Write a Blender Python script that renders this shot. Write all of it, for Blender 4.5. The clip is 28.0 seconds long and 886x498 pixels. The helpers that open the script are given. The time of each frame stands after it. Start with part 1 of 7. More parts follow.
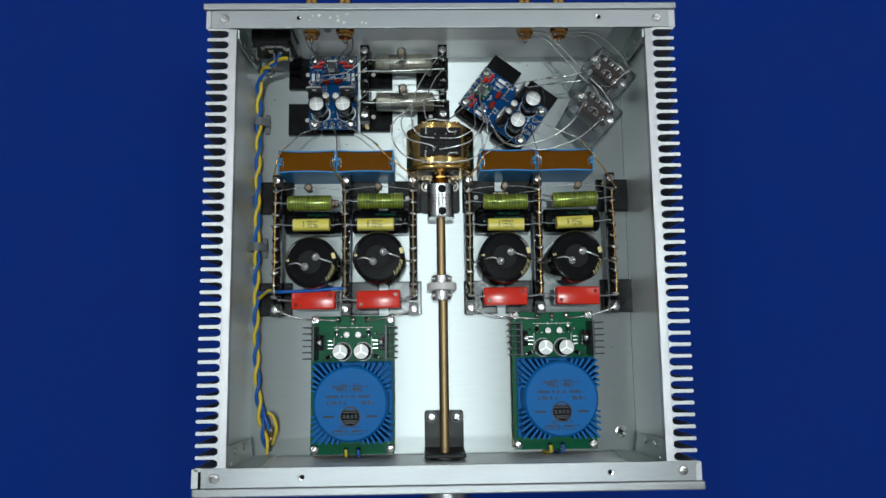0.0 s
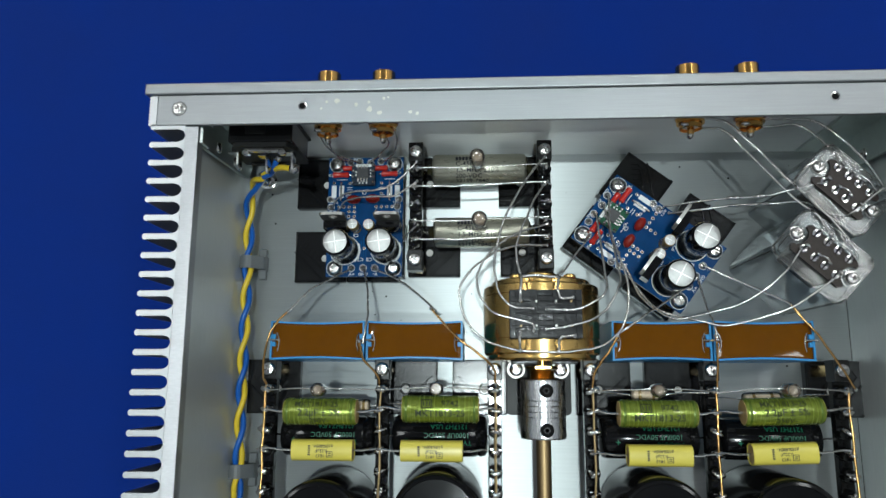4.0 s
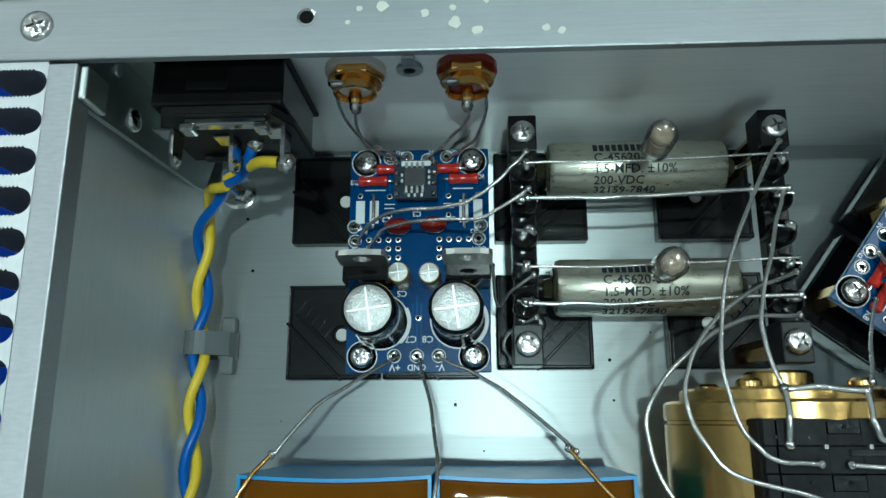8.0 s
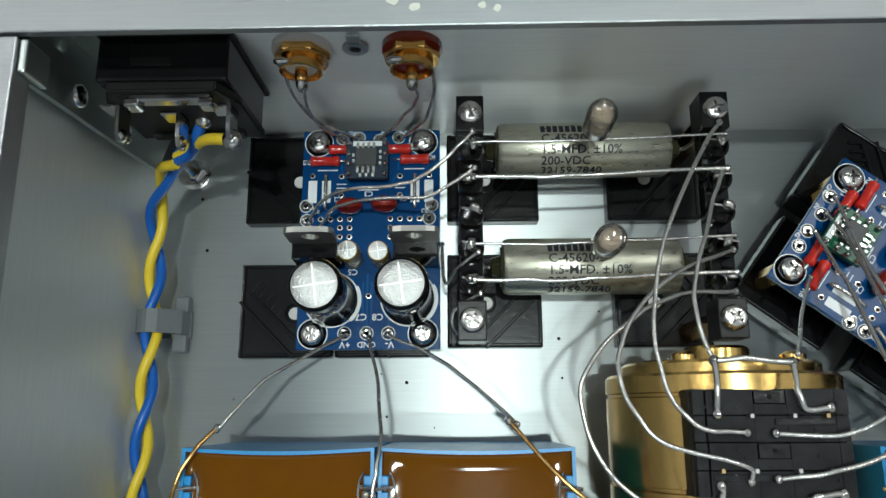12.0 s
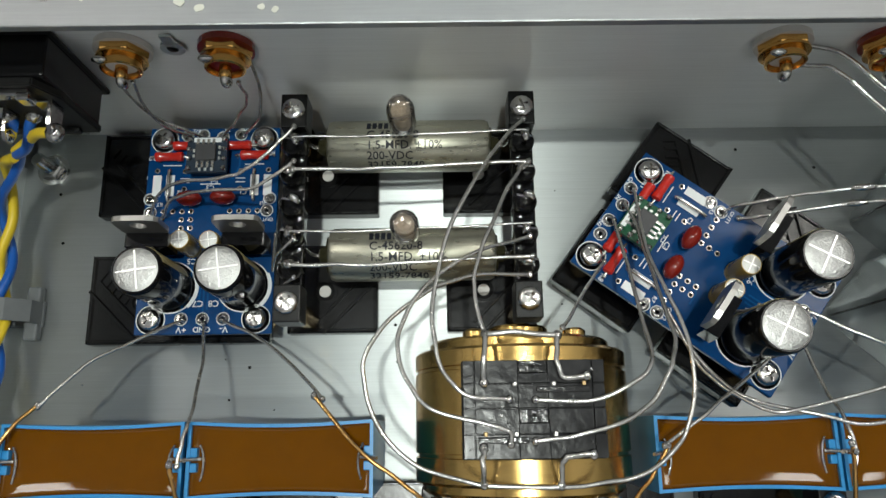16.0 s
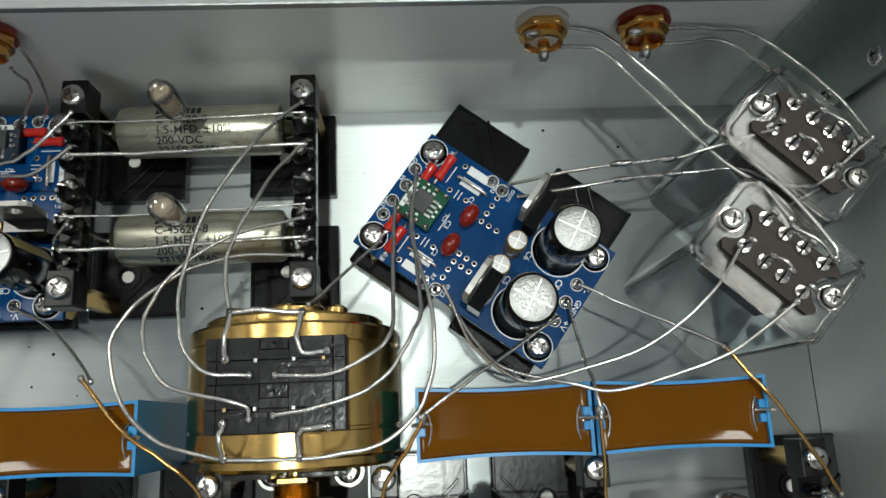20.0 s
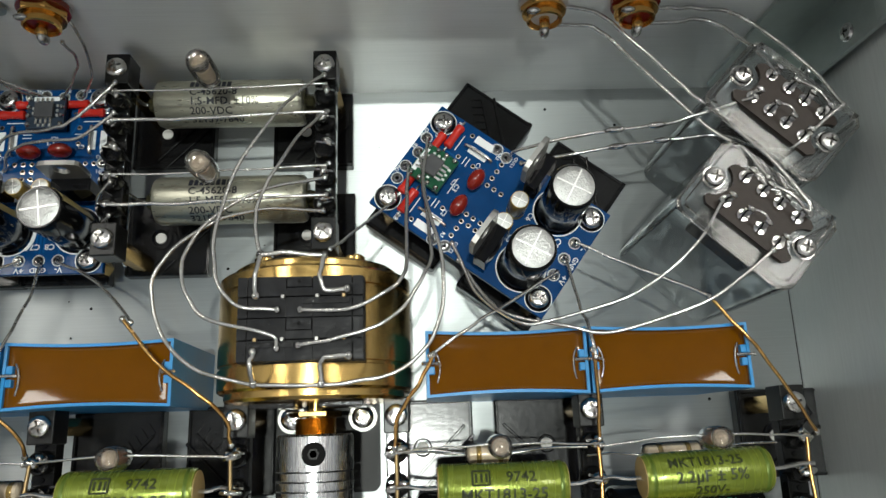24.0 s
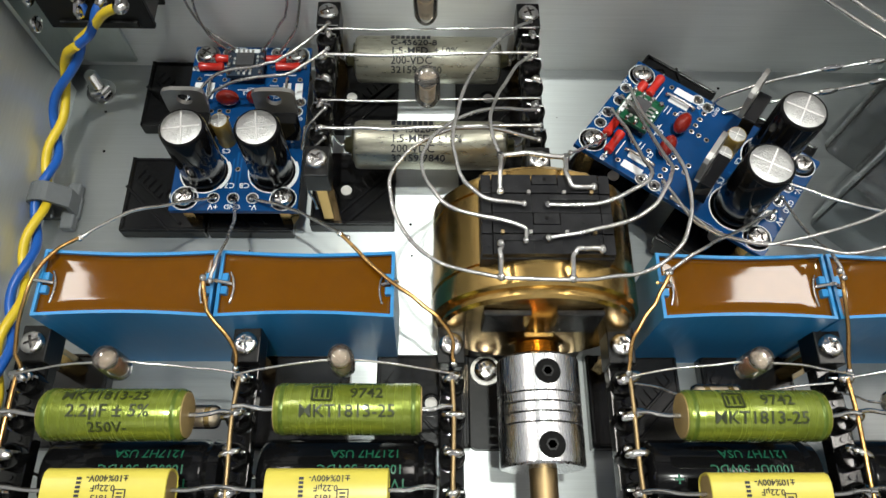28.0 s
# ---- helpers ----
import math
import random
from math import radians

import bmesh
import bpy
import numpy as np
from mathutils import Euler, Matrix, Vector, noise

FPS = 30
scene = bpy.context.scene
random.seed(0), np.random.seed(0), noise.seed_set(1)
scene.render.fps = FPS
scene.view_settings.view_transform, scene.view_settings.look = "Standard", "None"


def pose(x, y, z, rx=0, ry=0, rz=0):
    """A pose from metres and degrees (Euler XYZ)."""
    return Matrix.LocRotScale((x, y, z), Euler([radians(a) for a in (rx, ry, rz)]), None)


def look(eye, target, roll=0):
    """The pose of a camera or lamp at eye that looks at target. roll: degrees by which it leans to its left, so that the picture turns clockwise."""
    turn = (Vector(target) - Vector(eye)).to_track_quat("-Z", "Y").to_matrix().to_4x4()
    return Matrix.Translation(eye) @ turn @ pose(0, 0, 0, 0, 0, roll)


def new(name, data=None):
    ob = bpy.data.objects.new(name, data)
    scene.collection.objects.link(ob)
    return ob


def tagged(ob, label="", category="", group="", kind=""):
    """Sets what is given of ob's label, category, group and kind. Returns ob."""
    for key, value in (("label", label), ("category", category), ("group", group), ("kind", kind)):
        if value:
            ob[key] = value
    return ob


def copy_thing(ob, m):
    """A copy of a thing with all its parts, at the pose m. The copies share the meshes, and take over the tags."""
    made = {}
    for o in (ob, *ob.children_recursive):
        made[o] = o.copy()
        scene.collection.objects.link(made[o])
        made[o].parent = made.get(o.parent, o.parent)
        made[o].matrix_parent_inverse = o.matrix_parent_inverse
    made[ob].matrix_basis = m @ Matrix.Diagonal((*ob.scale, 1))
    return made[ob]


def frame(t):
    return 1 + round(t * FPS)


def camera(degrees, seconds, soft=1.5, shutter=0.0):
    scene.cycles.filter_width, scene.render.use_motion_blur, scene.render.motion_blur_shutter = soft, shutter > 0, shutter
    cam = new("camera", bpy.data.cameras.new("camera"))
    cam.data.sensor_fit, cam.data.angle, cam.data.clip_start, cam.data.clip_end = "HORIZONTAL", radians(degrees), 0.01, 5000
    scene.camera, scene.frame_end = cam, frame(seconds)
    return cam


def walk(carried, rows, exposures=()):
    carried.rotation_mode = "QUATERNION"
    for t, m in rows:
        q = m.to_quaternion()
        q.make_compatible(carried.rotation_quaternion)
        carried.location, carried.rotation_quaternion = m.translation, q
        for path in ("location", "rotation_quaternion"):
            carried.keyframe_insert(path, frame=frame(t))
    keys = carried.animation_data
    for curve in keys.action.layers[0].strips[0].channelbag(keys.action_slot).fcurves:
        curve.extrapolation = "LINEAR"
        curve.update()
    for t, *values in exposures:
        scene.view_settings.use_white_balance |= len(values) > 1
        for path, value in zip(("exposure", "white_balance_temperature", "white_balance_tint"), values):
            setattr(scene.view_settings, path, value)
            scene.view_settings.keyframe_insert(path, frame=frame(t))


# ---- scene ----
# seconds, stops, kelvin, tint: the clip's camera drifts from a cool greenish balance to a neutral one
EXPOSURES = [(0, -0.49, 6000, 4), (1.5, -0.47, 6000, 4), (3.5, -0.24, 6050, 4), (8, -0.22, 5500, -13), (10, -0.16, 5800, -7), (12.5, -0.05, 6300, 3), (15, -0.09, 6650, 6), (18, -0.09, 6600, 5), (20, -0.16, 6550, 4), (21, -0.16, 6550, 4), (24, 0.01, 6650, 6), (26, 0.20, 6750, 9), (28, 0.45, 6750, 9)]
cam = camera(63.0, 28.0)
PATH = [
    (0, -0.0090, -0.0558, 0.5036, 7.45, -1.12, -0.73),
    (0.5, -0.0115, -0.0455, 0.4920, 7.85, -1.07, -0.37),
    (1, -0.0109, -0.0348, 0.4738, 9.23, 0.63, 0.19),
    (1.5, -0.0133, -0.0202, 0.4553, 10.10, 1.33, 0.32),
    (2, -0.0176, -0.0066, 0.4279, 11.03, 1.60, 0.08),
    (2.5, -0.0188, 0.0128, 0.3963, 11.12, 2.28, 0.20),
    (3, -0.0190, 0.0259, 0.3650, 11.37, 2.90, 0.30),
    (3.5, -0.0215, 0.0332, 0.3343, 11.81, 2.86, 0.65),
    (4, -0.0220, 0.0490, 0.3180, 10.38, 3.39, 0.26),
    (4.5, -0.0300, 0.0560, 0.2910, 10.69, 3.39, -0.02),
    (5, -0.0390, 0.0610, 0.2680, 11.08, 3.36, -0.18),
    (5.5, -0.0455, 0.0610, 0.2399, 12.95, 3.34, 0.22),
    (6, -0.0502, 0.0663, 0.2255, 13.27, 3.38, 0.47),
    (6.5, -0.0557, 0.0700, 0.2109, 13.03, 3.24, 0.23),
    (7, -0.0556, 0.0752, 0.1981, 13.13, 3.07, -0.09),
    (7.5, -0.0595, 0.0805, 0.1851, 13.49, 3.06, -0.10),
    (8, -0.0607, 0.0826, 0.1781, 13.25, 2.76, -0.09),
    (8.5, -0.0639, 0.0812, 0.1764, 13.03, 2.59, 0.15),
    (9, -0.0647, 0.0793, 0.1767, 13.22, 2.48, 0.16),
    (9.5, -0.0665, 0.0796, 0.1779, 12.81, 2.46, 0.12),
    (10, -0.0665, 0.0792, 0.1758, 13.02, 2.16, 0.05),
    (10.5, -0.0643, 0.0807, 0.1779, 12.80, 2.12, -0.11),
    (11, -0.0590, 0.0808, 0.1784, 12.83, 1.90, -0.19),
    (11.5, -0.0561, 0.0801, 0.1783, 12.81, 1.60, -0.19),
    (12, -0.0528, 0.0788, 0.1792, 12.75, 1.49, -0.18),
    (12.5, -0.0490, 0.0785, 0.1806, 12.73, 1.23, -0.19),
    (13, -0.0440, 0.0820, 0.1880, 11.61, 1.48, -0.50),
    (13.5, -0.0380, 0.0820, 0.1880, 11.94, 1.35, -0.57),
    (14, -0.0330, 0.0810, 0.1880, 12.23, 1.23, -0.55),
    (14.5, -0.0309, 0.0756, 0.1827, 13.64, 0.35, -0.22),
    (15, -0.0290, 0.0734, 0.1854, 13.62, 0.27, -0.35),
    (15.5, -0.0241, 0.0724, 0.1867, 13.59, 0.20, -0.45),
    (16, -0.0173, 0.0706, 0.1875, 13.81, -0.13, -0.75),
    (16.5, -0.0124, 0.0692, 0.1886, 13.82, -0.01, -0.95),
    (17, -0.0065, 0.0688, 0.1900, 13.75, -0.20, -1.30),
    (17.5, 0.0009, 0.0692, 0.1895, 13.65, -0.47, -1.53),
    (18, 0.0086, 0.0698, 0.1893, 13.36, -0.88, -1.59),
    (18.5, 0.0149, 0.0693, 0.1895, 13.33, -1.15, -1.74),
    (19, 0.0185, 0.0691, 0.1892, 13.13, -1.58, -1.69),
    (19.5, 0.0236, 0.0667, 0.1894, 13.30, -1.82, -1.87),
    (20, 0.0263, 0.0664, 0.1910, 13.08, -2.11, -2.40),
    (20.5, 0.0301, 0.0667, 0.1910, 13.02, -2.28, -2.66),
    (21, 0.0350, 0.0664, 0.1920, 12.99, -2.50, -2.85),
    (21.5, 0.0424, 0.0658, 0.1953, 12.97, -2.75, -2.90),
    (22, 0.0460, 0.0660, 0.2020, 12.29, -1.30, -2.78),
    (22.5, 0.0450, 0.0640, 0.2050, 12.37, -1.31, -2.72),
    (23, 0.0420, 0.0610, 0.2070, 12.45, -1.34, -2.56),
    (23.5, 0.0327, 0.0508, 0.2012, 15.08, -2.78, -2.77),
    (24, 0.0246, 0.0491, 0.2024, 14.38, -1.74, -1.88),
    (24.5, 0.0189, 0.0447, 0.2015, 13.93, -0.98, -1.43),
    (25, 0.0126, 0.0400, 0.1994, 13.61, -0.38, -0.91),
    (25.5, 0.0087, 0.0371, 0.1981, 12.90, 0.12, -0.41),
    (26, 0.0100, 0.0358, 0.1968, 12.51, 0.33, -0.16),
    (26.5, 0.0088, 0.0347, 0.1956, 12.20, 0.74, -0.16),
    (27, 0.0054, 0.0307, 0.1967, 12.74, 0.75, -0.28),
    (27.5, -0.0037, 0.0225, 0.1883, 17.13, 0.16, -0.09),
    (28, -0.0238, 0.0064, 0.1800, 24.66, -1.17, -0.15),
]
walk(cam, [(t, pose(*p)) for t, *p in PATH], EXPOSURES)

# ---------- light: fixed stand-ins for the camera's own light, with added fills, in a plain room ---
world = bpy.data.worlds.new("room_air")
scene.world = world
world.use_nodes = True
world.node_tree.nodes["Background"].inputs[0].default_value = (0.80, 0.90, 1.0, 1)
world.node_tree.nodes["Background"].inputs[1].default_value = 0.025


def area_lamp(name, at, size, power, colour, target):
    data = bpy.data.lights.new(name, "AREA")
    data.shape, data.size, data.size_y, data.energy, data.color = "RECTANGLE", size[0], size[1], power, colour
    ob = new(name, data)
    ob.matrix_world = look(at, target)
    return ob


# two fixed overhead lamps stand in for a light carried on the camera
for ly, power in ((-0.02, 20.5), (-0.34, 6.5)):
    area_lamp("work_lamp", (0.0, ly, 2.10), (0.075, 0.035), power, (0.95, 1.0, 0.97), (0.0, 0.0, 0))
# unseen soft sources, set where the resin mirrors two bright shapes
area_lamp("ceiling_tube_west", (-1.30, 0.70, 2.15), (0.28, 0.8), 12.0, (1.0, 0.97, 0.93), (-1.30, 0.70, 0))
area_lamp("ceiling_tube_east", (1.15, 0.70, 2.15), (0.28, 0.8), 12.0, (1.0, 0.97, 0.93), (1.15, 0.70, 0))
# unseen fill panels added to brighten floor and rear wall, no known source
area_lamp("north_window", (0.0, 1.58, 1.35), (2.6, 1.3), 0.6, (1.0, 0.98, 0.95), (0.0, 0.0, 1.1))
area_lamp("south_window", (0.0, -1.58, 1.35), (2.6, 1.3), 5.5, (1.0, 0.98, 0.95), (0.0, 0.0, 1.1))

# ---------- materials ----------
def mat(name, colour, rough=0.5, metal=0.0, vary=0.12, scale=60.0, bump=0.0, bscale=400.0, stretch=(1, 1, 1), aniso=0.0,
        coat=0.0, transmission=0.0, ior=1.45, spec=None, rvary=0.1, tone=None):
    m = bpy.data.materials.new(name)
    m.use_nodes = True
    nt = m.node_tree
    p = nt.nodes["Principled BSDF"]
    p.inputs["Roughness"].default_value = rough
    p.inputs["Metallic"].default_value = metal
    p.inputs["IOR"].default_value = ior
    p.inputs["Transmission Weight"].default_value = transmission
    p.inputs["Coat Weight"].default_value = coat
    p.inputs["Coat Roughness"].default_value = 0.08
    if spec is not None:
        p.inputs["Specular IOR Level"].default_value = spec
    tc = nt.nodes.new("ShaderNodeTexCoord")
    mp = nt.nodes.new("ShaderNodeMapping")
    mp.inputs["Scale"].default_value = stretch
    nt.links.new(tc.outputs["Object"], mp.inputs["Vector"])
    n1 = nt.nodes.new("ShaderNodeTexNoise")
    n1.inputs["Scale"].default_value = scale
    n1.inputs["Detail"].default_value = 6
    nt.links.new(mp.outputs["Vector"], n1.inputs["Vector"])
    n2 = nt.nodes.new("ShaderNodeTexNoise")
    n2.inputs["Scale"].default_value = bscale
    n2.inputs["Detail"].default_value = 4
    nt.links.new(mp.outputs["Vector"], n2.inputs["Vector"])
    ramp = nt.nodes.new("ShaderNodeMix")
    ramp.data_type = "RGBA"
    c = colour
    d = tone or tuple(x * (1 - 2 * vary) for x in c)
    hi = tuple(min(1, x * (1 + vary)) for x in c)
    ramp.inputs[6].default_value = (*d, 1)
    ramp.inputs[7].default_value = (*hi, 1)
    mixf = nt.nodes.new("ShaderNodeMath")
    mixf.operation = "MULTIPLY_ADD"
    mixf.inputs[1].default_value = 0.35
    nt.links.new(n2.outputs["Fac"], mixf.inputs[0])
    sc = nt.nodes.new("ShaderNodeMath")
    sc.operation = "MULTIPLY"
    sc.inputs[1].default_value = 0.75
    nt.links.new(n1.outputs["Fac"], sc.inputs[0])
    nt.links.new(sc.outputs[0], mixf.inputs[2])
    nt.links.new(mixf.outputs[0], ramp.inputs[0])
    nt.links.new(ramp.outputs[2], p.inputs["Base Color"])
    rr = nt.nodes.new("ShaderNodeMapRange")
    rr.inputs["To Min"].default_value = max(0.02, rough - rvary)
    rr.inputs["To Max"].default_value = min(1, rough + rvary)
    nt.links.new(n1.outputs["Fac"], rr.inputs["Value"])
    nt.links.new(rr.outputs[0], p.inputs["Roughness"])
    if bump:
        b = nt.nodes.new("ShaderNodeBump")
        b.inputs["Strength"].default_value = bump
        b.inputs["Distance"].default_value = 0.0004
        nt.links.new(n2.outputs["Fac"], b.inputs["Height"])
        nt.links.new(b.outputs[0], p.inputs["Normal"])
    if aniso:
        p.inputs["Anisotropic"].default_value = aniso
        t = nt.nodes.new("ShaderNodeTangent")
        t.direction_type, t.uv_map = "UV_MAP", "along"
        nt.links.new(t.outputs[0], p.inputs["Tangent"])
    return m


ALU_WALL = mat("satin_panel_aluminium", (0.90, 0.92, 0.91), 0.46, 0.64, 0.08, 40, 0.04, 60, (1, 60, 60), 1.0, rvary=0.05)
ALU_SIDE = mat("plain_side_aluminium", (0.66, 0.69, 0.68), 0.33, 0.45, 0.10, 50, 0.15, 300, (2, 2, 40), rvary=0.08)
ALU_FLOOR = mat("brushed_sheet_aluminium", (0.57, 0.60, 0.60), 0.50, 0.90, 0.10, 40, 0.04, 60, (1, 60, 60), 0.96, rvary=0.04)
ALU_BAR = mat("satin_bar_aluminium", (0.37, 0.38, 0.39), 0.38, 1.0, 0.10, 30, 0.15, 260, (2, 70, 70), 0.6, rvary=0.06)
ALU_RIM = mat("diagonally_brushed_rim", (0.49, 0.49, 0.505), 0.38, 1.0, 0.14, 60, 0.25, 500, (8, 30, 30), rvary=0.06)
ALU_FIN = mat("anodised_heatsink_aluminium", (0.55, 0.56, 0.57), 0.45, 1.0, 0.08, 90, 0.12, 700, (4, 1, 1))
ZINC = mat("zinc_plated_steel", (0.58, 0.63, 0.61), 0.38, 1.0, 0.15, 35, 0.05, 300, rvary=0.12)
CLOTH = mat("blue_cloth", (0.001, 0.0195, 0.182), 0.85, 0, 0.10, 25, 0.35, 2200, spec=0.2)
BLACK = mat("black_moulded_plastic", (0.006, 0.006, 0.0065), 0.09, 0, 0.2, 60, 0.03, 900, spec=0.42, rvary=0.04)
MOULD = mat("black_plate_moulding", (0.007, 0.007, 0.0075), 0.20, 0, 0.25, 90, 0.08, 700, spec=0.42, rvary=0.06)
BLACK_SATIN = mat("black_phenolic", (0.006, 0.006, 0.006), 0.10, 0, 0.2, 150, 0.05, 1200, spec=0.45, rvary=0.04)
CHROME = mat("bright_plated_screw", (0.70, 0.68, 0.66), 0.20, 1.0, 0.25, 300, 0.9, 420, rvary=0.08)
STEEL = mat("nickel_plated_steel", (0.72, 0.71, 0.69), 0.14, 1.0, 0.12, 200, 0.05, 900)
TIN = mat("tinned_copper_wire", (0.66, 0.645, 0.62), 0.24, 0.9, 0.2, 250, 0.30, 700)
SOLDER = mat("solder", (0.60, 0.59, 0.57), 0.12, 1.0, 0.2, 400, 0.7, 600, rvary=0.06)
COPPER = mat("enamelled_copper_wire", (0.62, 0.36, 0.13), 0.25, 1.0, 0.2, 200)
BRASS = mat("polished_brass", (0.70, 0.46, 0.16), 0.20, 1.0, 0.12, 60, 0.04, 400, (6, 40, 6), rvary=0.06)
GOLD = mat("gold_plating", (0.80, 0.46, 0.14), 0.20, 1.0, 0.1, 150)
RODBRASS = mat("dull_brass_rod", (0.33, 0.235, 0.12), 0.46, 1.0, 0.15, 80, 0.05, 500, (40, 2, 40))
COUPLER = mat("turned_aluminium", (0.66, 0.66, 0.67), 0.27, 1.0, 0.18, 60, 0.10, 90, (40, 3, 40), 0.4)
GREEN_CAP = mat("olive_green_film_wrap", (0.20, 0.250, 0.032), 0.26, 0.45, 0.10, 20, 0.14, 60, (60, 1.5, 1.5), coat=0.3)
EPOXY_TAN = mat("tan_epoxy_end", (0.42, 0.30, 0.12), 0.5, 0, 0.2, 120)
YELLOW = mat("pale_yellow_film_wrap", (0.66, 0.56, 0.09), 0.32, 0, 0.08, 60, 0.04, 500)
RED = mat("red_capacitor_box", (0.62, 0.030, 0.016), 0.20, 0, 0.10, 70, 0.06, 600, spec=0.3)
RED_GLOSS = mat("red_resin_coating", (0.21, 0.015, 0.009), 0.16, 0, 0.25, 200, 0.1, 600, coat=0.4)
SLEEVE = mat("black_capacitor_sleeve", (0.006, 0.006, 0.0065), 0.12, 0, 0.2, 40, 0.03, 300, spec=0.26, rvary=0.04)
CAN_TOP = mat("capacitor_can_top", (0.46, 0.46, 0.45), 0.38, 1.0, 0.16, 900, 0.5, 2200)
CAN_DULL = mat("dull_can_top", (0.36, 0.36, 0.35), 0.46, 1.0, 0.10, 900, 0.3, 2500)
EAR_BLACK = mat("rough_black_phenolic", (0.006, 0.006, 0.006), 0.30, 0, 0.2, 150, 0.05, 1200, spec=0.4, rvary=0.05)
RUBBER = mat("black_rubber_bung", (0.010, 0.010, 0.010), 0.5, 0, 0.2, 120, 0.05, 800, spec=0.12)
BLUE_BOX = mat("light_blue_plastic_case", (0.02, 0.22, 0.50), 0.35, 0, 0.08, 80, 0.04, 500)
RESIN = mat("amber_potting_resin", (0.130, 0.046, 0.0010), 0.05, 0, 0.15, 90, 0.0, 200, rvary=0.02, spec=0.4)
PCB_BLUE = mat("blue_solder_mask", (0.003, 0.045, 0.155), 0.22, 0, 0.18, 150, 0.05, 500, spec=0.25, rvary=0.05)
PCB_RUN = mat("blue_masked_copper", (0.004, 0.075, 0.235), 0.22, 0, 0.1, 150, spec=0.3)
PCB_GREEN = mat("green_solder_mask", (0.002, 0.105, 0.040), 0.34, 0, 0.2, 120, 0.06, 500, spec=0.1)
ADAPTER_GREEN = mat("dark_green_adapter_board", (0.004, 0.075, 0.032), 0.30, 0, 0.2, 200, spec=0.4)
SILK = mat("white_silkscreen", (0.75, 0.77, 0.78), 0.5, 0, 0.05, 300)
FR4 = mat("board_edge_fibre", (0.30, 0.28, 0.16), 0.6, 0, 0.15, 200)
TOROID = mat("blue_transformer_housing", (0.010, 0.120, 0.37), 0.55, 0, 0.10, 90, 0.08, 900, spec=0.2)
DARK_PRINT = mat("dark_print", (0.008, 0.010, 0.018), 0.5, 0, 0.1, 100)
GREEN_PRINT = mat("green_print", (0.010, 0.125, 0.065), 0.4, 0, 0.1, 100)
GREEN_BAND = mat("dark_green_wrap_edge", (0.10, 0.15, 0.02), 0.3, 0.3, 0.15, 60)
INLET_BLACK = mat("matt_black_moulding", (0.009, 0.009, 0.009), 0.42, 0, 0.25, 120, 0.10, 600, spec=0.3)
OLIVE_PRINT = mat("olive_dark_print", (0.022, 0.030, 0.008), 0.45, 0, 0.1, 100)
GOLD_PRINT = mat("pale_gold_print", (0.55, 0.46, 0.20), 0.4, 0.2, 0.1, 100)
WIRE_YELLOW = mat("yellow_wire_insulation", (0.72, 0.52, 0.03), 0.38, 0, 0.1, 60)
WIRE_BLUE = mat("blue_wire_insulation", (0.012, 0.10, 0.42), 0.35, 0, 0.1, 60)
GREY_CLIP = mat("grey_nylon_clip", (0.13, 0.14, 0.145), 0.5, 0, 0.15, 120, 0.06, 700)
WAX = mat("silver_grey_can", (0.43, 0.42, 0.34), 0.30, 0.75, 0.20, 90, 0.10, 400, (3, 12, 12))
INLET_GLOSS = mat("smooth_black_moulding", (0.007, 0.007, 0.0075), 0.22, 0, 0.2, 120, 0.05, 600, spec=0.35)
OLIVE_GLASS = mat("dark_olive_glass", (0.045, 0.042, 0.022), 0.12, 0.2, 0.3, 300, 0.1, 500)


def clear_plastic(name, tint, gloss, haze=0.0):
    """Thin clear walls: straight through, with a gloss that grows towards the edges."""
    m = bpy.data.materials.new(name)
    m.use_nodes = True
    nt = m.node_tree
    out = nt.nodes["Material Output"]
    tr, gl, mx, fr, ad = (nt.nodes.new(k) for k in ("ShaderNodeBsdfTransparent", "ShaderNodeBsdfGlossy", "ShaderNodeMixShader", "ShaderNodeFresnel", "ShaderNodeMath"))
    tr.inputs[0].default_value = (*tint, 1)
    gl.inputs["Roughness"].default_value = 0.08
    fr.inputs["IOR"].default_value = 1.5
    ad.operation = "MULTIPLY"
    ad.inputs[1].default_value = gloss
    nt.links.new(fr.outputs[0], ad.inputs[0])
    nt.links.new(ad.outputs[0], mx.inputs[0])
    nt.links.new(tr.outputs[0], mx.inputs[1])
    nt.links.new(gl.outputs[0], mx.inputs[2])
    last = mx
    if haze:
        df, hz = nt.nodes.new("ShaderNodeBsdfDiffuse"), nt.nodes.new("ShaderNodeMixShader")
        df.inputs[0].default_value = (0.72, 0.75, 0.75, 1)
        hz.inputs[0].default_value = haze
        nt.links.new(mx.outputs[0], hz.inputs[1])
        nt.links.new(df.outputs[0], hz.inputs[2])
        last = hz
    nt.links.new(last.outputs[0], out.inputs[0])
    return m


GLASSY = clear_plastic("clear_polystyrene", (0.98, 0.95, 0.92), 1.3, 0.02)
RED_LACQUER = mat("red_lacquer", (0.50, 0.022, 0.014), 0.22, 0, 0.2, 200, 0.1, 600, coat=0.3)
CRYSTAL = mat("crinkled_clear_end", (0.86, 0.76, 0.66), 0.14, 0.0, 0.25, 900, 1.0, 1500, transmission=0.45)
FOIL = mat("foil_winding", (0.86, 0.74, 0.58), 0.30, 0.12, 0.2, 300)
FOIL_ROSE = mat("copper_foil_winding", (0.62, 0.33, 0.22), 0.25, 0.15, 0.3, 300)
CLEAR = clear_plastic("clear_relay_case", (0.90, 0.92, 0.93), 0.8, 0.035)
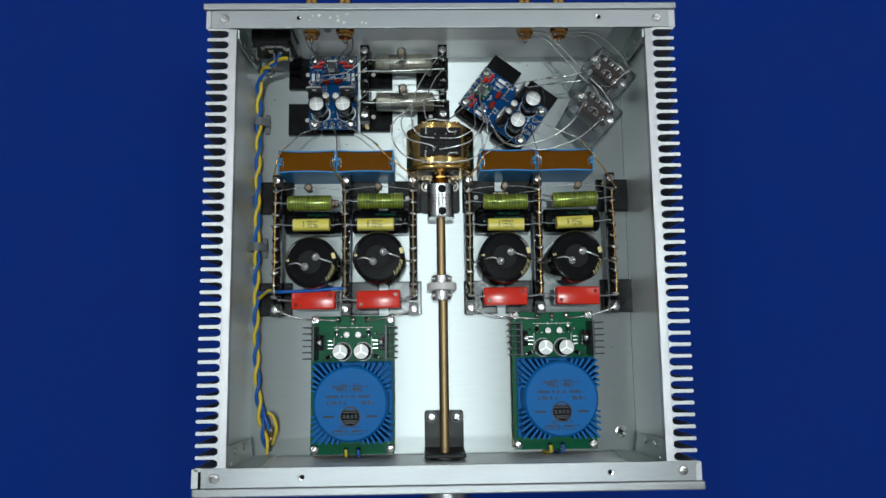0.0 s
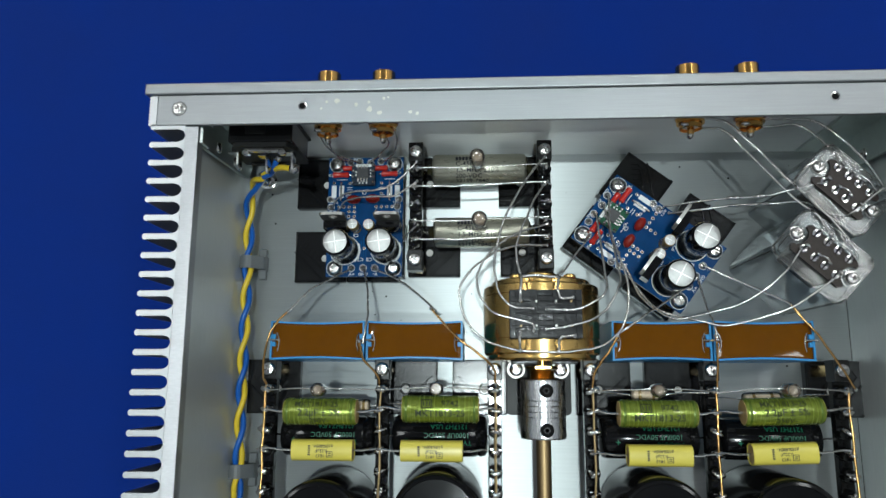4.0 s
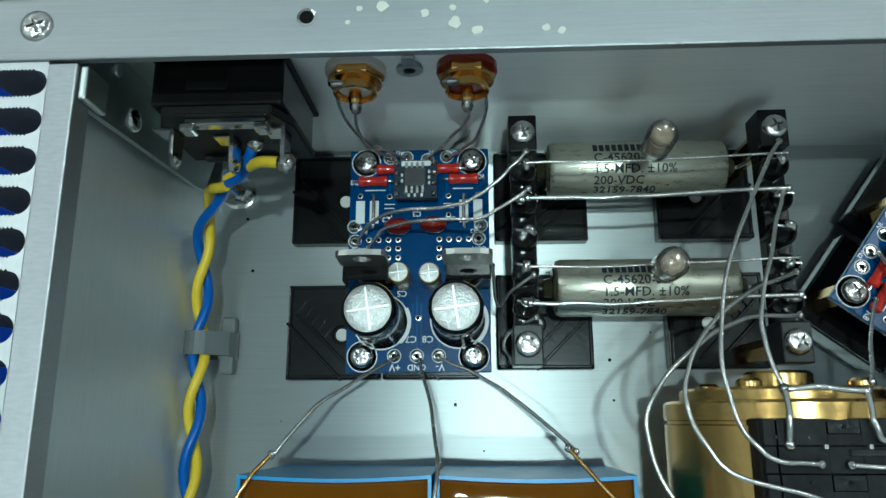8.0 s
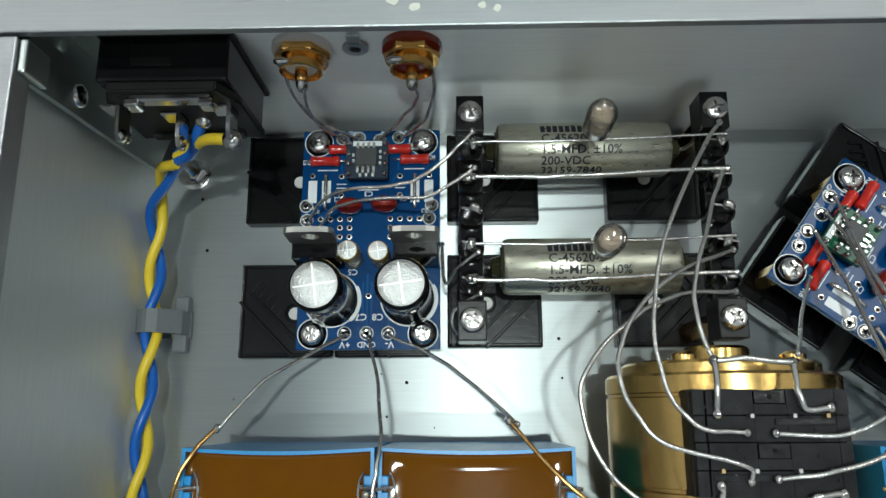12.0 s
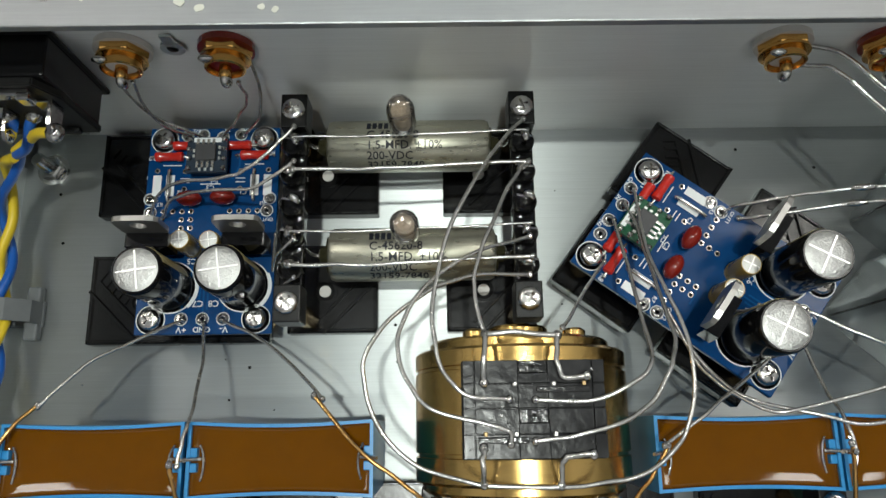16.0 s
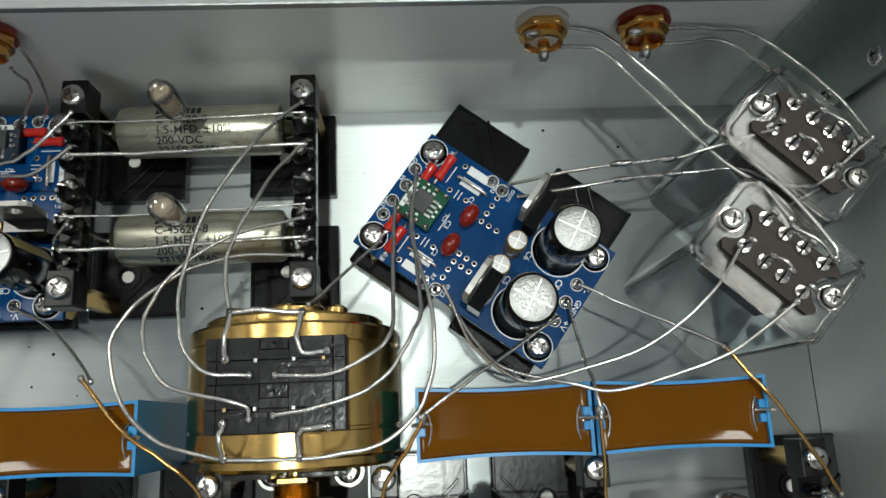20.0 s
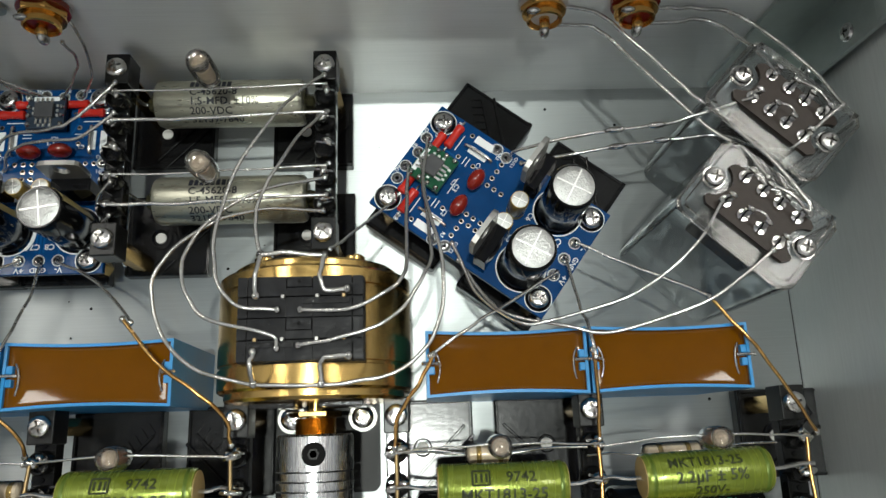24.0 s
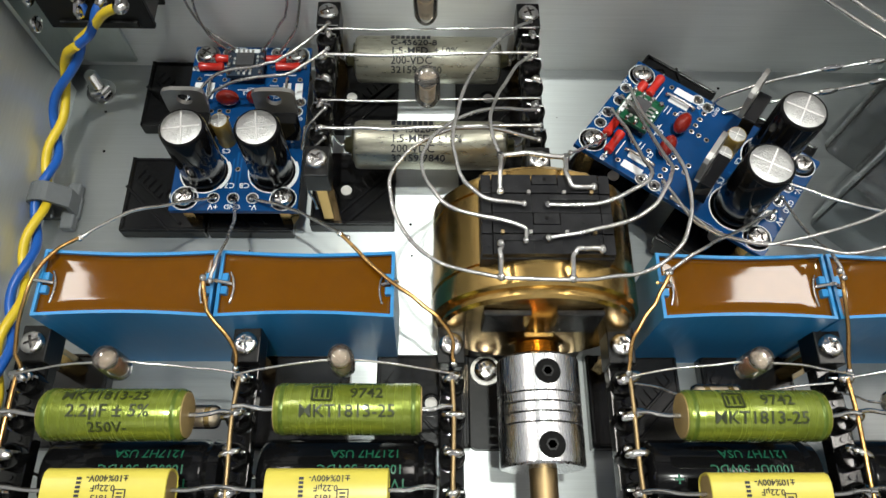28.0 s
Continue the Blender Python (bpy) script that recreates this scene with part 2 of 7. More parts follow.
RELAY_GREY = mat("grey_brown_relay_base", (0.042, 0.033, 0.029), 0.36, 0, 0.35, 150, 0.20, 500, spec=0.18, rvary=0.12)
RELAY_CORE = mat("dim_blue_grey_relay_body", (0.16, 0.19, 0.20), 0.5, 0.2, 0.3, 40)
GREY_TAB = mat("grey_heatsink_tab", (0.42, 0.41, 0.39), 0.38, 0.9, 0.15, 120, 0.1, 600)
BLOCK = mat("grey_black_pot_wafer", (0.024, 0.024, 0.0255), 0.22, 0, 0.45, 160, 0.20, 500, spec=0.19, rvary=0.10)
BLOCK_GLOSS = mat("glossy_black_inset", (0.026, 0.026, 0.027), 0.14, 0, 0.5, 500, 0.30, 900, spec=0.4, rvary=0.08)
WHITE_NYLON = mat("white_nylon_disc", (0.62, 0.60, 0.57), 0.45, 0, 0.06, 100)
IVORY_WALL = mat("room_wall_paint", (0.60, 0.60, 0.59), 0.8, 0, 0.06, 3)
CEIL = mat("room_ceiling_paint", (0.50, 0.50, 0.49), 0.8, 0, 0.05, 3)
SLEEVE_GOLD = mat("gold_brown_capacitor_sleeve", (0.36, 0.25, 0.07), 0.25, 0.3, 0.2, 120)
DARK_FIN = mat("black_anodised_fins", (0.045, 0.047, 0.05), 0.40, 0.6, 0.2, 120)
CHIP_GREY = mat("dark_grey_chip", (0.060, 0.060, 0.064), 0.40, 0, 0.2, 300, 0.1, 900, spec=0.4)
PALE_METAL = mat("scored_line_metal", (0.82, 0.82, 0.80), 0.36, 1.0, 0.1, 300)
ADAPTER_GREY = mat("dark_grey_adapter_board", (0.024, 0.036, 0.055), 0.45, 0, 0.2, 200, spec=0.2)
# near black; flat discs in it stand for holes, shade put into the colour
DARK_HOLE = mat("dark_hole", (0.008, 0.008, 0.008), 0.6, 0, 0.1, 50, spec=0.05)
CREAM_PAINT = mat("dried_cream_spot", (0.66, 0.66, 0.58), 0.6, 0, 0.1, 300)

# ---------- geometry helpers ----------
def part(name, bm, material, parent=None, label="", smooth=None, m=None):
    """Links a bmesh as one mesh object, under a thing or a part."""
    bmesh.ops.recalc_face_normals(bm, faces=bm.faces)
    uv = bm.loops.layers.uv.new("along")
    for f in bm.faces:
        for l in f.loops:
            l[uv].uv = ((l.vert.co.y + l.vert.co.z) * 5, l.vert.co.x * 5)
    me = bpy.data.meshes.new(name)
    bm.to_mesh(me)
    bm.free()
    for mt in material if isinstance(material, (list, tuple)) else [material]:
        me.materials.append(mt)
    if smooth is not None:
        me.shade_smooth()
        me.set_sharp_from_angle(angle=radians(smooth))
    ob = new(name, me)
    if parent is not None:
        ob.parent = parent
    if m is not None:
        ob.matrix_basis = m
    return tagged(ob, label) if label else ob


def again(ob, m, parent=None):
    """A further object on the same mesh."""
    o = new(ob.name.split(".")[0], ob.data)
    o.parent = parent if parent is not None else ob.parent
    o.matrix_basis = m
    if "label" in ob:
        o["label"] = ob["label"]
    return o


def thing(name, at, label, category, group="", kind="", rz=0.0):
    e = new(name)
    e.empty_display_size = 0.01
    e.matrix_basis = pose(*at, 0, 0, rz)
    return tagged(e, label, category, group, kind)


def B():
    return bmesh.new()


def bevel(bm, edges, w, seg=2):
    if w:
        bmesh.ops.bevel(bm, geom=list(edges), offset=w, segments=seg, affect="EDGES", profile=0.5, clamp_overlap=True)


def box(bm, x0, x1, y0, y1, z0, z1, w=0.0, seg=2, m=None):
    r = bmesh.ops.create_cube(bm, size=1.0)
    vs = r["verts"]
    for v in vs:
        v.co = Vector(((x0 + x1) / 2 + v.co.x * (x1 - x0), (y0 + y1) / 2 + v.co.y * (y1 - y0), (z0 + z1) / 2 + v.co.z * (z1 - z0)))
        if m is not None:
            v.co = m @ v.co
    if w:
        bevel(bm, {e for v in vs for e in v.link_edges}, w, seg)
    return bm


def turn(bm, profile, m=None, seg=32):
    """A lathed solid round z; profile: (radius, height) from bottom to top."""
    m = m or Matrix.Identity(4)
    rings = []
    for r, z in profile:
        if r < 1e-7:
            rings.append([bm.verts.new(m @ Vector((0, 0, z)))])
        else:
            rings.append([bm.verts.new(m @ Vector((r * math.cos(2 * math.pi * i / seg), r * math.sin(2 * math.pi * i / seg), z))) for i in range(seg)])
    for a, b in zip(rings, rings[1:]):
        for i in range(seg):
            j = (i + 1) % seg
            if len(a) == 1 and len(b) == 1:
                continue
            if len(a) == 1:
                bm.faces.new((a[0], b[j], b[i]))
            elif len(b) == 1:
                bm.faces.new((a[i], a[j], b[0]))
            else:
                bm.faces.new((a[i], a[j], b[j], b[i]))
    if len(rings[0]) > 1:
        bm.faces.new(rings[0][::-1])
    if len(rings[-1]) > 1:
        bm.faces.new(rings[-1])
    return bm


def along(p0, p1):
    """The pose that takes z onto the way from p0 to p1."""
    d = Vector(p1) - Vector(p0)
    return Matrix.Translation(p0) @ d.to_track_quat("Z", "Y").to_matrix().to_4x4()


def rod(bm, p0, p1, r, seg=16, round_end=0.0):
    n = (Vector(p1) - Vector(p0)).length
    c = min(round_end, r * 0.9)
    prof = [(r, 0), (r, n)] if not c else [(r - c, 0), (r - c * 0.3, c * 0.3), (r, c), (r, n - c), (r - c * 0.3, n - c * 0.3), (r - c, n)]
    return turn(bm, prof, along(p0, p1), seg)


def spline(points, per=8):
    ps = [Vector(p) for p in points]
    if len(ps) < 3:
        return ps
    ext = [ps[0] * 2 - ps[1]] + ps + [ps[-1] * 2 - ps[-2]]
    out = []
    for i in range(1, len(ext) - 2):
        a, b, c, d = ext[i - 1:i + 3]
        for k in range(per):
            t = k / per
            out.append(0.5 * ((2 * b) + (c - a) * t + (2 * a - 5 * b + 4 * c - d) * t * t + (3 * b - a - 3 * c + d) * t ** 3))
    out.append(ps[-1])
    return out


def tube(bm, points, r, seg=8, per=8):
    """A round wire through the points."""
    ps = spline(points, per)
    up = Vector((0.13, 0.21, 0.97)).normalized()
    rings = []
    for i, p in enumerate(ps):
        d = (ps[min(i + 1, len(ps) - 1)] - ps[max(i - 1, 0)]).normalized()
        u = up - d * up.dot(d)
        if u.length < 0.05:
            u = Vector((1, 0, 0)) - d * d.x
        u.normalize()
        up = u
        v = d.cross(u)
        rings.append([bm.verts.new(p + r * (math.cos(2 * math.pi * k / seg) * u + math.sin(2 * math.pi * k / seg) * v)) for k in range(seg)])
    for a, b in zip(rings, rings[1:]):
        for k in range(seg):
            j = (k + 1) % seg
            bm.faces.new((a[k], a[j], b[j], b[k]))
    bm.faces.new(rings[0][::-1])
    bm.faces.new(rings[-1])
    return bm


def prism(bm, outline, z0, z1, m=None):
    """An outline in x and y, drawn up from z0 to z1."""
    m = m or Matrix.Identity(4)
    lo = [bm.verts.new(m @ Vector((x, y, z0))) for x, y in outline]
    hi = [bm.verts.new(m @ Vector((x, y, z1))) for x, y in outline]
    n = len(outline)
    for i in range(n):
        j = (i + 1) % n
        bm.faces.new((lo[i], lo[j], hi[j], hi[i]))
    bm.faces.new(lo[::-1])
    bm.faces.new(hi)
    return bm


def blob(bm, at, r, squash=1.0):
    a = Matrix.Translation(at) @ Matrix.Diagonal((r, r, r * squash, 1))
    bmesh.ops.create_icosphere(bm, subdivisions=2, radius=1.0, matrix=a)
    return bm


def arc(cx, cy, r, a0, a1, n):
    return [(cx + r * math.cos(radians(a0 + (a1 - a0) * i / n)), cy + r * math.sin(radians(a0 + (a1 - a0) * i / n))) for i in range(n + 1)]


def rrect(x0, x1, y0, y1, r, n=4):
    return arc(x1 - r, y0 + r, r, -90, 0, n) + arc(x1 - r, y1 - r, r, 0, 90, n) + arc(x0 + r, y1 - r, r, 90, 180, n) + arc(x0 + r, y0 + r, r, 180, 270, n)


def letters(name, words, size, material, parent, m, label="", thick=0.00004, bend=0.0, align="CENTER"):
    """Words of the built-in font as a mesh part; bend: the radius of a drum, round its x axis, on which they lie."""
    cu = bpy.data.curves.new(name, "FONT")
    cu.body, cu.size, cu.extrude, cu.align_x, cu.align_y, cu.resolution_u = words, size, thick, align, "CENTER", 2
    cu.offset = size * 0.008
    tmp = bpy.data.objects.new(name + "_tmp", cu)
    me = bpy.data.meshes.new_from_object(tmp)
    bpy.data.objects.remove(tmp)
    bpy.data.curves.remove(cu)
    me.name = name
    if bend:
        for v in me.vertices:
            a = v.co.y / bend
            rr = bend + v.co.z
            v.co = Vector((v.co.x, rr * math.sin(a), rr * math.cos(a)))
    me.materials.clear()
    me.materials.append(material)
    ob = new(name, me)
    ob.parent = parent
    ob.matrix_basis = m
    return tagged(ob, label) if label else ob


def screw_head(bm, at, r=0.0028, h=0.0016, rot=0.0, m=None):
    """A round pan head with a cross recess, standing on the place at."""
    mm = (m or Matrix.Identity(4)) @ pose(*at, 0, 0, rot)
    k = r * 0.62
    w = r * 0.16
    prof = [(r * 0.96, 0), (r, h * 0.25), (r * 0.93, h * 0.7), (r * 0.80, h * 0.93)]
    turn(bm, prof + [(k, h)], mm, 16)
    bm.faces.ensure_lookup_table()
    bmesh.ops.delete(bm, geom=[bm.faces[-1]], context="FACES_ONLY")
    # the recess: a cross shaped well
    ring = [mm @ Vector((k * math.cos(2 * math.pi * i / 16), k * math.sin(2 * math.pi * i / 16), h)) for i in range(16)]
    arm = [(0.92, 0.0), (0.90, 11.0), (0.26, 45.0), (0.90, 79.0)]
    outer = [bm.verts.new(p) for p in ring]
    inner = []
    for i in range(16):
        rad, a = k * arm[i % 4][0], radians(arm[i % 4][1] + 90 * (i // 4))
        inner.append(bm.verts.new(mm @ Vector((rad * math.cos(a), rad * math.sin(a), h * (1.12 if i % 4 == 2 else 1.0)))))
    deep = []
    for i in range(16):
        rad, a = k * arm[i % 4][0] * 0.7, radians(arm[i % 4][1] + 90 * (i // 4))
        deep.append(bm.verts.new(mm @ Vector((rad * math.cos(a), rad * math.sin(a), h * 0.25))))
    for i in range(16):
        j = (i + 1) % 16
        bm.faces.new((outer[i], outer[j], inner[j], inner[i]))
        bm.faces.new((inner[i], inner[j], deep[j], deep[i]))
    bm.faces.new(deep)
    return bm


def screw_part(parent, at, r=0.0028, h=0.0016, rot=0.0, m=None, name="screw"):
    return part(name, screw_head(B(), at, r, h, rot, m), CHROME, parent, smooth=40)

# ---------- the setting: cloth, room ----------
TABLE = -0.013
tagged(part("ground_cloth", box(B(), -1.6, 1.6, -1.6, 1.6, TABLE - 0.03, TABLE), CLOTH), "deep blue woven cloth spread flat under the amplifier", "cloth", kind="structure")
# unseen walls and ceiling, added to close the place and bounce light
for nm, b in (("wall_north", (-1.66, 1.66, 1.6, 1.66, -0.8, 2.2)), ("wall_south", (-1.66, 1.66, -1.66, -1.6, -0.8, 2.2)),
              ("wall_east", (1.6, 1.66, -1.6, 1.6, -0.8, 2.2)), ("wall_west", (-1.66, -1.6, -1.6, 1.6, -0.8, 2.2))):
    tagged(part(nm, box(B(), *b), IVORY_WALL), "plain grey painted room wall added out of view", "wall", kind="structure")
tagged(part("ceiling", box(B(), -1.66, 1.66, -1.66, 1.66, 2.2, 2.26), CEIL), "plain white painted ceiling added out of view", "ceiling", kind="structure")

# ---------- the amplifier case ----------
RIM = 0.071
XL, XR = -0.1315, 0.1340
YF, YB = -0.1300, 0.1505
case = thing("amplifier_case", (0, 0, TABLE), "open silver aluminium amplifier case with finned sides, lid off", "amplifier case")
CZ = -TABLE


def cpart(name, bm, material, label="", smooth=None, parent=None):
    ob = part(name, bm, material, parent or case, label, smooth)
    ob.matrix_basis = pose(0, 0, CZ) if parent is None else Matrix.Identity(4)
    return ob


# bottom plate, with a folded line near each side
cpart("bottom_plate", box(B(), XL - 0.003, XR + 0.003, YF - 0.003, YB + 0.003, -0.003, 0.0), ALU_FLOOR, "brushed aluminium bottom plate")
cpart("seam", box(B(), 0.1318, 0.1320, YF + 0.01, YB - 0.01, 0.0, 0.00012), DARK_HOLE)
for fx in (-0.115, 0.115):
    for fy in (-0.11, 0.13):
        cpart("foot", turn(B(), [(0.010, TABLE), (0.011, TABLE + 0.002), (0.011, -0.003)], pose(fx, fy, 0), 20), RUBBER)

# rear: inner sheet, outer plate, top bar
bm = B()
box(bm, XL, XR, YB, YB + 0.0025, 0.0, 0.0692)
cpart("rear_inner_wall", bm, ALU_WALL, "satin aluminium inner rear wall")
cpart("rear_plate", box(B(), -0.1478, 0.1500, 0.1530, 0.1572, -0.008, RIM + 0.0010, 0.0005), ALU_BAR, "silver rear panel")
rear_bar = cpart("rear_bar", box(B(), -0.1430, 0.1452, 0.1412, 0.1528, 0.0692, RIM, 0.0003), ALU_BAR, "brushed aluminium top bar of the rear panel")
bm = B()
box(bm, XL, XR, YF - 0.0025, YF, 0.0, 0.0692)
cpart("front_inner_wall", bm, ALU_WALL, "satin aluminium inner front wall")
cpart("front_plate", box(B(), -0.1462, 0.1515, -0.1422, -0.1372, -0.010, RIM + 0.0006, 0.0008), ALU_BAR, "thick silver front panel")
front_bar = cpart("front_bar", box(B(), -0.1413, 0.1465, -0.1370, -0.1258, 0.0692, RIM, 0.0003), ALU_BAR, "brushed aluminium top bar of the front panel")
bm = B()
rod(bm, (0.0015, -0.1422, 0.030), (0.0015, -0.168, 0.030), 0.0150, 40, 0.0012)
cpart("front_knob", bm, ALU_BAR, "round silver volume knob", 40)
# screws and holes in the bars
for x, y, r in ((-0.1346, 0.1475, 20), (0.1375, 0.1475, 50), (-0.1335, -0.1315, 65), (0.1390, -0.1312, 10)):
    bm = B()
    screw_head(bm, (x, y, RIM - 0.0002), 0.0029, 0.0009, r)
    cpart("bar_screw", bm, CHROME, smooth=40)
for x, y in ((-0.0885, 0.1478), (0.1005, 0.1478), (-0.0830, -0.1315), (0.0960, -0.1315)):
    bm = B()
    turn(bm, [(0.0012, 0), (0.00115, 0.00008)], pose(x, y, RIM), 20)
    hole = cpart("tapped_hole", bm, DARK_HOLE)
    part("chamfer", turn(B(), [(0.0016, 0), (0.0016, 0.00010), (0.00122, 0.00004), (0.00120, 0)], pose(x, y, RIM), 24), STEEL, hole)
# dried spots on the rear bar near the sockets
rnd = random.Random(3)
for i in range(12):
    bm = B()
    r0 = rnd.uniform(0.0004, 0.0011)
    prism(bm, [(r0 * rnd.uniform(0.7, 1.2) * math.cos(a), r0 * rnd.uniform(0.7, 1.2) * math.sin(a)) for a in np.linspace(0, 6.0, 10)], 0, 0.00005 + 0.00001 * i,
          pose(-0.0800 + rnd.uniform(-0.002, 0.034), 0.1470 + rnd.uniform(-0.0035, 0.004), RIM))
    cpart("dried_spot", bm, CREAM_PAINT)


# heat sink sides
PITCH, SLOT0, NSLOT = 0.00686, 0.1374, 39


def fin_outline(length, half):
    """A rounded bar along -x from 0, with fine ribs on both sides."""
    n = 15
    root = 0.00225
    fillet = [(-root + root * math.cos(radians(a)), half + root - root * math.sin(radians(a))) for a in (0, 18, 36, 54, 72, 90)]
    pts = [(x, -y) for x, y in fillet]
    span = length - half - root
    for i in range(1, n * 2 + 1):
        pts.append((-root - span * i / (n * 2), -(half - (0.00038 if i % 2 else 0.0))))
    pts += [(-(length - half) + half * math.cos(radians(a)), half * math.sin(radians(a))) for a in (-112, -135, -157, 180, 157, 135, 112)]
    for i in range(n * 2, 0, -1):
        pts.append((-root - span * i / (n * 2), (half - (0.00038 if i % 2 else 0.0))))
    return pts + fillet[::-1]


for side, x_in, x_slot, x_tip in ((-1, -0.1270, -0.1320, -0.1452), (1, 0.1295, 0.1343, 0.1480)):
    sink = thing("heat_sink_side", (0, 0, CZ), "", "", "")
    sink.parent = case
    nm = "heat_sink"
    sink.name = nm
    tagged(sink, "finned aluminium side wall")
    y0, y1 = -0.1260, 0.1408
    bm = B()
    xa, xb = sorted((x_slot, XL if side < 0 else XR))
    # base web with the wider top rim over it
    xr0, xr1 = sorted((x_in, x_slot))
    xw0, xw1 = sorted((x_slot, x_in + side * 0.0030))
    box(bm, xw0, xw1, y0, y1, -0.006, 0.0655)
    part("base_web", bm, ALU_SIDE, sink)
    part("top_rim", box(B(), xr0, xr1, y0, y1, 0.0655, RIM - 0.0004, 0.0003), ALU_RIM, sink, "diagonally brushed top rim")
    # solid ends with shallow ribs
    for ya, yb in ((0.1412, 0.1528), (-0.1370, -0.1262)):
        bm = B()
        outl = []
        xe = side * 0.1433 if ya > 0 else (side * 0.1445 + 0.0015)
        n = 9
        xt = x_tip + (0.0008 if side > 0 else -0.0006) * (1 if ya > 0 else 2)
        for i in range(n * 2 + 1):
            outl.append((xt + side * (0.0006 if i % 2 else 0.0), ya + (yb - ya) * i / (n * 2)))
        outl += [(xe, yb), (xe, ya)]
        prism(bm, outl, -0.006, RIM - 0.0006)
        part("end_rib_block", bm, ALU_FIN, sink)
    half = (PITCH - 0.0045) / 2
    fin0 = None
    L = abs(x_tip - x_slot)
    for k in range(NSLOT + 1):
        yk = SLOT0 + PITCH / 2 - k * PITCH
        mpose = pose(x_slot, yk, 0, 0, 0, 0 if side < 0 else 180)
        if fin0 is None:
            fin0 = part("fin", prism(B(), fin_outline(L, half), -0.006, RIM - 0.0006), ALU_FIN, sink, m=mpose)
        else:
            again(fin0, mpose, sink)

# zinc corner brackets with their screws
for sx, sy in ((-1, 1), (1, 1), (-1, -1), (1, -1)):
    xw = (XL if sx < 0 else XR)
    yw = YB if sy > 0 else YF
    wx = -0.1284 if sx < 0 else 0.1309
    bm = B()
    t = 0.0012
    depth = 0.022
    ya, yb = sorted((yw, yw - sy * depth))
    xa, xb = sorted((wx, wx - sx * t))
    # plate along the side wall: slanted lower edge
    m = Matrix(((0, 0, 1, 0), (1, 0, 0, 0), (0, 1, 0, 0), (0, 0, 0, 1)))
    prism(bm, [(yw, 0.004), (yw - sy * 0.0128, 0.0115), (yw - sy * 0.0137, 0.0155), (yw - sy * 0.0158, 0.0655), (yw - sy * 0.0150, 0.0670), (yw, 0.0670)], xa, xb, m)
    xc, xd = sorted((wx - sx * t, wx - sx * 0.016))
    yc, yd = sorted((yw, yw - sy * t))
    box(bm, xc, xd, yc, yd, 0.003, 0.064)
    brk = cpart("corner_bracket", bm, ZINC, "zinc plated steel corner bracket")
    for z in (0.0302, 0.0499):
        mm = pose(wx - sx * t, yw - sy * 0.0111, z) @ Matrix.Rotation(radians(-90 * sx), 4, "Y")
        s = part("bracket_screw", screw_head(B(), (0, 0, 0), 0.0024, 0.0010, 0), CHROME, brk, smooth=40)
        s.matrix_basis = mm
    rv = part("bracket_rivet", turn(B(), [(0.0012, 0), (0.0011, 0.0005), (0.0006, 0.0008)], None, 12), ZINC, brk, smooth=40)
    rv.matrix_basis = pose(wx - sx * t, yw - sy * 0.0046, 0.0576) @ Matrix.Rotation(radians(-90 * sx), 4, "Y")
# small bent tabs under the rear corners of the rim
for sx in (-1, 1):
    x = -0.1268 if sx < 0 else 0.1293
    cpart("rim_tab", box(B(), min(x, x - sx * 0.0014), max(x, x - sx * 0.0014), 0.1345, 0.1406, 0.0628, RIM - 0.001, 0.0004), ZINC, "bent zinc plated tab")
# nuts with a washer and a threaded stud in the bottom plate
for x, y, rr in ((0.1217, -0.1171, 0.0030), (-0.1223, 0.1401, 0.0032)):
    bm = B()
    turn(bm, [(rr * 1.35, 0), (rr * 1.35, 0.0006), (rr * 1.1, 0.0008)], pose(x, y, 0), 24)
    nut = cpart("floor_nut", bm, STEEL, "plated nut on a threaded stud", smooth=35)
    part("hex", turn(B(), [(rr * 0.98, 0.0008), (rr * 1.05, 0.0012), (rr * 1.05, 0.0030), (rr * 0.9, 0.0034)], pose(x, y, 0), 6), STEEL, nut)
    prof = []
    for k in range(9):
        prof += [(rr * 0.50, 0.0034 + k * 0.0006), (rr * 0.58, 0.0037 + k * 0.0006)]
    part("stud", turn(B(), prof + [(rr * 0.40, 0.0092)], pose(x, y, 0), 16), STEEL, nut)
rnd = random.Random(8)
for x, y in ((-0.1199, 0.1332), (-0.1178, 0.1195), (-0.0663, 0.0860), (-0.0289, 0.0965), (0.0650, 0.1440), (0.0860, 0.1385), (0.1180, -0.0600), (-0.0660, 0.1495), (0.1050, 0.0560)):
    cpart("pin_hole", turn(B(), [(0.00045, 0), (0.0004, 0.0001)], pose(x, y, 0), 8), DARK_HOLE)
rnd = random.Random(21)
for k in range(26):
    x, y = rnd.uniform(-0.115, 0.12), rnd.uniform(0.075, 0.152)
    bm = B()
    blob(bm, (0, 0, 0), rnd.uniform(0.00016, 0.00034), 0.6)
    c = cpart("solder_speck", bm, SOLDER if k % 3 else DARK_HOLE, smooth=60)
    c.location = (x, y, 0.0001 + CZ)

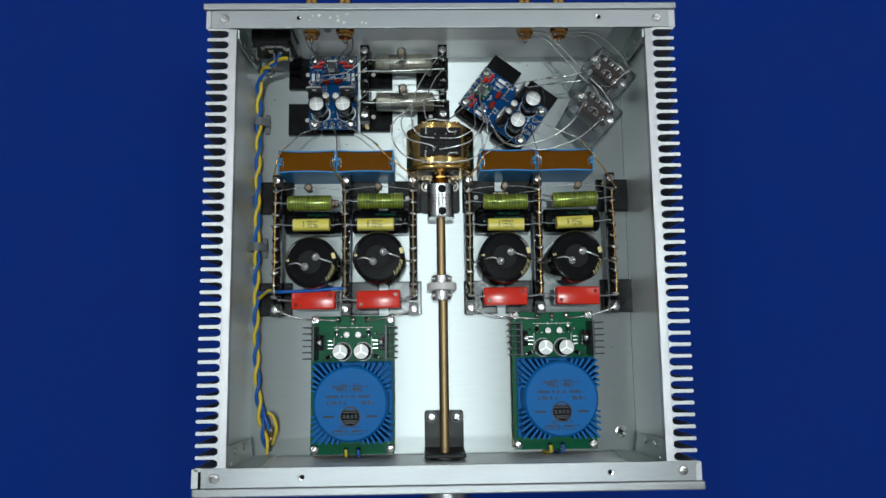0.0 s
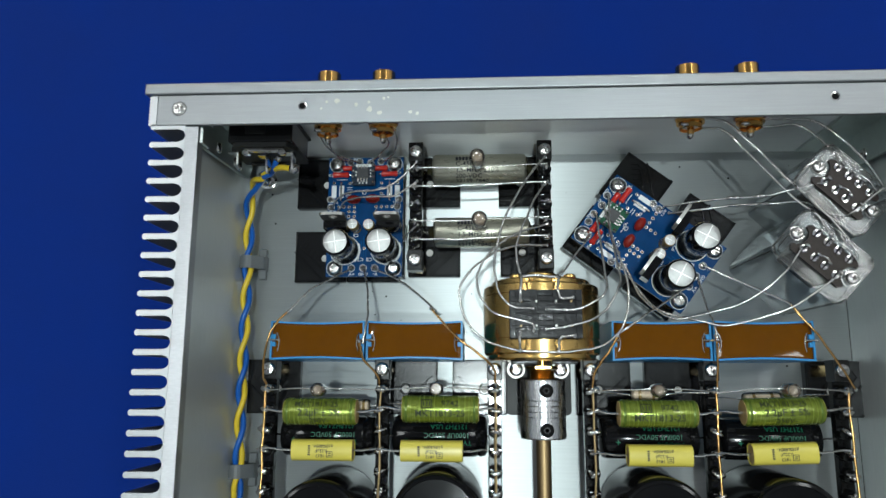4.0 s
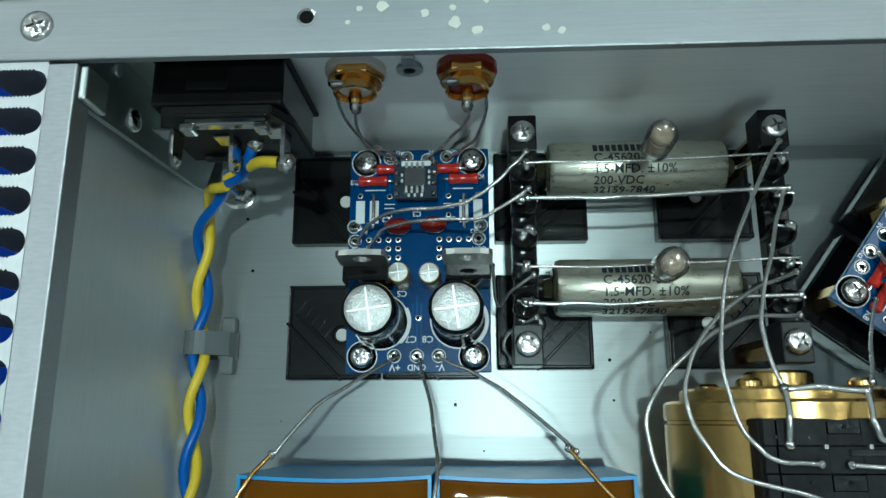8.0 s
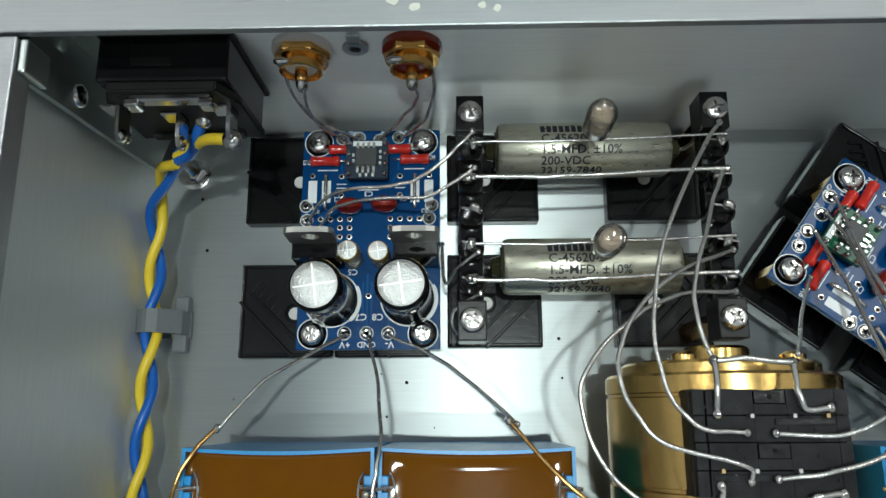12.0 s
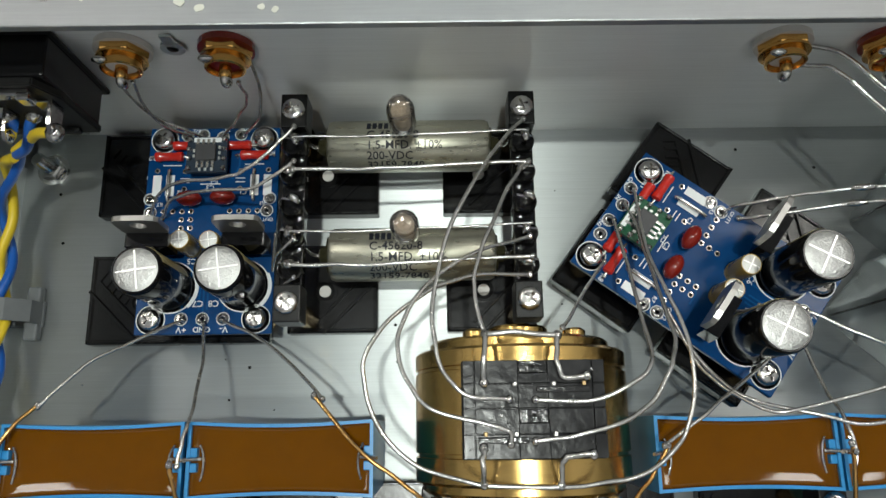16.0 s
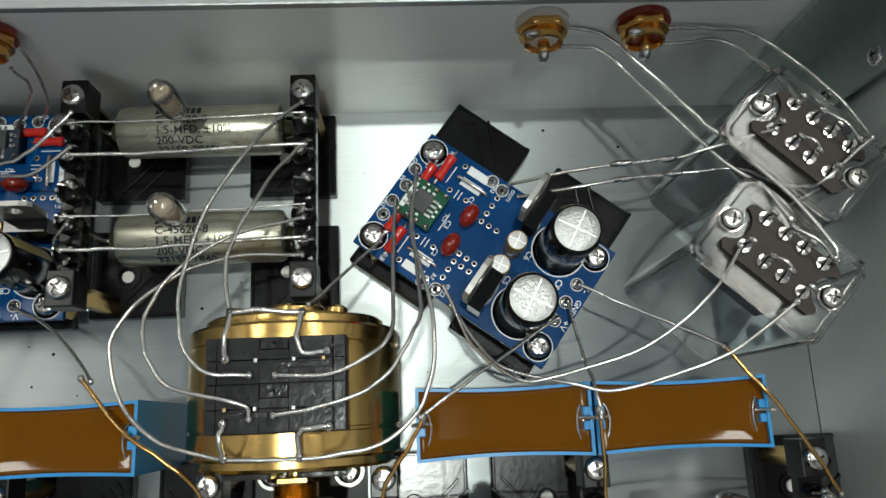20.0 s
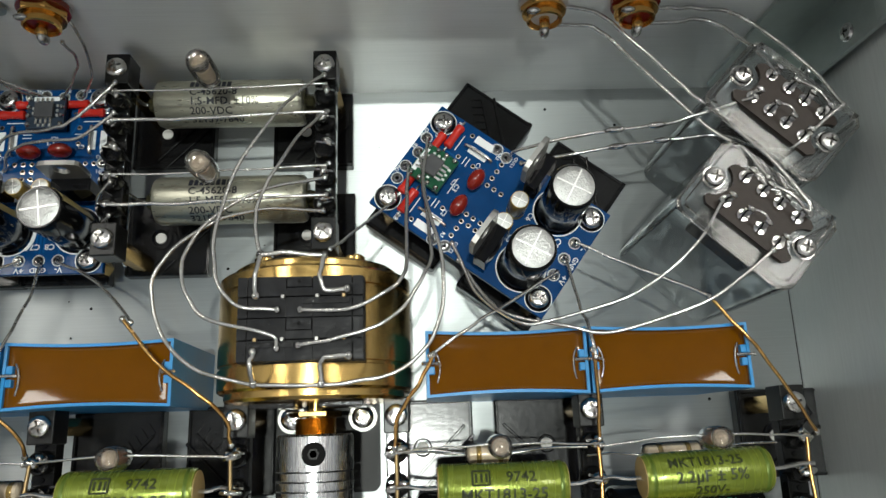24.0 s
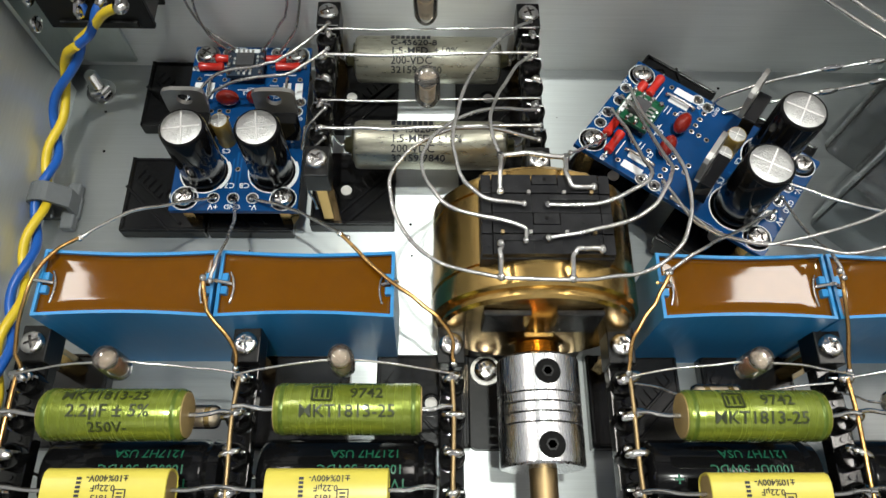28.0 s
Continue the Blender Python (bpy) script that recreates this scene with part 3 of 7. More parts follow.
# ---------- black plastic mounting plates and terminal strips ----------
def mount_plate(flip=1):
    """A square plate, 23 mm wide, with a hole boss, a slanting rib and a ribbed pad; origin at its middle, on the floor."""
    e = thing("mounting_plate", (0, 0, 0), "black moulded plastic mounting plate with a hole boss", "mounting plate", "mounting plates")
    part("plate", box(B(), -0.0115, 0.0115, -0.0115, 0.0115, 0.0, 0.0042, 0.0004), MOULD, e)
    bm = B()
    for a in (0, 90, 180, 270):
        box(bm, -0.0112, 0.0112, 0.0105, 0.0112, 0.0042, 0.0047, 0.0002, m=pose(0, 0, 0, 0, 0, a))
    part("edge_rib", bm, MOULD, e)
    bm = B()
    turn(bm, [(0.0032, 0.0042), (0.0032, 0.0048), (0.0024, 0.0048), (0.0020, 0.0043)], pose(flip * 0.0020, -0.0008, 0), 24)
    part("boss", bm, MOULD, e, smooth=35)
    part("boss_screw", turn(B(), [(0.0016, 0.0042), (0.0015, 0.0046)], pose(flip * 0.0020, -0.0008, 0), 14), WHITE_NYLON, e)
    bm = B()
    for off in (-0.0017, 0.0017):
        box(bm, -0.0098, 0.0098, off - 0.0004, off + 0.0004, 0.0042, 0.0049, 0.0002, m=pose(-flip * 0.0035, -0.0035, 0, 0, 0, -45 * flip))
    part("slant_rib", bm, MOULD, e)
    bm = B()
    for i in range(5):
        box(bm, -0.0004, 0.0004, -0.0016, 0.0016, 0.0042, 0.0047, m=pose(flip * (-0.0085 + i * 0.0017), 0.0062 - 0.0015 * i, 0, 0, 0, -35 * flip))
    part("pad_ribs", bm, MOULD, e)
    return e


plate_a = mount_plate(1)
plate_b = mount_plate(-1)
plate_a.matrix_basis = pose(-0.0955, 0.1369, 0)
plate_b.matrix_basis = pose(-0.0447, 0.1369, 0)
for x, y in ((-0.0955, 0.1033), (-0.0720, 0.1369), (-0.0720, 0.1033)):
    copy_thing(plate_a, pose(x, y, 0))
for x, y in ((-0.0447, 0.1055), (-0.0046, 0.1369), (-0.0040, 0.1055)):
    copy_thing(plate_b, pose(x, y, 0))
# under the main strips
for x, p in ((-0.1140, plate_a), (-0.0545, plate_b), (-0.0250, plate_a), (0.0272, plate_b), (0.0560, plate_a), (0.1220, plate_b)):
    copy_thing(p, pose(x, 0.0465, 0))
    copy_thing(p, pose(x, -0.0245, 0))


def terminal_strip(length, count, z0, top, label, group, lugs=True):
    """A black barrier strip along y, middle at the origin; end ears with screws, a cell with a lug for each terminal."""
    e = thing("terminal_strip", (0, 0, 0), label, "terminal strip", group)
    h = length / 2
    zb = top - 0.0085
    part("body", box(B(), -0.0026, 0.0026, -h + 0.0080, h - 0.0080, zb, top - 0.0045, 0.0003), BLACK_SATIN, e)
    for s in (-1, 1):
        ya, yb = sorted((s * h, s * (h - 0.0083)))
        part("ear", box(B(), -0.0030, 0.0030, ya, yb, zb - 0.0002, top - 0.0012, 0.0003), EAR_BLACK, e)
        part("spacer", turn(B(), [(0.0025, z0), (0.0025, zb)], pose(0, s * (h - 0.0042), 0), 6), BRASS, e, "brass spacer under the strip")
    pitch = (length - 0.0170) / count
    cup = lug = hole = None
    for i in range(count):
        y = -h + 0.0085 + (i + 0.5) * pitch
        if cup is None:
            b = B()
            turn(b, [(0.0027, zb + 0.0005), (0.0028, top - 0.0022), (0.0026, top - 0.0017), (0.0022, top - 0.0019), (0.0021, top - 0.0040), (0, top - 0.0042)], None, 22)
            cup = part("cup", b, BLACK_SATIN, e, m=pose(0, y, 0), smooth=35)
            b = B()
            box(b, -0.0020, 0.0024, -0.00025, 0.00025, top - 0.0042, top - 0.0006, 0.0001)
            lug = part("lug", b, STEEL, e, m=pose(0, y + 0.0008, 0))
            b = B()
            bmesh.ops.create_icosphere(b, subdivisions=2, radius=1)
            lump = random.Random(11)
            for v in b.verts:
                v.co *= lump.uniform(0.82, 1.18)
                v.co = Vector((v.co.x * 0.0016, v.co.y * 0.0010, v.co.z * 0.0011 - max(0, -v.co.z) * 0.0008))
            blobs = part("solder_lump", b, SOLDER, e, m=pose(0.0002, y + 0.0006, top - 0.0006), smooth=60)
            hole = part("hole", turn(B(), [(0.0006, top - 0.0045), (0.0005, top - 0.0042)], None, 10), BLACK, e, m=pose(0, y + pitch / 2, 0))
        else:
            again(cup, pose(0, y, 0))
            again(lug, pose(0, y + 0.0008, 0, 0, 0, (i * 47) % 23 - 11))
            again(blobs, pose((i * 31 % 7 - 3) * 0.0003, y + 0.0006 + (i * 17 % 5 - 2) * 0.0002, top - 0.0006, 0, 0, i * 71 % 180))
            again(hole, pose(0, y + pitch / 2, 0))
    sc = screw_part(e, (0, 0, 0), 0.0027, 0.0016, 20)
    sc.matrix_basis = pose(0, h - 0.0042, top - 0.0012)
    again(sc, pose(0, -h + 0.0042, top - 0.0012, 0, 0, 35))
    return e


# six long strips of the two crossover groups
STRIPS = (-0.1098, -0.0637, -0.0187, 0.0190, 0.0656, 0.1150)
long_strip = terminal_strip(0.0950, 10, 0.0040, 0.0275, "long black terminal strip with soldered lugs and end screws", "long terminal strips")
for x in STRIPS[1:]:
    copy_thing(long_strip, pose(x, 0.0104, 0))
long_strip.matrix_basis = pose(STRIPS[0], 0.0104, 0)
# two short strips beside the silver capacitors
short_strip = terminal_strip(0.0535, 5, 0.0040, 0.0335, "short black terminal strip standing on mounting plates", "short terminal strips")
short_strip.matrix_basis = pose(-0.0506, 0.1197, 0)
copy_thing(short_strip, pose(0.0022, 0.1199, 0))


def collar_post(x, y, z0, z1, label="short hexagonal brass spacer post"):
    e = thing("spacer", (x, y, z0), label, "spacer", "brass spacers")
    part("post", turn(B(), [(0.0026, 0), (0.0026, z1 - z0)], None, 6), BRASS, e)
    return e

# ---------- components between the long strips ----------
CELLS = (-0.0866, -0.0410, 0.0424, 0.0894)
GAPS = ((-0.1098, -0.0637), (-0.0637, -0.0187), (0.0190, 0.0656), (0.0656, 0.1150))


def leads(e, xa, xb, x0, x1, y, z, zt, r=0.00045):
    """Two axial leads from the body's ends to the strips."""
    for a, b in ((x0, xa), (x1, xb)):
        part("lead", tube(B(), [(a, y, z), (a + (b - a) * 0.35, y, z), (a + (b - a) * 0.75, y + 0.0006, (z + zt) / 2), (b, y + 0.0004, zt)], r, 6, 5), TIN, e, smooth=60)


def drum(e, name, x0, x1, y, z, r, material, cap, chamfer=0.0008):
    bm = B()
    n = x1 - x0
    turn(bm, [(r * 0.93, 0), (r, chamfer), (r, n - chamfer), (r * 0.93, n)], along((x0, y, z), (x1, y, z)), 32)
    b = part(name, bm, material, e, smooth=35)
    if cap:
        m = along((x0, y, z), (x1, y, z))
        part("end_seal", turn(B(), [(0.0, -0.0003), (r * 0.88, -0.0002), (r * 0.88, 0.0001)], m, 28), cap, e, smooth=35)
        part("end_seal", turn(B(), [(r * 0.88, n - 0.0001), (r * 0.88, n + 0.0002), (0.0, n + 0.0003)], m, 28), cap, e, smooth=35)
    return b


SPAN = ((-0.1007, -0.0726), (-0.0545, -0.0252), (0.0284, 0.0572), (0.0748, 0.1035))
for i, (x0, x1) in enumerate(SPAN):
    ga, gb = GAPS[i]
    y, z, r = (0.0372, 0.0384, 0.0372, 0.0384)[i], 0.0315, 0.0052
    e = thing("green_capacitor", ((x0 + x1) / 2, y, z), "olive green axial film capacitor with printed value, between terminal strips", "capacitor", "green capacitors")
    o = Vector(e.location)
    tilt = (0.0, 0.0, 0.0, 2.0)[i]
    L = x1 - x0
    drum(e, "body", -L / 2, L / 2, 0, 0, r, GREEN_CAP, EPOXY_TAN)
    for q in (-L / 2 + 0.0009, L / 2 - 0.0021):
        part("wrap_band", turn(B(), [(r * 0.99, 0), (r * 1.006, 0.0002), (r * 1.006, 0.0010), (r * 0.99, 0.0012)], along((q, 0, 0), (q + 0.01, 0, 0)), 28), GREEN_BAND, e, smooth=35)
    leads(e, ga - o.x, gb - o.x, -L / 2, L / 2, 0, 0, 0.0005, 0.0005)
    rot = pose(0, 0, 0)
    if i in (1, 2):
        letters("print", "MKT1813-25", 0.0036, OLIVE_PRINT, e, pose(0, 0, 0, 17), bend=r + 0.00017)
        letters("print", "9742", 0.0034, OLIVE_PRINT, e, pose(0.0038, 0, 0, -24), bend=r + 0.00017)
        bm = B()
        for xx in (-0.0050, -0.0012):
            box(bm, xx - 0.0002, xx + 0.0002, -0.0016, 0.0016, r, r + 0.00008)
        for yy in (-0.0016, 0.0016):
            box(bm, -0.0050, -0.0012, yy - 0.0002, yy + 0.0002, r, r + 0.00008)
        for xx in (-0.0042, -0.0030, -0.0019):
            box(bm, xx - 0.00025, xx + 0.00025, -0.0010, 0.0010, r, r + 0.00008)
        part("maker_frame", bm, OLIVE_PRINT, e, m=pose(-0.002, 0, 0, -24))
    else:
        letters("print", "2.2\u00b5F \u00b1 5%", 0.0036, OLIVE_PRINT, e, pose(0, 0, 0, 4), bend=r + 0.00017)
        letters("print", "MKT1813-25", 0.0032, OLIVE_PRINT, e, pose(-0.001, 0, 0, -32), bend=r + 0.00017)
        letters("print", "250V-", 0.0032, OLIVE_PRINT, e, pose(0, 0, 0, 40), bend=r + 0.00017)
    e.matrix_basis = pose(*o, 0, 0, tilt)

for i, cx in enumerate(CELLS):
    ga, gb = GAPS[i]
    # black axial electrolytic lying on the floor side
    y, z, r = 0.0270, 0.0140, 0.0082
    x0, x1 = cx - 0.0190, cx + 0.0190
    e = thing("black_axial_capacitor", (cx, y, z), "black sleeved axial electrolytic capacitor with green print", "capacitor", "black axial capacitors")
    bm = B()
    L = 0.0385
    turn(bm, [(r * 0.72, 0), (r * 0.93, 0.0008), (r, 0.0020), (r, L - 0.0050), (r * 0.93, L - 0.0040), (r, L - 0.0028), (r * 0.93, L - 0.0008), (r * 0.72, L)], along((-L / 2, 0, 0), (L / 2, 0, 0)), 32)
    part("sleeve", bm, SLEEVE, e, smooth=40)
    leads(e, ga - cx, gb - cx, -L / 2, L / 2, 0, 0, 0.0085)
    for s, a, dx in (("1000UF 50VDC", -6, 0.0030), ("TVA1316", 14, 0.0075), ("1217H7 USA", -30, 0.0040)):
        letters("print", s, 0.0028, GREEN_PRINT, e, pose(dx, 0, 0, a, 0, 0) @ pose(0, 0, 0, 0, 0, 180), bend=r + 0.00017)
    letters("plus_mark", "+", 0.004, GREEN_PRINT, e, pose(-0.0130, 0, 0, 10), bend=r + 0.00017)
    # yellow film capacitor on top
    y, z = 0.0226, 0.0315
    e = thing("yellow_capacitor", (cx + 0.001, y, z), "pale yellow flat axial film capacitor with black print", "capacitor", "yellow capacitors")
    bm = B()
    a, b = 0.0046, 0.0036
    outl = [(0.0040 * math.copysign(abs(math.cos(t)) ** 0.6, math.cos(t)), 0.0036 * math.copysign(abs(math.sin(t)) ** 0.7, math.sin(t))) for t in np.linspace(0, 2 * math.pi, 28, endpoint=False)]
    m = Matrix(((0, 0, 1, 0), (1, 0, 0, 0), (0, 1, 0, 0), (0, 0, 0, 1)))
    prism(bm, outl, -0.0115, 0.0115, m)
    part("body", bm, YELLOW, e, smooth=50)
    leads(e, ga - cx - 0.001, gb - cx - 0.001, -0.0115, 0.0115, 0, 0, 0.0005)
    letters("print", "\u00b110%400V-", 0.0017, DARK_PRINT, e, pose(0.0006, 0.0018, 0.00372, 0, 0, 180))
    letters("print", "0.22\u00b5F", 0.0017, DARK_PRINT, e, pose(0.0000, 0.0000, 0.00372, 0, 0, 180))
    letters("print", "1813", 0.0017, DARK_PRINT, e, pose(-0.0004, -0.0018, 0.00372, 0, 0, 180))
    for k in range(5):
        part("date_mark", box(B(), -0.0052, -0.0043, -0.0017 + 0.0008 * k, -0.0012 + 0.0008 * k, 0.00362, 0.00372), DARK_PRINT, e)
    bm = B()
    for q0, q1, w0, w1 in ((0.0021, 0.0023, -0.0024, -0.0002), (0.0042, 0.0044, -0.0024, -0.0002), (0.0021, 0.0044, -0.0024, -0.0022), (0.0021, 0.0044, -0.0004, -0.0002), (0.0027, 0.0038, -0.0018, -0.0015), (0.0027, 0.0038, -0.0011, -0.0008)):
        box(bm, q0, q1, w0, w1, 0.00362, 0.00372)
    part("maker_frame", bm, DARK_PRINT, e)
    for s in (-1, 1):
        bm = B()
        prism(bm, [(p * 0.86, q * 0.84) for p, q in outl], *sorted((s * 0.0112, s * 0.01165)), m)
        part("end_seal", bm, EPOXY_TAN, e, "amber epoxy end seal")
        bm = B()
        ring = [m @ Vector((p * 0.95, q * 0.94, s * 0.0116)) for p, q in outl]
        tube(bm, ring + [ring[0]], 0.00028, 6, 1)
        part("wrap_lip", bm, YELLOW, e, smooth=50)
    e.matrix_basis = pose(cx + (0.0012, -0.0022, 0.0005, -0.0010)[i], (0.0226, 0.0226, 0.0218, 0.0230)[i], z, 0, 0, (0, 0, 0, 2)[i])
    # red boxed capacitor
    e = thing("red_capacitor", (cx, -0.0270, 0.0270), "glossy red boxed film capacitor between terminal strips", "capacitor", "red capacitors")
    bm = B()
    box(bm, -0.0142, 0.0142, -0.0058, 0.0058, -0.0060, 0.0060, 0.0011, 3)
    part("body", bm, RED, e, smooth=40)
    for s in (-1, 1):
        bm = B()
        blob(bm, (s * 0.0138, 0.0, 0.0040), 0.0016)
        part("solder_joint", bm, SOLDER, e, smooth=60)
        bm = B()
        turn(bm, [(0.0014, -0.0001), (0.0012, 0.00012)], pose(s * 0.0112, 0.0030 * s, 0.0060), 14)
        part("moulding_dimple", bm, RED_GLOSS, e)
    leads(e, ga - cx, gb - cx, -0.0140, 0.0140, 0, 0.0040, 0.0045, 0.0006)
    e.matrix_basis = pose((-0.0838, -0.0415, 0.0418, 0.0893)[i], (-0.0270, -0.0268, -0.0256, -0.0256)[i], 0.0265, 0, 0, (0, 1, 0, -1)[i])

# four large cans standing on the floor
for i, (x, y) in enumerate(((-0.0837, -0.0035), (-0.0405, -0.0005), (0.0408, -0.0012), (0.0868, -0.0012))):
    R, H = 0.0167, 0.0460
    e = thing("large_capacitor", (x, y, 0), "large black snap-in capacitor standing with its terminals up", "capacitor", "large capacitors")
    bm = B()
    turn(bm, [(R - 0.001, 0), (R, 0.001), (R, H - 0.0030), (R * 0.985, H - 0.0016), (R * 0.94, H - 0.0005), (R * 0.88, H - 0.0003), (R * 0.86, H - 0.0010), (0, H - 0.0010)], None, 56)
    part("sleeve", bm, SLEEVE, e, smooth=35)
    bm = B()
    turn(bm, [(R * 0.45, H - 0.0009), (R * 0.44, H - 0.0005), (0.0, H - 0.0005)], pose(-0.0005, 0, 0), 40)
    part("rubber_bung", bm, RUBBER, e, smooth=35)
    for px, py in ((-0.0034, -0.0030), (0.0034, 0.0030)):
        bm = B()
        turn(bm, [(0.0031, H - 0.0006), (0.0029, H + 0.0004), (0.0024, H + 0.0012), (0.0012, H + 0.0018), (0, H + 0.0019)], pose(px, py, 0), 16)
        part("terminal", bm, SOLDER, e, smooth=50)
    gx = GAPS[i]
    tz = H + 0.0016
    part("lead", tube(B(), [(-0.0034, -0.0030, tz), (-0.0080, -0.0010, tz + 0.001), (-0.0130, -0.0014, tz - 0.002), (gx[0] - x, -0.0030, 0.0300)], 0.0006, 8), TIN, e, smooth=60)
    part("lead", tube(B(), [(0.0034, 0.0030, tz), (0.0090, 0.0010, tz), (0.0140, -0.0005, tz - 0.003), (gx[1] - x, -0.0030, 0.0300)], 0.0006, 8), TIN, e, smooth=60)
    # stripe and print on the rim of the top
    for a0, a1, ra, rb, mt, nm in ((8, 22, 0.84, 0.97, GOLD_PRINT, "stripe_end"),):
        pts = arc(0, 0, R * rb, a0, a1, 5) + arc(0, 0, R * ra, a1, a0, 5)
        part(nm, prism(B(), pts, H - 0.0009, H - 0.00022), mt, e)
    for k in range(7):
        a = -10 - k * 6
        rr = R * (0.91 if k % 2 else 0.88)
        part("print_mark", box(B(), -0.0012, 0.0012, -0.0002, 0.0002, 0, 0.00012, m=pose(rr * math.cos(radians(a)), rr * math.sin(radians(a)), H - 0.00045, 0, 0, a + 90 + 60)), GOLD_PRINT, e)
    part("print_mark", box(B(), -0.0010, 0.0010, -0.0007, 0.0007, 0, 0.0001, m=pose(-R * 0.87, 0.001, H - 0.0005, 0, 0, 10)), GOLD_PRINT, e)


# small clear capsules on thin wires
def capsule(at, axis_to, L=0.0115, r=0.0027, rose=False):
    e = thing("clear_capsule_capacitor", at, "small clear polystyrene capacitor with foil winding on a thin wire", "capacitor", "clear capsule capacitors")
    d = (Vector(axis_to) - Vector(at)).normalized() * L
    m = along((0, 0, 0), d)
    bm = B()
    turn(bm, [(r * 0.25, 0), (r * 0.55, 0.0006), (r * 0.85, L * 0.16), (r, L * 0.28), (r, L - 0.0016), (r * 0.93, L - 0.0006), (r * 0.75, L - 0.0001), (r * 0.62, L - 0.0004), (0, L - 0.0006)], m, 24)
    part("shell", bm, GLASSY, e, "clear plastic shell", smooth=50)
    bm = B()
    turn(bm, [(r * 0.2, L * 0.20), (r * 0.60, L * 0.24), (r * 0.66, L * 0.70), (r * 0.3, L * 0.72)], m, 20)
    part("winding", bm, FOIL_ROSE if rose else FOIL, e, smooth=40)
    bm = B()
    turn(bm, [(r * 0.62, L * 0.74), (r * 0.70, L - 0.0016), (r * 0.50, L - 0.0010), (r * 0.15, L - 0.0013), (0, L - 0.0009)], m, 14)
    part("crinkled_end", bm, CRYSTAL, e, "crinkled clear end of the winding", smooth=20)
    part("shell_rim", turn(B(), [(r * 0.80, L - 0.0004), (r * 0.90, L + 0.0001), (r * 0.97, L - 0.0006), (r * 0.90, L - 0.0008)], m, 24), GLASSY, e, smooth=60)
    return e


for (x, y, z), to, rose in (((-0.0862, 0.0456, 0.0328), (-0.0860, 0.0457, 0.05), True), ((-0.0411, 0.0463, 0.0328), (-0.0408, 0.0461, 0.05), True), ((0.0419, 0.0462, 0.0328), (0.0416, 0.0458, 0.05), True), ((0.0899, 0.0463, 0.0328), (0.0896, 0.0462, 0.05), True)):
    capsule((x, y, z), to, 0.0108, 0.0026, rose=rose)

# small clear axial capacitors lying low between the strips
for x, y, L, rz in ((0.0410, 0.0440, 0.0115, 0), (0.0862, 0.0428, 0.0150, 2), (-0.0745, 0.0391, 0.0110, 0)):
    e = thing("small_axial_capacitor", (x, y, 0.0200), "small clear axial capacitor with gold bands, lying under the thin wire", "capacitor", "small axial capacitors", rz=rz)
    m = along((-L / 2, 0, 0), (L / 2, 0, 0))
    part("winding", turn(B(), [(0.0012, 0.0006), (0.0021, 0.0012), (0.0021, L - 0.0012), (0.0012, L - 0.0006)], m, 20), FOIL, e, smooth=40)
    part("shell", turn(B(), [(0.0010, 0), (0.0022, 0.0004), (0.0026, 0.0012), (0.0026, L - 0.0012), (0.0022, L - 0.0004), (0.0010, L)], m, 24), GLASSY, e, "clear plastic shell", smooth=50)
    for q in (0.24, 0.70):
        part("gold_band", turn(B(), [(0.0022, L * q), (0.00227, L * q + 0.0001), (0.00227, L * q + 0.0011), (0.0022, L * q + 0.0012)], m, 20), SLEEVE_GOLD, e, smooth=40)
    for sg in (-1, 1):
        part("lead", tube(B(), [(sg * L / 2, 0, 0), (sg * (L / 2 + 0.004), 0.0004, 0.0005), (sg * (L / 2 + 0.009), 0.0010, 0.004), (sg * 0.0226, 0.0010, 0.0080)], 0.00030, 6, 4), TIN, e, smooth=60)

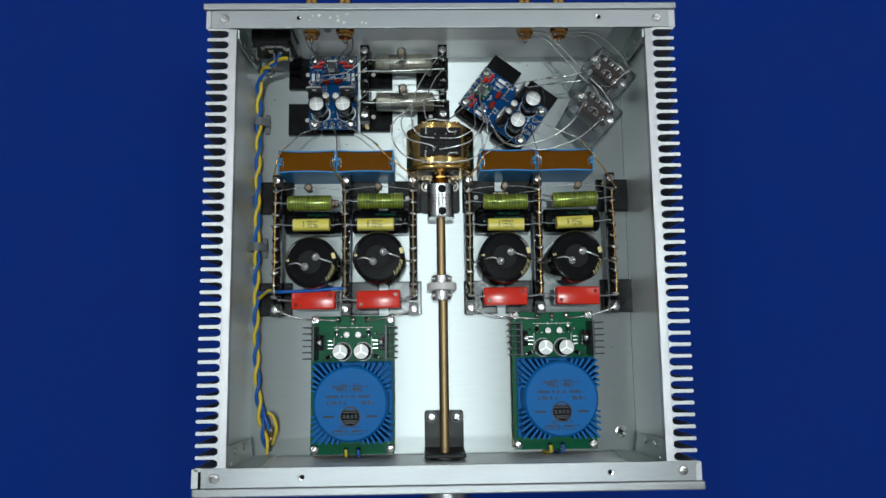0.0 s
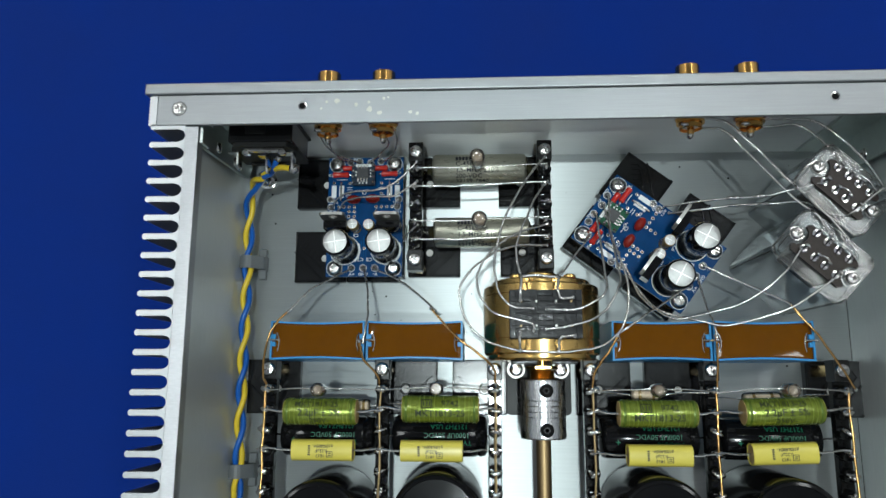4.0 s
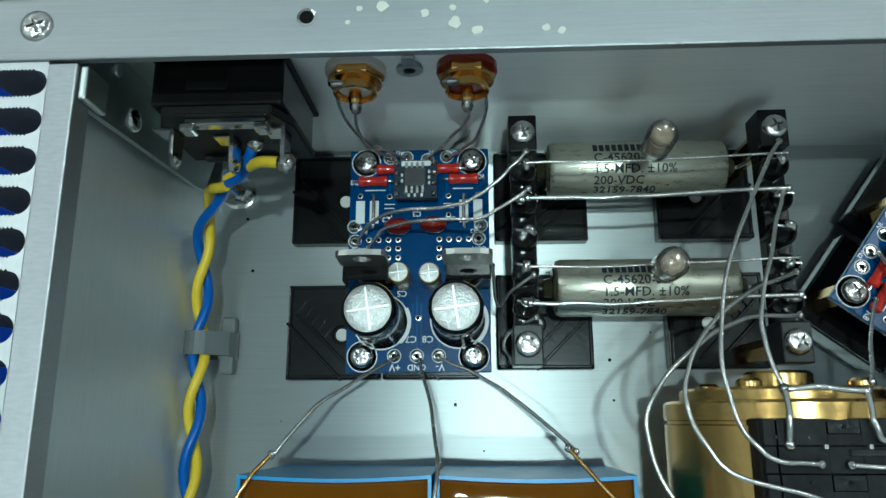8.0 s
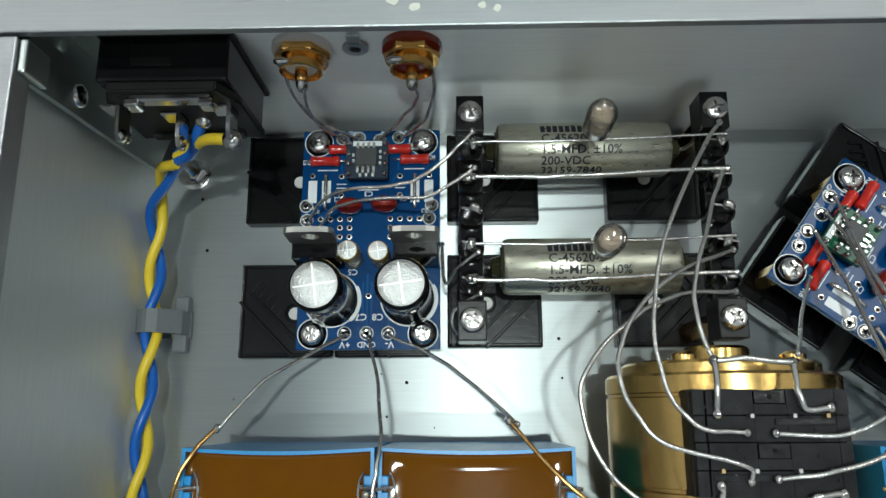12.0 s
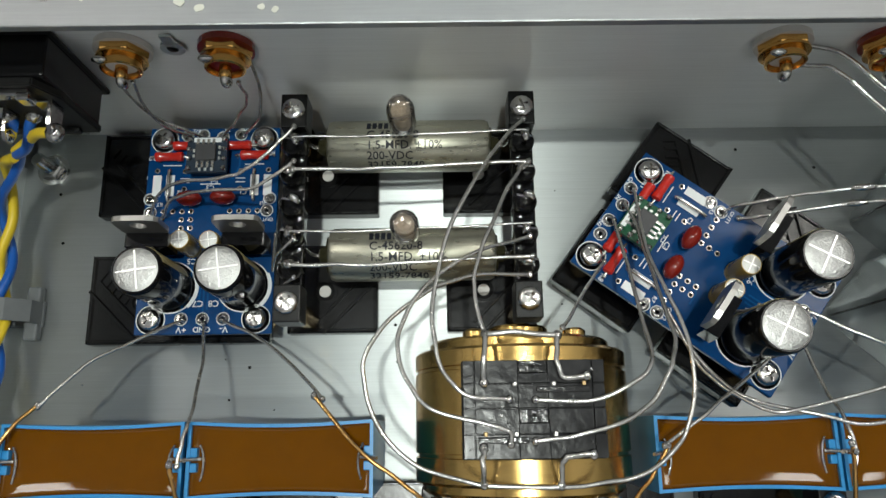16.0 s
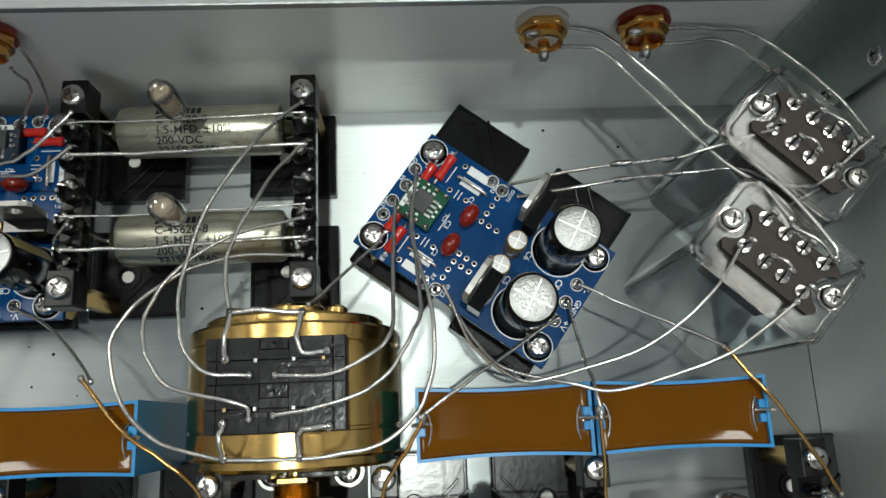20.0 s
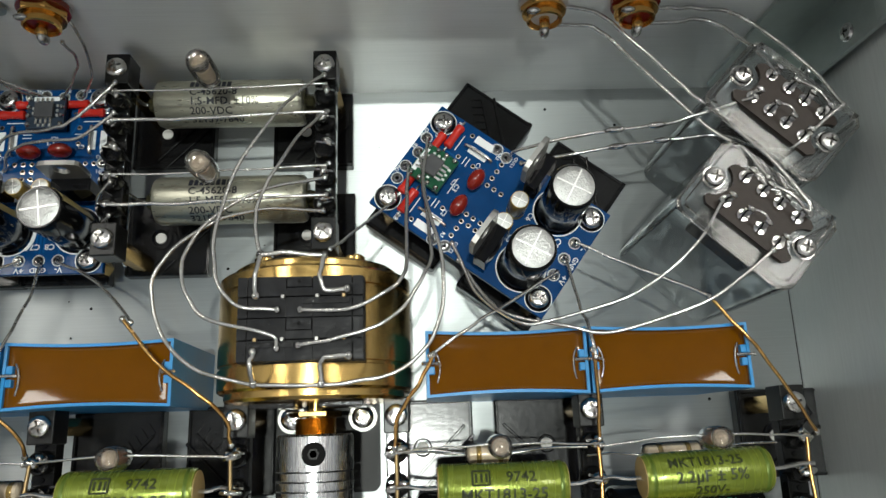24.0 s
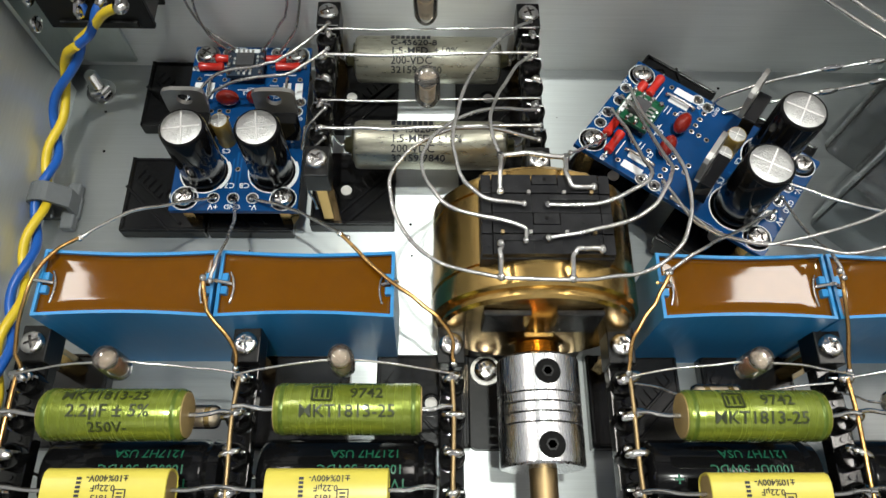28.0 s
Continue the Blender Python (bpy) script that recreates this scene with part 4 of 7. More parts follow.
# ---------- power supply boards ----------
def power_board(cx, cy, flipped):
    ZB = 0.0154
    e = thing("power_supply_board", (cx, cy, ZB), "green power supply board with blue encapsulated toroidal transformer", "circuit board", "power supply boards")
    T = 0.0016
    part("board", box(B(), -0.0275, 0.0275, -0.0450, 0.0450, 0, T, 0.0002), PCB_GREEN, e)
    for x in (-0.0247, 0.0247):
        for y in (-0.0418, 0.0425):
            part("pad_ring", turn(B(), [(0.0031, T), (0.0031, T + 0.00008)], pose(x, y, 0), 20), SOLDER, e)
            s = screw_part(e, (0, 0, 0), 0.0030, 0.0018, 30)
            s.matrix_basis = pose(x, y, T + 0.0001, 0, 0, x * 900)
            part("spacer", turn(B(), [(0.0027, -ZB), (0.0027, 0)], pose(x, y, 0), 6), BRASS, e)
    # transformer
    tx, ty, hw, H = 0.0008, -0.0110, 0.0258, 0.0235
    bm = B()
    turn(bm, [(0.0235, T), (0.0240, T + 0.004), (0.0240, H - 0.003), (0.0232, H - 0.0010), (0.0222, H - 0.0002), (0.0, H)], pose(tx, ty, 0), 64)
    tr = part("transformer", bm, TOROID, e, "blue round transformer housing with ribbed square corners", smooth=35)
    bm = B()
    box(bm, tx - hw, tx + hw, ty - hw, ty + hw, T, T + 0.0030, 0.0008)
    part("housing_base", bm, TOROID, tr)
    for q in range(4):
        for k in range(9):
            a = 45 + 90 * q + (k - 4) * 6.6
            ca, sa = math.cos(radians(a)), math.sin(radians(a))
            reach = (hw - 0.0006) / max(abs(ca), abs(sa))
            b = B()
            box(b, 0.0225, min(reach, 0.0345), -0.0007, 0.0007, T + 0.002, H - 0.0028, 0.0003)
            part("corner_rib", b, TOROID, tr, m=pose(tx, ty, 0, 0, 0, a))
    # print on the transformer, turned to the rear
    def word(s, x, y, size=0.0030):
        letters("print", s, size, DARK_PRINT, tr, pose(tx + x, ty + y, H + 0.00002, 0, 0, 180))
    word("15V      15V", 0.0, 0.0120, 0.0028)
    word("50VA + 50VA", 0.0, 0.0082, 0.0028)
    for yy, hh, runs in ((0.0046, 0.0009, ((-0.0150, -0.0070), (-0.0058, -0.0042), (-0.0030, -0.0008), (0.0004, 0.0030), (0.0052, 0.0128))), (0.0008, 0.0012, ((-0.0150, -0.0138), (-0.0122, -0.0084), (-0.0072, -0.0056), (-0.0038, -0.0024), (0.0070, 0.0104), (0.0112, 0.0132), (0.0142, 0.0150)))):
        for k, (xa, xb) in enumerate(runs):
            b = B()
            n = max(1, round((xb - xa) / 0.0012))
            for q in range(n):
                xq = xa + (xb - xa) * q / n
                box(b, tx + xq, tx + xq + (xb - xa) / n * 0.72, ty + yy - hh, ty + yy + hh * (1 if (q + k) % 3 else 0.6), H - 0.0001, H + 0.00006)
            part("print_bar", b, DARK_PRINT, tr)
    for sx in (-0.0065, 0.0065):
        for yy, s in ((0.0105, 1), (-0.0165, -1)):
            b = B()
            box(b, sx - 0.0045, sx + 0.0045, -0.00020, 0.00020, 0, 0.0001)
            for ex in (-0.0045, 0.0045):
                box(b, sx + ex - 0.0002, sx + ex + 0.0002, min(0, s * 0.0015), max(0, s * 0.0015), 0, 0.0001)
            part("print_bracket", b, DARK_PRINT, tr, m=pose(tx, ty + yy, H))
    word("115V    115V", 0.0, -0.0140, 0.0026)
    b = B()
    turn(b, [(0.0064, 0), (0.0064, 0.00010), (0.0055, 0.00010), (0.0055, 0.0)], pose(tx, ty - 0.0078, H - 0.00004), 40)
    for k in (-3, -2, 2, 3):
        a = k * 0.0013
        hh = math.sqrt(max(0, 0.0052 ** 2 - a * a))
        box(b, -hh, hh, a - 0.0005, a + 0.0005, 0, 0.0001, m=pose(tx, ty - 0.0078, H))
    for k in range(4):
        box(b, -0.0046 + k * 0.0025, -0.0030 + k * 0.0025, -0.0013, 0.0013, 0, 0.0001, m=pose(tx, ty - 0.0078, H))
    part("maker_roundel", b, DARK_PRINT, tr)
    for s, px in (("a", -0.0135), ("b", 0.0135)):
        part("print_bar", box(B(), tx + px - 0.0035, tx + px + 0.0035, ty - 0.0084, ty - 0.0072, H - 0.0001, H + 0.00005), DARK_PRINT, tr)
    # winding brackets of the print, above and below the middle
    for bx, by, up in ((-0.0066, 0.0112, 1), (0.0034, 0.0112, 1), (-0.0066, -0.0186, -1), (0.0034, -0.0186, -1)):
        b = B()
        box(b, tx + bx - 0.0040, tx + bx + 0.0040, ty + by - 0.00018, ty + by + 0.00018, H - 0.0001, H + 0.00006)
        for q in (-0.0040, 0.0040):
            box(b, tx + bx + q - 0.00018, tx + bx + q + 0.00018, ty + by - max(0, up) * 0.0018, ty + by + max(0, -up) * 0.0018, H - 0.0001, H + 0.00007)
        part("print_bracket", b, DARK_PRINT, tr)
        part("print_bar", box(B(), tx + bx - 0.0024, tx + bx + 0.0024, ty + by - 0.0019 * up - 0.0005, ty + by - 0.0019 * up + 0.0005, H - 0.0001, H + 0.00006), DARK_PRINT, tr)
    # rectifier diodes, small resistors and the output pads
    for x, y, rz in ((-0.0105, 0.0345, 90), (0.0105, 0.0345, 90), (-0.0155, 0.0180, 20), (0.0160, 0.0180, -20)):
        m = pose(x, y, T + 0.0016, 0, 0, rz) @ Matrix.Rotation(radians(90), 4, "Y")
        dd = part("diode", turn(B(), [(0.0008, -0.0022), (0.0012, -0.0020), (0.0012, 0.0020), (0.0008, 0.0022)], m, 14), BLACK, e, "small black diode", smooth=40)
        part("cathode_band", turn(B(), [(0.00122, 0.0010), (0.00124, 0.0011), (0.00124, 0.0016), (0.00122, 0.0017)], m, 14), PALE_METAL, dd)
        part("lead", tube(B(), [m @ Vector(p) for p in ((0.0012, 0, -0.0042), (0, 0, -0.0036), (0, 0, 0.0036), (0.0012, 0, 0.0042))], 0.00035, 6, 3), TIN, dd, smooth=60)
    for x in (-0.0028, 0.0, 0.0028):
        part("output_pad", turn(B(), [(0.0011, T), (0.0010, T + 0.0003), (0.0005, T + 0.0007), (0, T + 0.0008)], pose(x, 0.0400 - abs(x), 0), 12), TIN, e, smooth=50)
    for sx in (-1, 1):
        for k in range(3):
            part("regulator_leg", box(B(), sx * 0.0150 - 0.0017, sx * 0.0150 + 0.0017, 0.0232 + k * 0.0025, 0.0240 + k * 0.0025, T + 0.0006, T + 0.0010, 0.0001), TIN, e)
        part("silk_line", box(B(), sx * 0.0125 - 0.00015, sx * 0.0125 + 0.00015, 0.0210, 0.0310, T, T + 0.00006), SILK, e)
    # heat sinks at both edges with a transistor each
    for sx in (-1, 1):
        hs = part("board_heat_sink", box(B(), min(sx * 0.0225, sx * 0.0240), max(sx * 0.0225, sx * 0.0240), 0.0160, 0.0385, T, 0.0215, 0.0003), DARK_FIN, e, "dark finned heat sink")
        for k in range(6):
            y = 0.0172 + k * 0.0040
            b = B()
            box(b, min(sx * 0.0240, sx * 0.0300), max(sx * 0.0240, sx * 0.0300), y - 0.0004, y + 0.0004, T + 0.001, 0.0215, 0.0002)
            part("fin", b, DARK_FIN, hs)
        b = B()
        box(b, min(sx * 0.0180, sx * 0.0223), max(sx * 0.0180, sx * 0.0223), 0.0225, 0.0325, T + 0.003, 0.0120, 0.0003)
        box(b, min(sx * 0.0213, sx * 0.0224), max(sx * 0.0213, sx * 0.0224), 0.0225, 0.0325, 0.0120, 0.0185, 0.0002)
        part("regulator", b, BLACK, e, "black power transistor bolted to the heat sink")
        b = B()
        rod(b, (sx * 0.0185, 0.0275, 0.0155), (sx * 0.0213, 0.0275, 0.0155), 0.0024, 12, 0.0006)
        part("regulator_screw", b, STEEL, e, smooth=35)
    # electrolytics and small parts
    for x, y, r, h in ((-0.0068, 0.0215, 0.0054, 0.0150), (0.0068, 0.0215, 0.0054, 0.0150), (-0.0036, 0.0325, 0.0022, 0.0060), (0.0040, 0.0325, 0.0022, 0.0060)):
        c = part("electrolytic", turn(B(), [(r * 0.96, T), (r, T + 0.0006), (r, h - 0.0008), (r * 0.9, h)], pose(x, y, 0), 28), SLEEVE, e, smooth=35)
        b = B()
        turn(b, [(r * 0.9, h - 0.0001), (r * 0.88, h + 0.00015), (0, h + 0.0002)], pose(x, y, 0), 28)
        part("can_top", b, CAN_DULL, c, "scored bare aluminium top", smooth=35)
        b = B()
        for a in (90, 210, 330):
            box(b, 0, r * 0.8, -r * 0.035, r * 0.035, h, h + 0.00024, m=pose(x, y, 0, 0, 0, a))
        part("score", b, PALE_METAL, c)
    for x in (-0.0095, 0.0, 0.0095):
        part("solder_pad", turn(B(), [(0.0021, T), (0.0019, T + 0.0008), (0.0008, T + 0.0016)], pose(x, 0.0425, 0), 12), SOLDER, e, smooth=50)
    for x in (-0.0200, -0.0150, -0.0100, 0.0100, 0.0150, 0.0200):
        part("solder_pad", turn(B(), [(0.0011, T), (0.0010, T + 0.0005), (0.0004, T + 0.0009)], pose(x * 0.75, 0.0285 + abs(x) * 0.25, 0), 10), SOLDER, e, smooth=50)
    part("silk_line", box(B(), -0.0130, 0.0130, 0.0372, 0.0375, T, T + 0.00008), SILK, e)
    for sx in (-1, 1):
        part("silk_circle", turn(B(), [(0.0062, T), (0.0062, T + 0.00008), (0.0058, T + 0.00008), (0.0058, T)], pose(sx * 0.0068, 0.0215, 0), 32), SILK, e)
    for x in (-0.0040, 0.0040):
        part("supply_pad", turn(B(), [(0.0022, T), (0.0016, T + 0.0012), (0.0006, T + 0.0022)], pose(x, -0.0425, 0), 12), SOLDER, e, smooth=50)
    return e


power_board(-0.0596, -0.0819, False)
power_board(0.0740, -0.0807, True)
# supply pig-tails that run under the front bar
for x, y, mt, nm in ((-0.0636, -0.1245, WIRE_YELLOW, "yellow_supply_wire"), (-0.0556, -0.1245, WIRE_BLUE, "blue_supply_wire"), (0.0700, -0.1235, WIRE_YELLOW, "yellow_supply_wire"), (0.0780, -0.1235, WIRE_BLUE, "blue_supply_wire")):
    w = tagged(part(nm, tube(B(), [(x, y + 0.001, 0.0195), (x + 0.0002, y - 0.003, 0.019), (x - 0.0012, -0.1285, 0.008), (x - 0.002, -0.1292, 0.002)], 0.00105, 10), mt, smooth=60),
               mt.name.split("_")[0] + " insulated supply wire at the transformer board", "wire", "supply wires")


# ---------- blue amplifier boards ----------
def amp_board(adapter, adapter_label):
    e = thing("amplifier_board", (0, 0, 0), "small blue operational amplifier board with two black capacitors", "circuit board", "amplifier boards")
    T = 0.0016
    part("board", box(B(), -0.0165, 0.0165, -0.0265, 0.0265, 0, T, 0.0002), PCB_BLUE, e)
    for x, y in ((-0.0127, 0.0233), (0.0126, 0.0233), (-0.0127, -0.0229), (0.0126, -0.0229)):
        part("silk_circle", turn(B(), [(0.0035, T), (0.0035, T + 0.00007), (0.0033, T + 0.00007), (0.0033, T)], pose(x, y, 0), 28), SILK, e)
        s = screw_part(e, (0, 0, 0), 0.0027, 0.0018, 0)
        s.matrix_basis = pose(x, y, T, 0, 0, x * 2500)
    # plated holes along the edges, and the small array
    pad = None
    spots = [(-0.0070, 0.0244), (-0.0030, 0.0246), (0.0020, 0.0240), (0.0066, 0.0246), (-0.0054, -0.0228), (-0.0003, -0.0228), (0.0047, -0.0228), (-0.0150, 0.0040), (0.0140, 0.0043), (-0.0153, 0.0075), (0.0146, 0.0075)]
    for x, y in spots:
        b = B()
        turn(b, [(0.0012, T), (0.0011, T + 0.00012), (0.00055, T + 0.00012), (0.0005, T - 0.0004)], None, 16)
        if pad is None:
            pad = part("pad", b, SOLDER, e, m=pose(x, y, 0), smooth=40)
        else:
            b.free()
            again(pad, pose(x, y, 0))
        part("pad_ring", turn(B(), [(0.0016, T), (0.0016, T + 0.00006), (0.00142, T + 0.00006), (0.00142, T)], pose(x, y, 0), 20), SILK, e)
    ring = None
    rows = [(sx * x, 0.0042) for sx in (-1, 1) for x in (0.0048, 0.0071, 0.0094, 0.0117)] + [(-0.0048, 0.0021), (-0.0071, 0.0021), (-0.0048, -0.0001), (-0.0071, -0.0001), (0.0048, 0.0021), (0.0048, -0.0001)]
    for x, y in rows + [(sx * 0.0140, yy) for sx in (-1, 1) for yy in (0.0150, 0.0072)] + [(sx * 0.0070, yy) for sx in (-1, 1) for yy in (0.0148, 0.0101)] + [(0.0, -0.0142)]:
        if ring is None:
            ring = part("via_ring", turn(B(), [(0.00068, T), (0.00068, T + 0.00008), (0.00042, T + 0.00010), (0.00040, T)], None, 14), TIN, e, m=pose(x, y, 0))
            hole = part("via_hole", turn(B(), [(0.00040, T), (0.00040, T + 0.00004), (0, T + 0.00004)], None, 12), DARK_HOLE, e, m=pose(x, y, 0))
        else:
            again(ring, pose(x, y, 0))
            again(hole, pose(x, y, 0))
    for x0, x1, y in ((-0.0030, 0.0020, 0.0114), (-0.0128, -0.0080, 0.0164), (0.0080, 0.0128, 0.0166)):
        part("silk_line", box(B(), x0, x1, y - 0.00012, y + 0.00012, T, T + 0.00006), SILK, e)
    for sx in (-1, 1):
        part("silk_mark", box(B(), sx * 0.0070 - 0.0012, sx * 0.0070 + 0.0012, 0.0118, 0.0120, T, T + 0.00006), SILK, e)
        part("silk_mark", box(B(), sx * 0.0070 - 0.0012, sx * 0.0070 + 0.0012, 0.0128, 0.0130, T, T + 0.00006), SILK, e)
    # copper runs under the mask
    for run in (((-0.0054, -0.0210), (-0.0054, -0.0195), (-0.0036, -0.0175), (-0.0036, -0.0100)), ((-0.0003, -0.0210), (-0.0003, -0.0090)), ((0.0047, -0.0210), (0.0047, -0.0190), (0.0032, -0.0172), (0.0032, -0.0100)),
                ((-0.0013, -0.0205), (-0.0013, -0.0110)), ((0.0007, -0.0205), (0.0007, -0.0110)), ((-0.0150, 0.0060), (-0.0128, 0.0060), (-0.0105, 0.0042)), ((0.0140, 0.0060), (0.0120, 0.0058), (0.0100, 0.0042)),
                ((-0.0070, 0.0228), (-0.0070, 0.0160), (-0.0052, 0.0128)), ((0.0066, 0.0228), (0.0066, 0.0160), (0.0050, 0.0128)), ((-0.0030, 0.0230), (-0.0030, 0.0225)), ((-0.0090, -0.0010), (-0.0060, -0.0010), (-0.0040, 0.0010))):
        for (xa, ya), (xb, yb) in zip(run, run[1:]):
            n = math.hypot(xb - xa, yb - ya)
            part("copper_run", box(B(), -0.0001, n + 0.0001, -0.00022, 0.00022, T, T + 0.00003, m=pose(xa, ya, 0, 0, 0, math.degrees(math.atan2(yb - ya, xb - xa)))), PCB_RUN, e)
    # op-amp on an adapter
    a = part("adapter_board", box(B(), -0.0055, 0.0045, 0.0130, 0.0224, T + 0.0030, T + 0.0042, 0.0001), adapter, e, adapter_label)
    part("socket", box(B(), -0.0050, 0.0040, 0.0135, 0.0219, T, T + 0.0030, 0.0002), BLACK, e)
    part("chip", box(B(), -0.0030, 0.0020, 0.0158, 0.0200, T + 0.0042, T + 0.0056, 0.0002), CHIP_GREY, a, "dark grey chip")
    for k in range(4):
        for yy in (0.0150, 0.0207):
            part("chip_leg", box(B(), -0.0026 + k * 0.00127 - 0.0003, -0.0026 + k * 0.00127 + 0.0003, yy - 0.0009, yy + 0.0009, T + 0.0042, T + 0.0048), TIN, a)
        for xx in (-0.0048, 0.0038):
            part("pin", turn(B(), [(0.0007, T + 0.0042), (0.0006, T + 0.0050), (0.0002, T + 0.0053)], pose(xx, 0.0140 + k * 0.0025, 0), 8), SOLDER, a, smooth=50)
    for x, y in ((-0.0036, 0.0172), (-0.0036, 0.0186), (0.0027, 0.0166), (0.0027, 0.0180), (0.0027, 0.0194), (-0.0020, 0.0137), (-0.0006, 0.0137), (0.0010, 0.0137)):
        part("tiny_resistor", box(B(), x - 0.0003, x + 0.0003, y - 0.0004, y + 0.0004, T + 0.0042, T + 0.0047, 0.0001), PALE_METAL, a)
    part("white_label", box(B(), -0.0038, 0.0030, 0.0209, 0.0221, T + 0.0042, T + 0.0043), SILK, a)
    # red resistors
    for x, y in ((-0.0108, 0.0183), (0.0106, 0.0186), (-0.0065, 0.0212), (0.0062, 0.0212)):
        b = B()
        turn(b, [(0.0006, -0.0036), (0.0012, -0.0033), (0.0013, -0.0023), (0.0011, -0.0018), (0.0011, 0.0018), (0.0013, 0.0023), (0.0012, 0.0033), (0.0006, 0.0036)], pose(x, y, T + 0.0013) @ Matrix.Rotation(radians(90), 4, "Y"), 14)
        r_ = part("red_resistor", b, RED_LACQUER, e, "red lacquered resistor", smooth=50)
        part("lead", tube(B(), [(x - 0.0046, y, T), (x - 0.0046, y, T + 0.0012), (x, y, T + 0.0013), (x + 0.0046, y, T + 0.0012), (x + 0.0046, y, T)], 0.00028, 6, 4), TIN, r_, smooth=60)
    # red dipped capacitors
    for x, y in ((-0.0047, 0.0068), (0.0036, 0.0071)):
        b = B()
        bmesh.ops.create_uvsphere(b, u_segments=18, v_segments=12, radius=1, matrix=pose(x, y, T + 0.0026) @ Matrix.Diagonal((0.0032, 0.0020, 0.0027, 1)))
        part("dipped_capacitor", b, RED_GLOSS, e, "dark red dipped capacitor", smooth=60)
    # wire links and white fields
    for x in (-0.0106, 0.0106):
        part("wire_link", tube(B(), [(x, 0.0070, T), (x, 0.0072, T + 0.0012), (x, 0.0108, T + 0.0015), (x, 0.0146, T + 0.0012), (x, 0.0149, T)], 0.0004, 6, 5), TIN, e, smooth=60)
    for x in (-0.0139, -0.0106, 0.0106, 0.0139):
        part("silk_field", box(B(), x - 0.00105, x + 0.00105, 0.0083, 0.0138, T, T + 0.00007), SILK, e)
    # upright regulators with grey tabs
    for x in (-0.0106, 0.0116):
        b = B()
        prism(b, rrect(-0.0050, 0.0050, 0.0020, 0.0092, 0.0004, 2), -0.0022, 0.0010)
        reg = part("regulator", b, BLACK, e, "black upright voltage regulator", m=pose(x, -0.0072, T + 0.0025, 90 - 4))
        b = B()
        n = 24
        rings = []
        for z in (-0.0034, -0.0022):
            vi, vo = [], []
            for k in range(n):
                a = 2 * math.pi * (k + 0.5) / n
                vi.append(b.verts.new((0.0019 * math.cos(a), 0.0142 + 0.0019 * math.sin(a), z)))
                f = 0.0052 / max(abs(math.cos(a)), 1e-6)
                g = (0.0034 if a < math.pi else 0.0060) / max(abs(math.sin(a)), 1e-6)
                q = min(f, g)
                px, py = q * math.cos(a), q * math.sin(a)
                if py > 0.0024 and abs(px) > 0.0040:
                    px, py = math.copysign(0.0044, px), 0.0030
                vo.append(b.verts.new((px, 0.0142 + py, z)))
            rings.append((vi, vo))
        for k in range(n):
            q = (k + 1) % n
            (i0, o0), (i1, o1) = rings
            b.faces.new((i0[k], o0[k], o0[q], i0[q]))
            b.faces.new((i1[k], i1[q], o1[q], o1[k]))
            b.faces.new((i0[k], i0[q], i1[q], i1[k]))
            b.faces.new((o0[k], o1[k], o1[q], o0[q]))
        part("tab", b, GREY_TAB, reg, "grey metal tab with a hole")
        for lx in (-0.0025, 0.0, 0.0025):
            part("leg", box(B(), lx - 0.0004, lx + 0.0004, -0.0036, 0.0034, -0.0006, 0.0, 0), SOLDER, reg)
    # small and large electrolytics
    for x, y, r, h in ((-0.0037, -0.0054, 0.0024, 0.0112), (0.0031, -0.0056, 0.0024, 0.0112), (-0.0085, -0.0150, 0.0056, 0.0222), (0.0092, -0.0148, 0.0056, 0.0222)):
        b = B()
        turn(b, [(r * 0.96, T), (r, T + 0.0004), (r, T + 0.0016), (r * 0.95, T + 0.0020), (r, T + 0.0024), (r, h - 0.0009), (r * 0.97, h - 0.0003), (r * 0.92, h + 0.0001), (r * 0.87, h + 0.0001)], pose(x, y, 0), 36)
        c = part("electrolytic", b, SLEEVE if r > 0.003 else SLEEVE_GOLD, e, "black and gold electrolytic capacitor" if r > 0.003 else "small gold electrolytic capacitor", smooth=35)
        b = B()
        turn(b, [(r * 0.885, h), (r * 0.86, h + 0.0001), (r * 0.5, h + 0.0002), (0, h + 0.0003)], pose(x, y, 0), 36)
        part("can_top", b, CAN_TOP, c, "scored bare aluminium top", smooth=35)
        b = B()
        for an in (0, 90):
            box(b, -r * 0.78, r * 0.78, -r * 0.03, r * 0.03, h, h + 0.00034, m=pose(x, y, 0, 0, 0, an + 8))
        part("score", b, PALE_METAL, c)
        # gold stripe on the sleeve
        pts = arc(0, 0, r * 1.006, 20, 75, 8) + arc(0, 0, r * 0.99, 75, 20, 8)
        part("stripe", prism(B(), pts, T + 0.003 if r > 0.003 else T + 0.001, h - 0.0010, pose(x, y, 0)), GOLD_PRINT, c)
        if r > 0.003:
            part("silk_circle", turn(B(), [(r + 0.0009, T), (r + 0.0009, T + 0.00007), (r + 0.0006, T + 0.00007), (r + 0.0006, T)], pose(x, y, 0), 36), SILK, e)
            part("silk_crescent", prism(B(), arc(x, y, r + 0.0013, -48, 28, 12) + arc(x, y, r + 0.0004, 28, -48, 12), T, T + 0.00008), SILK, e)
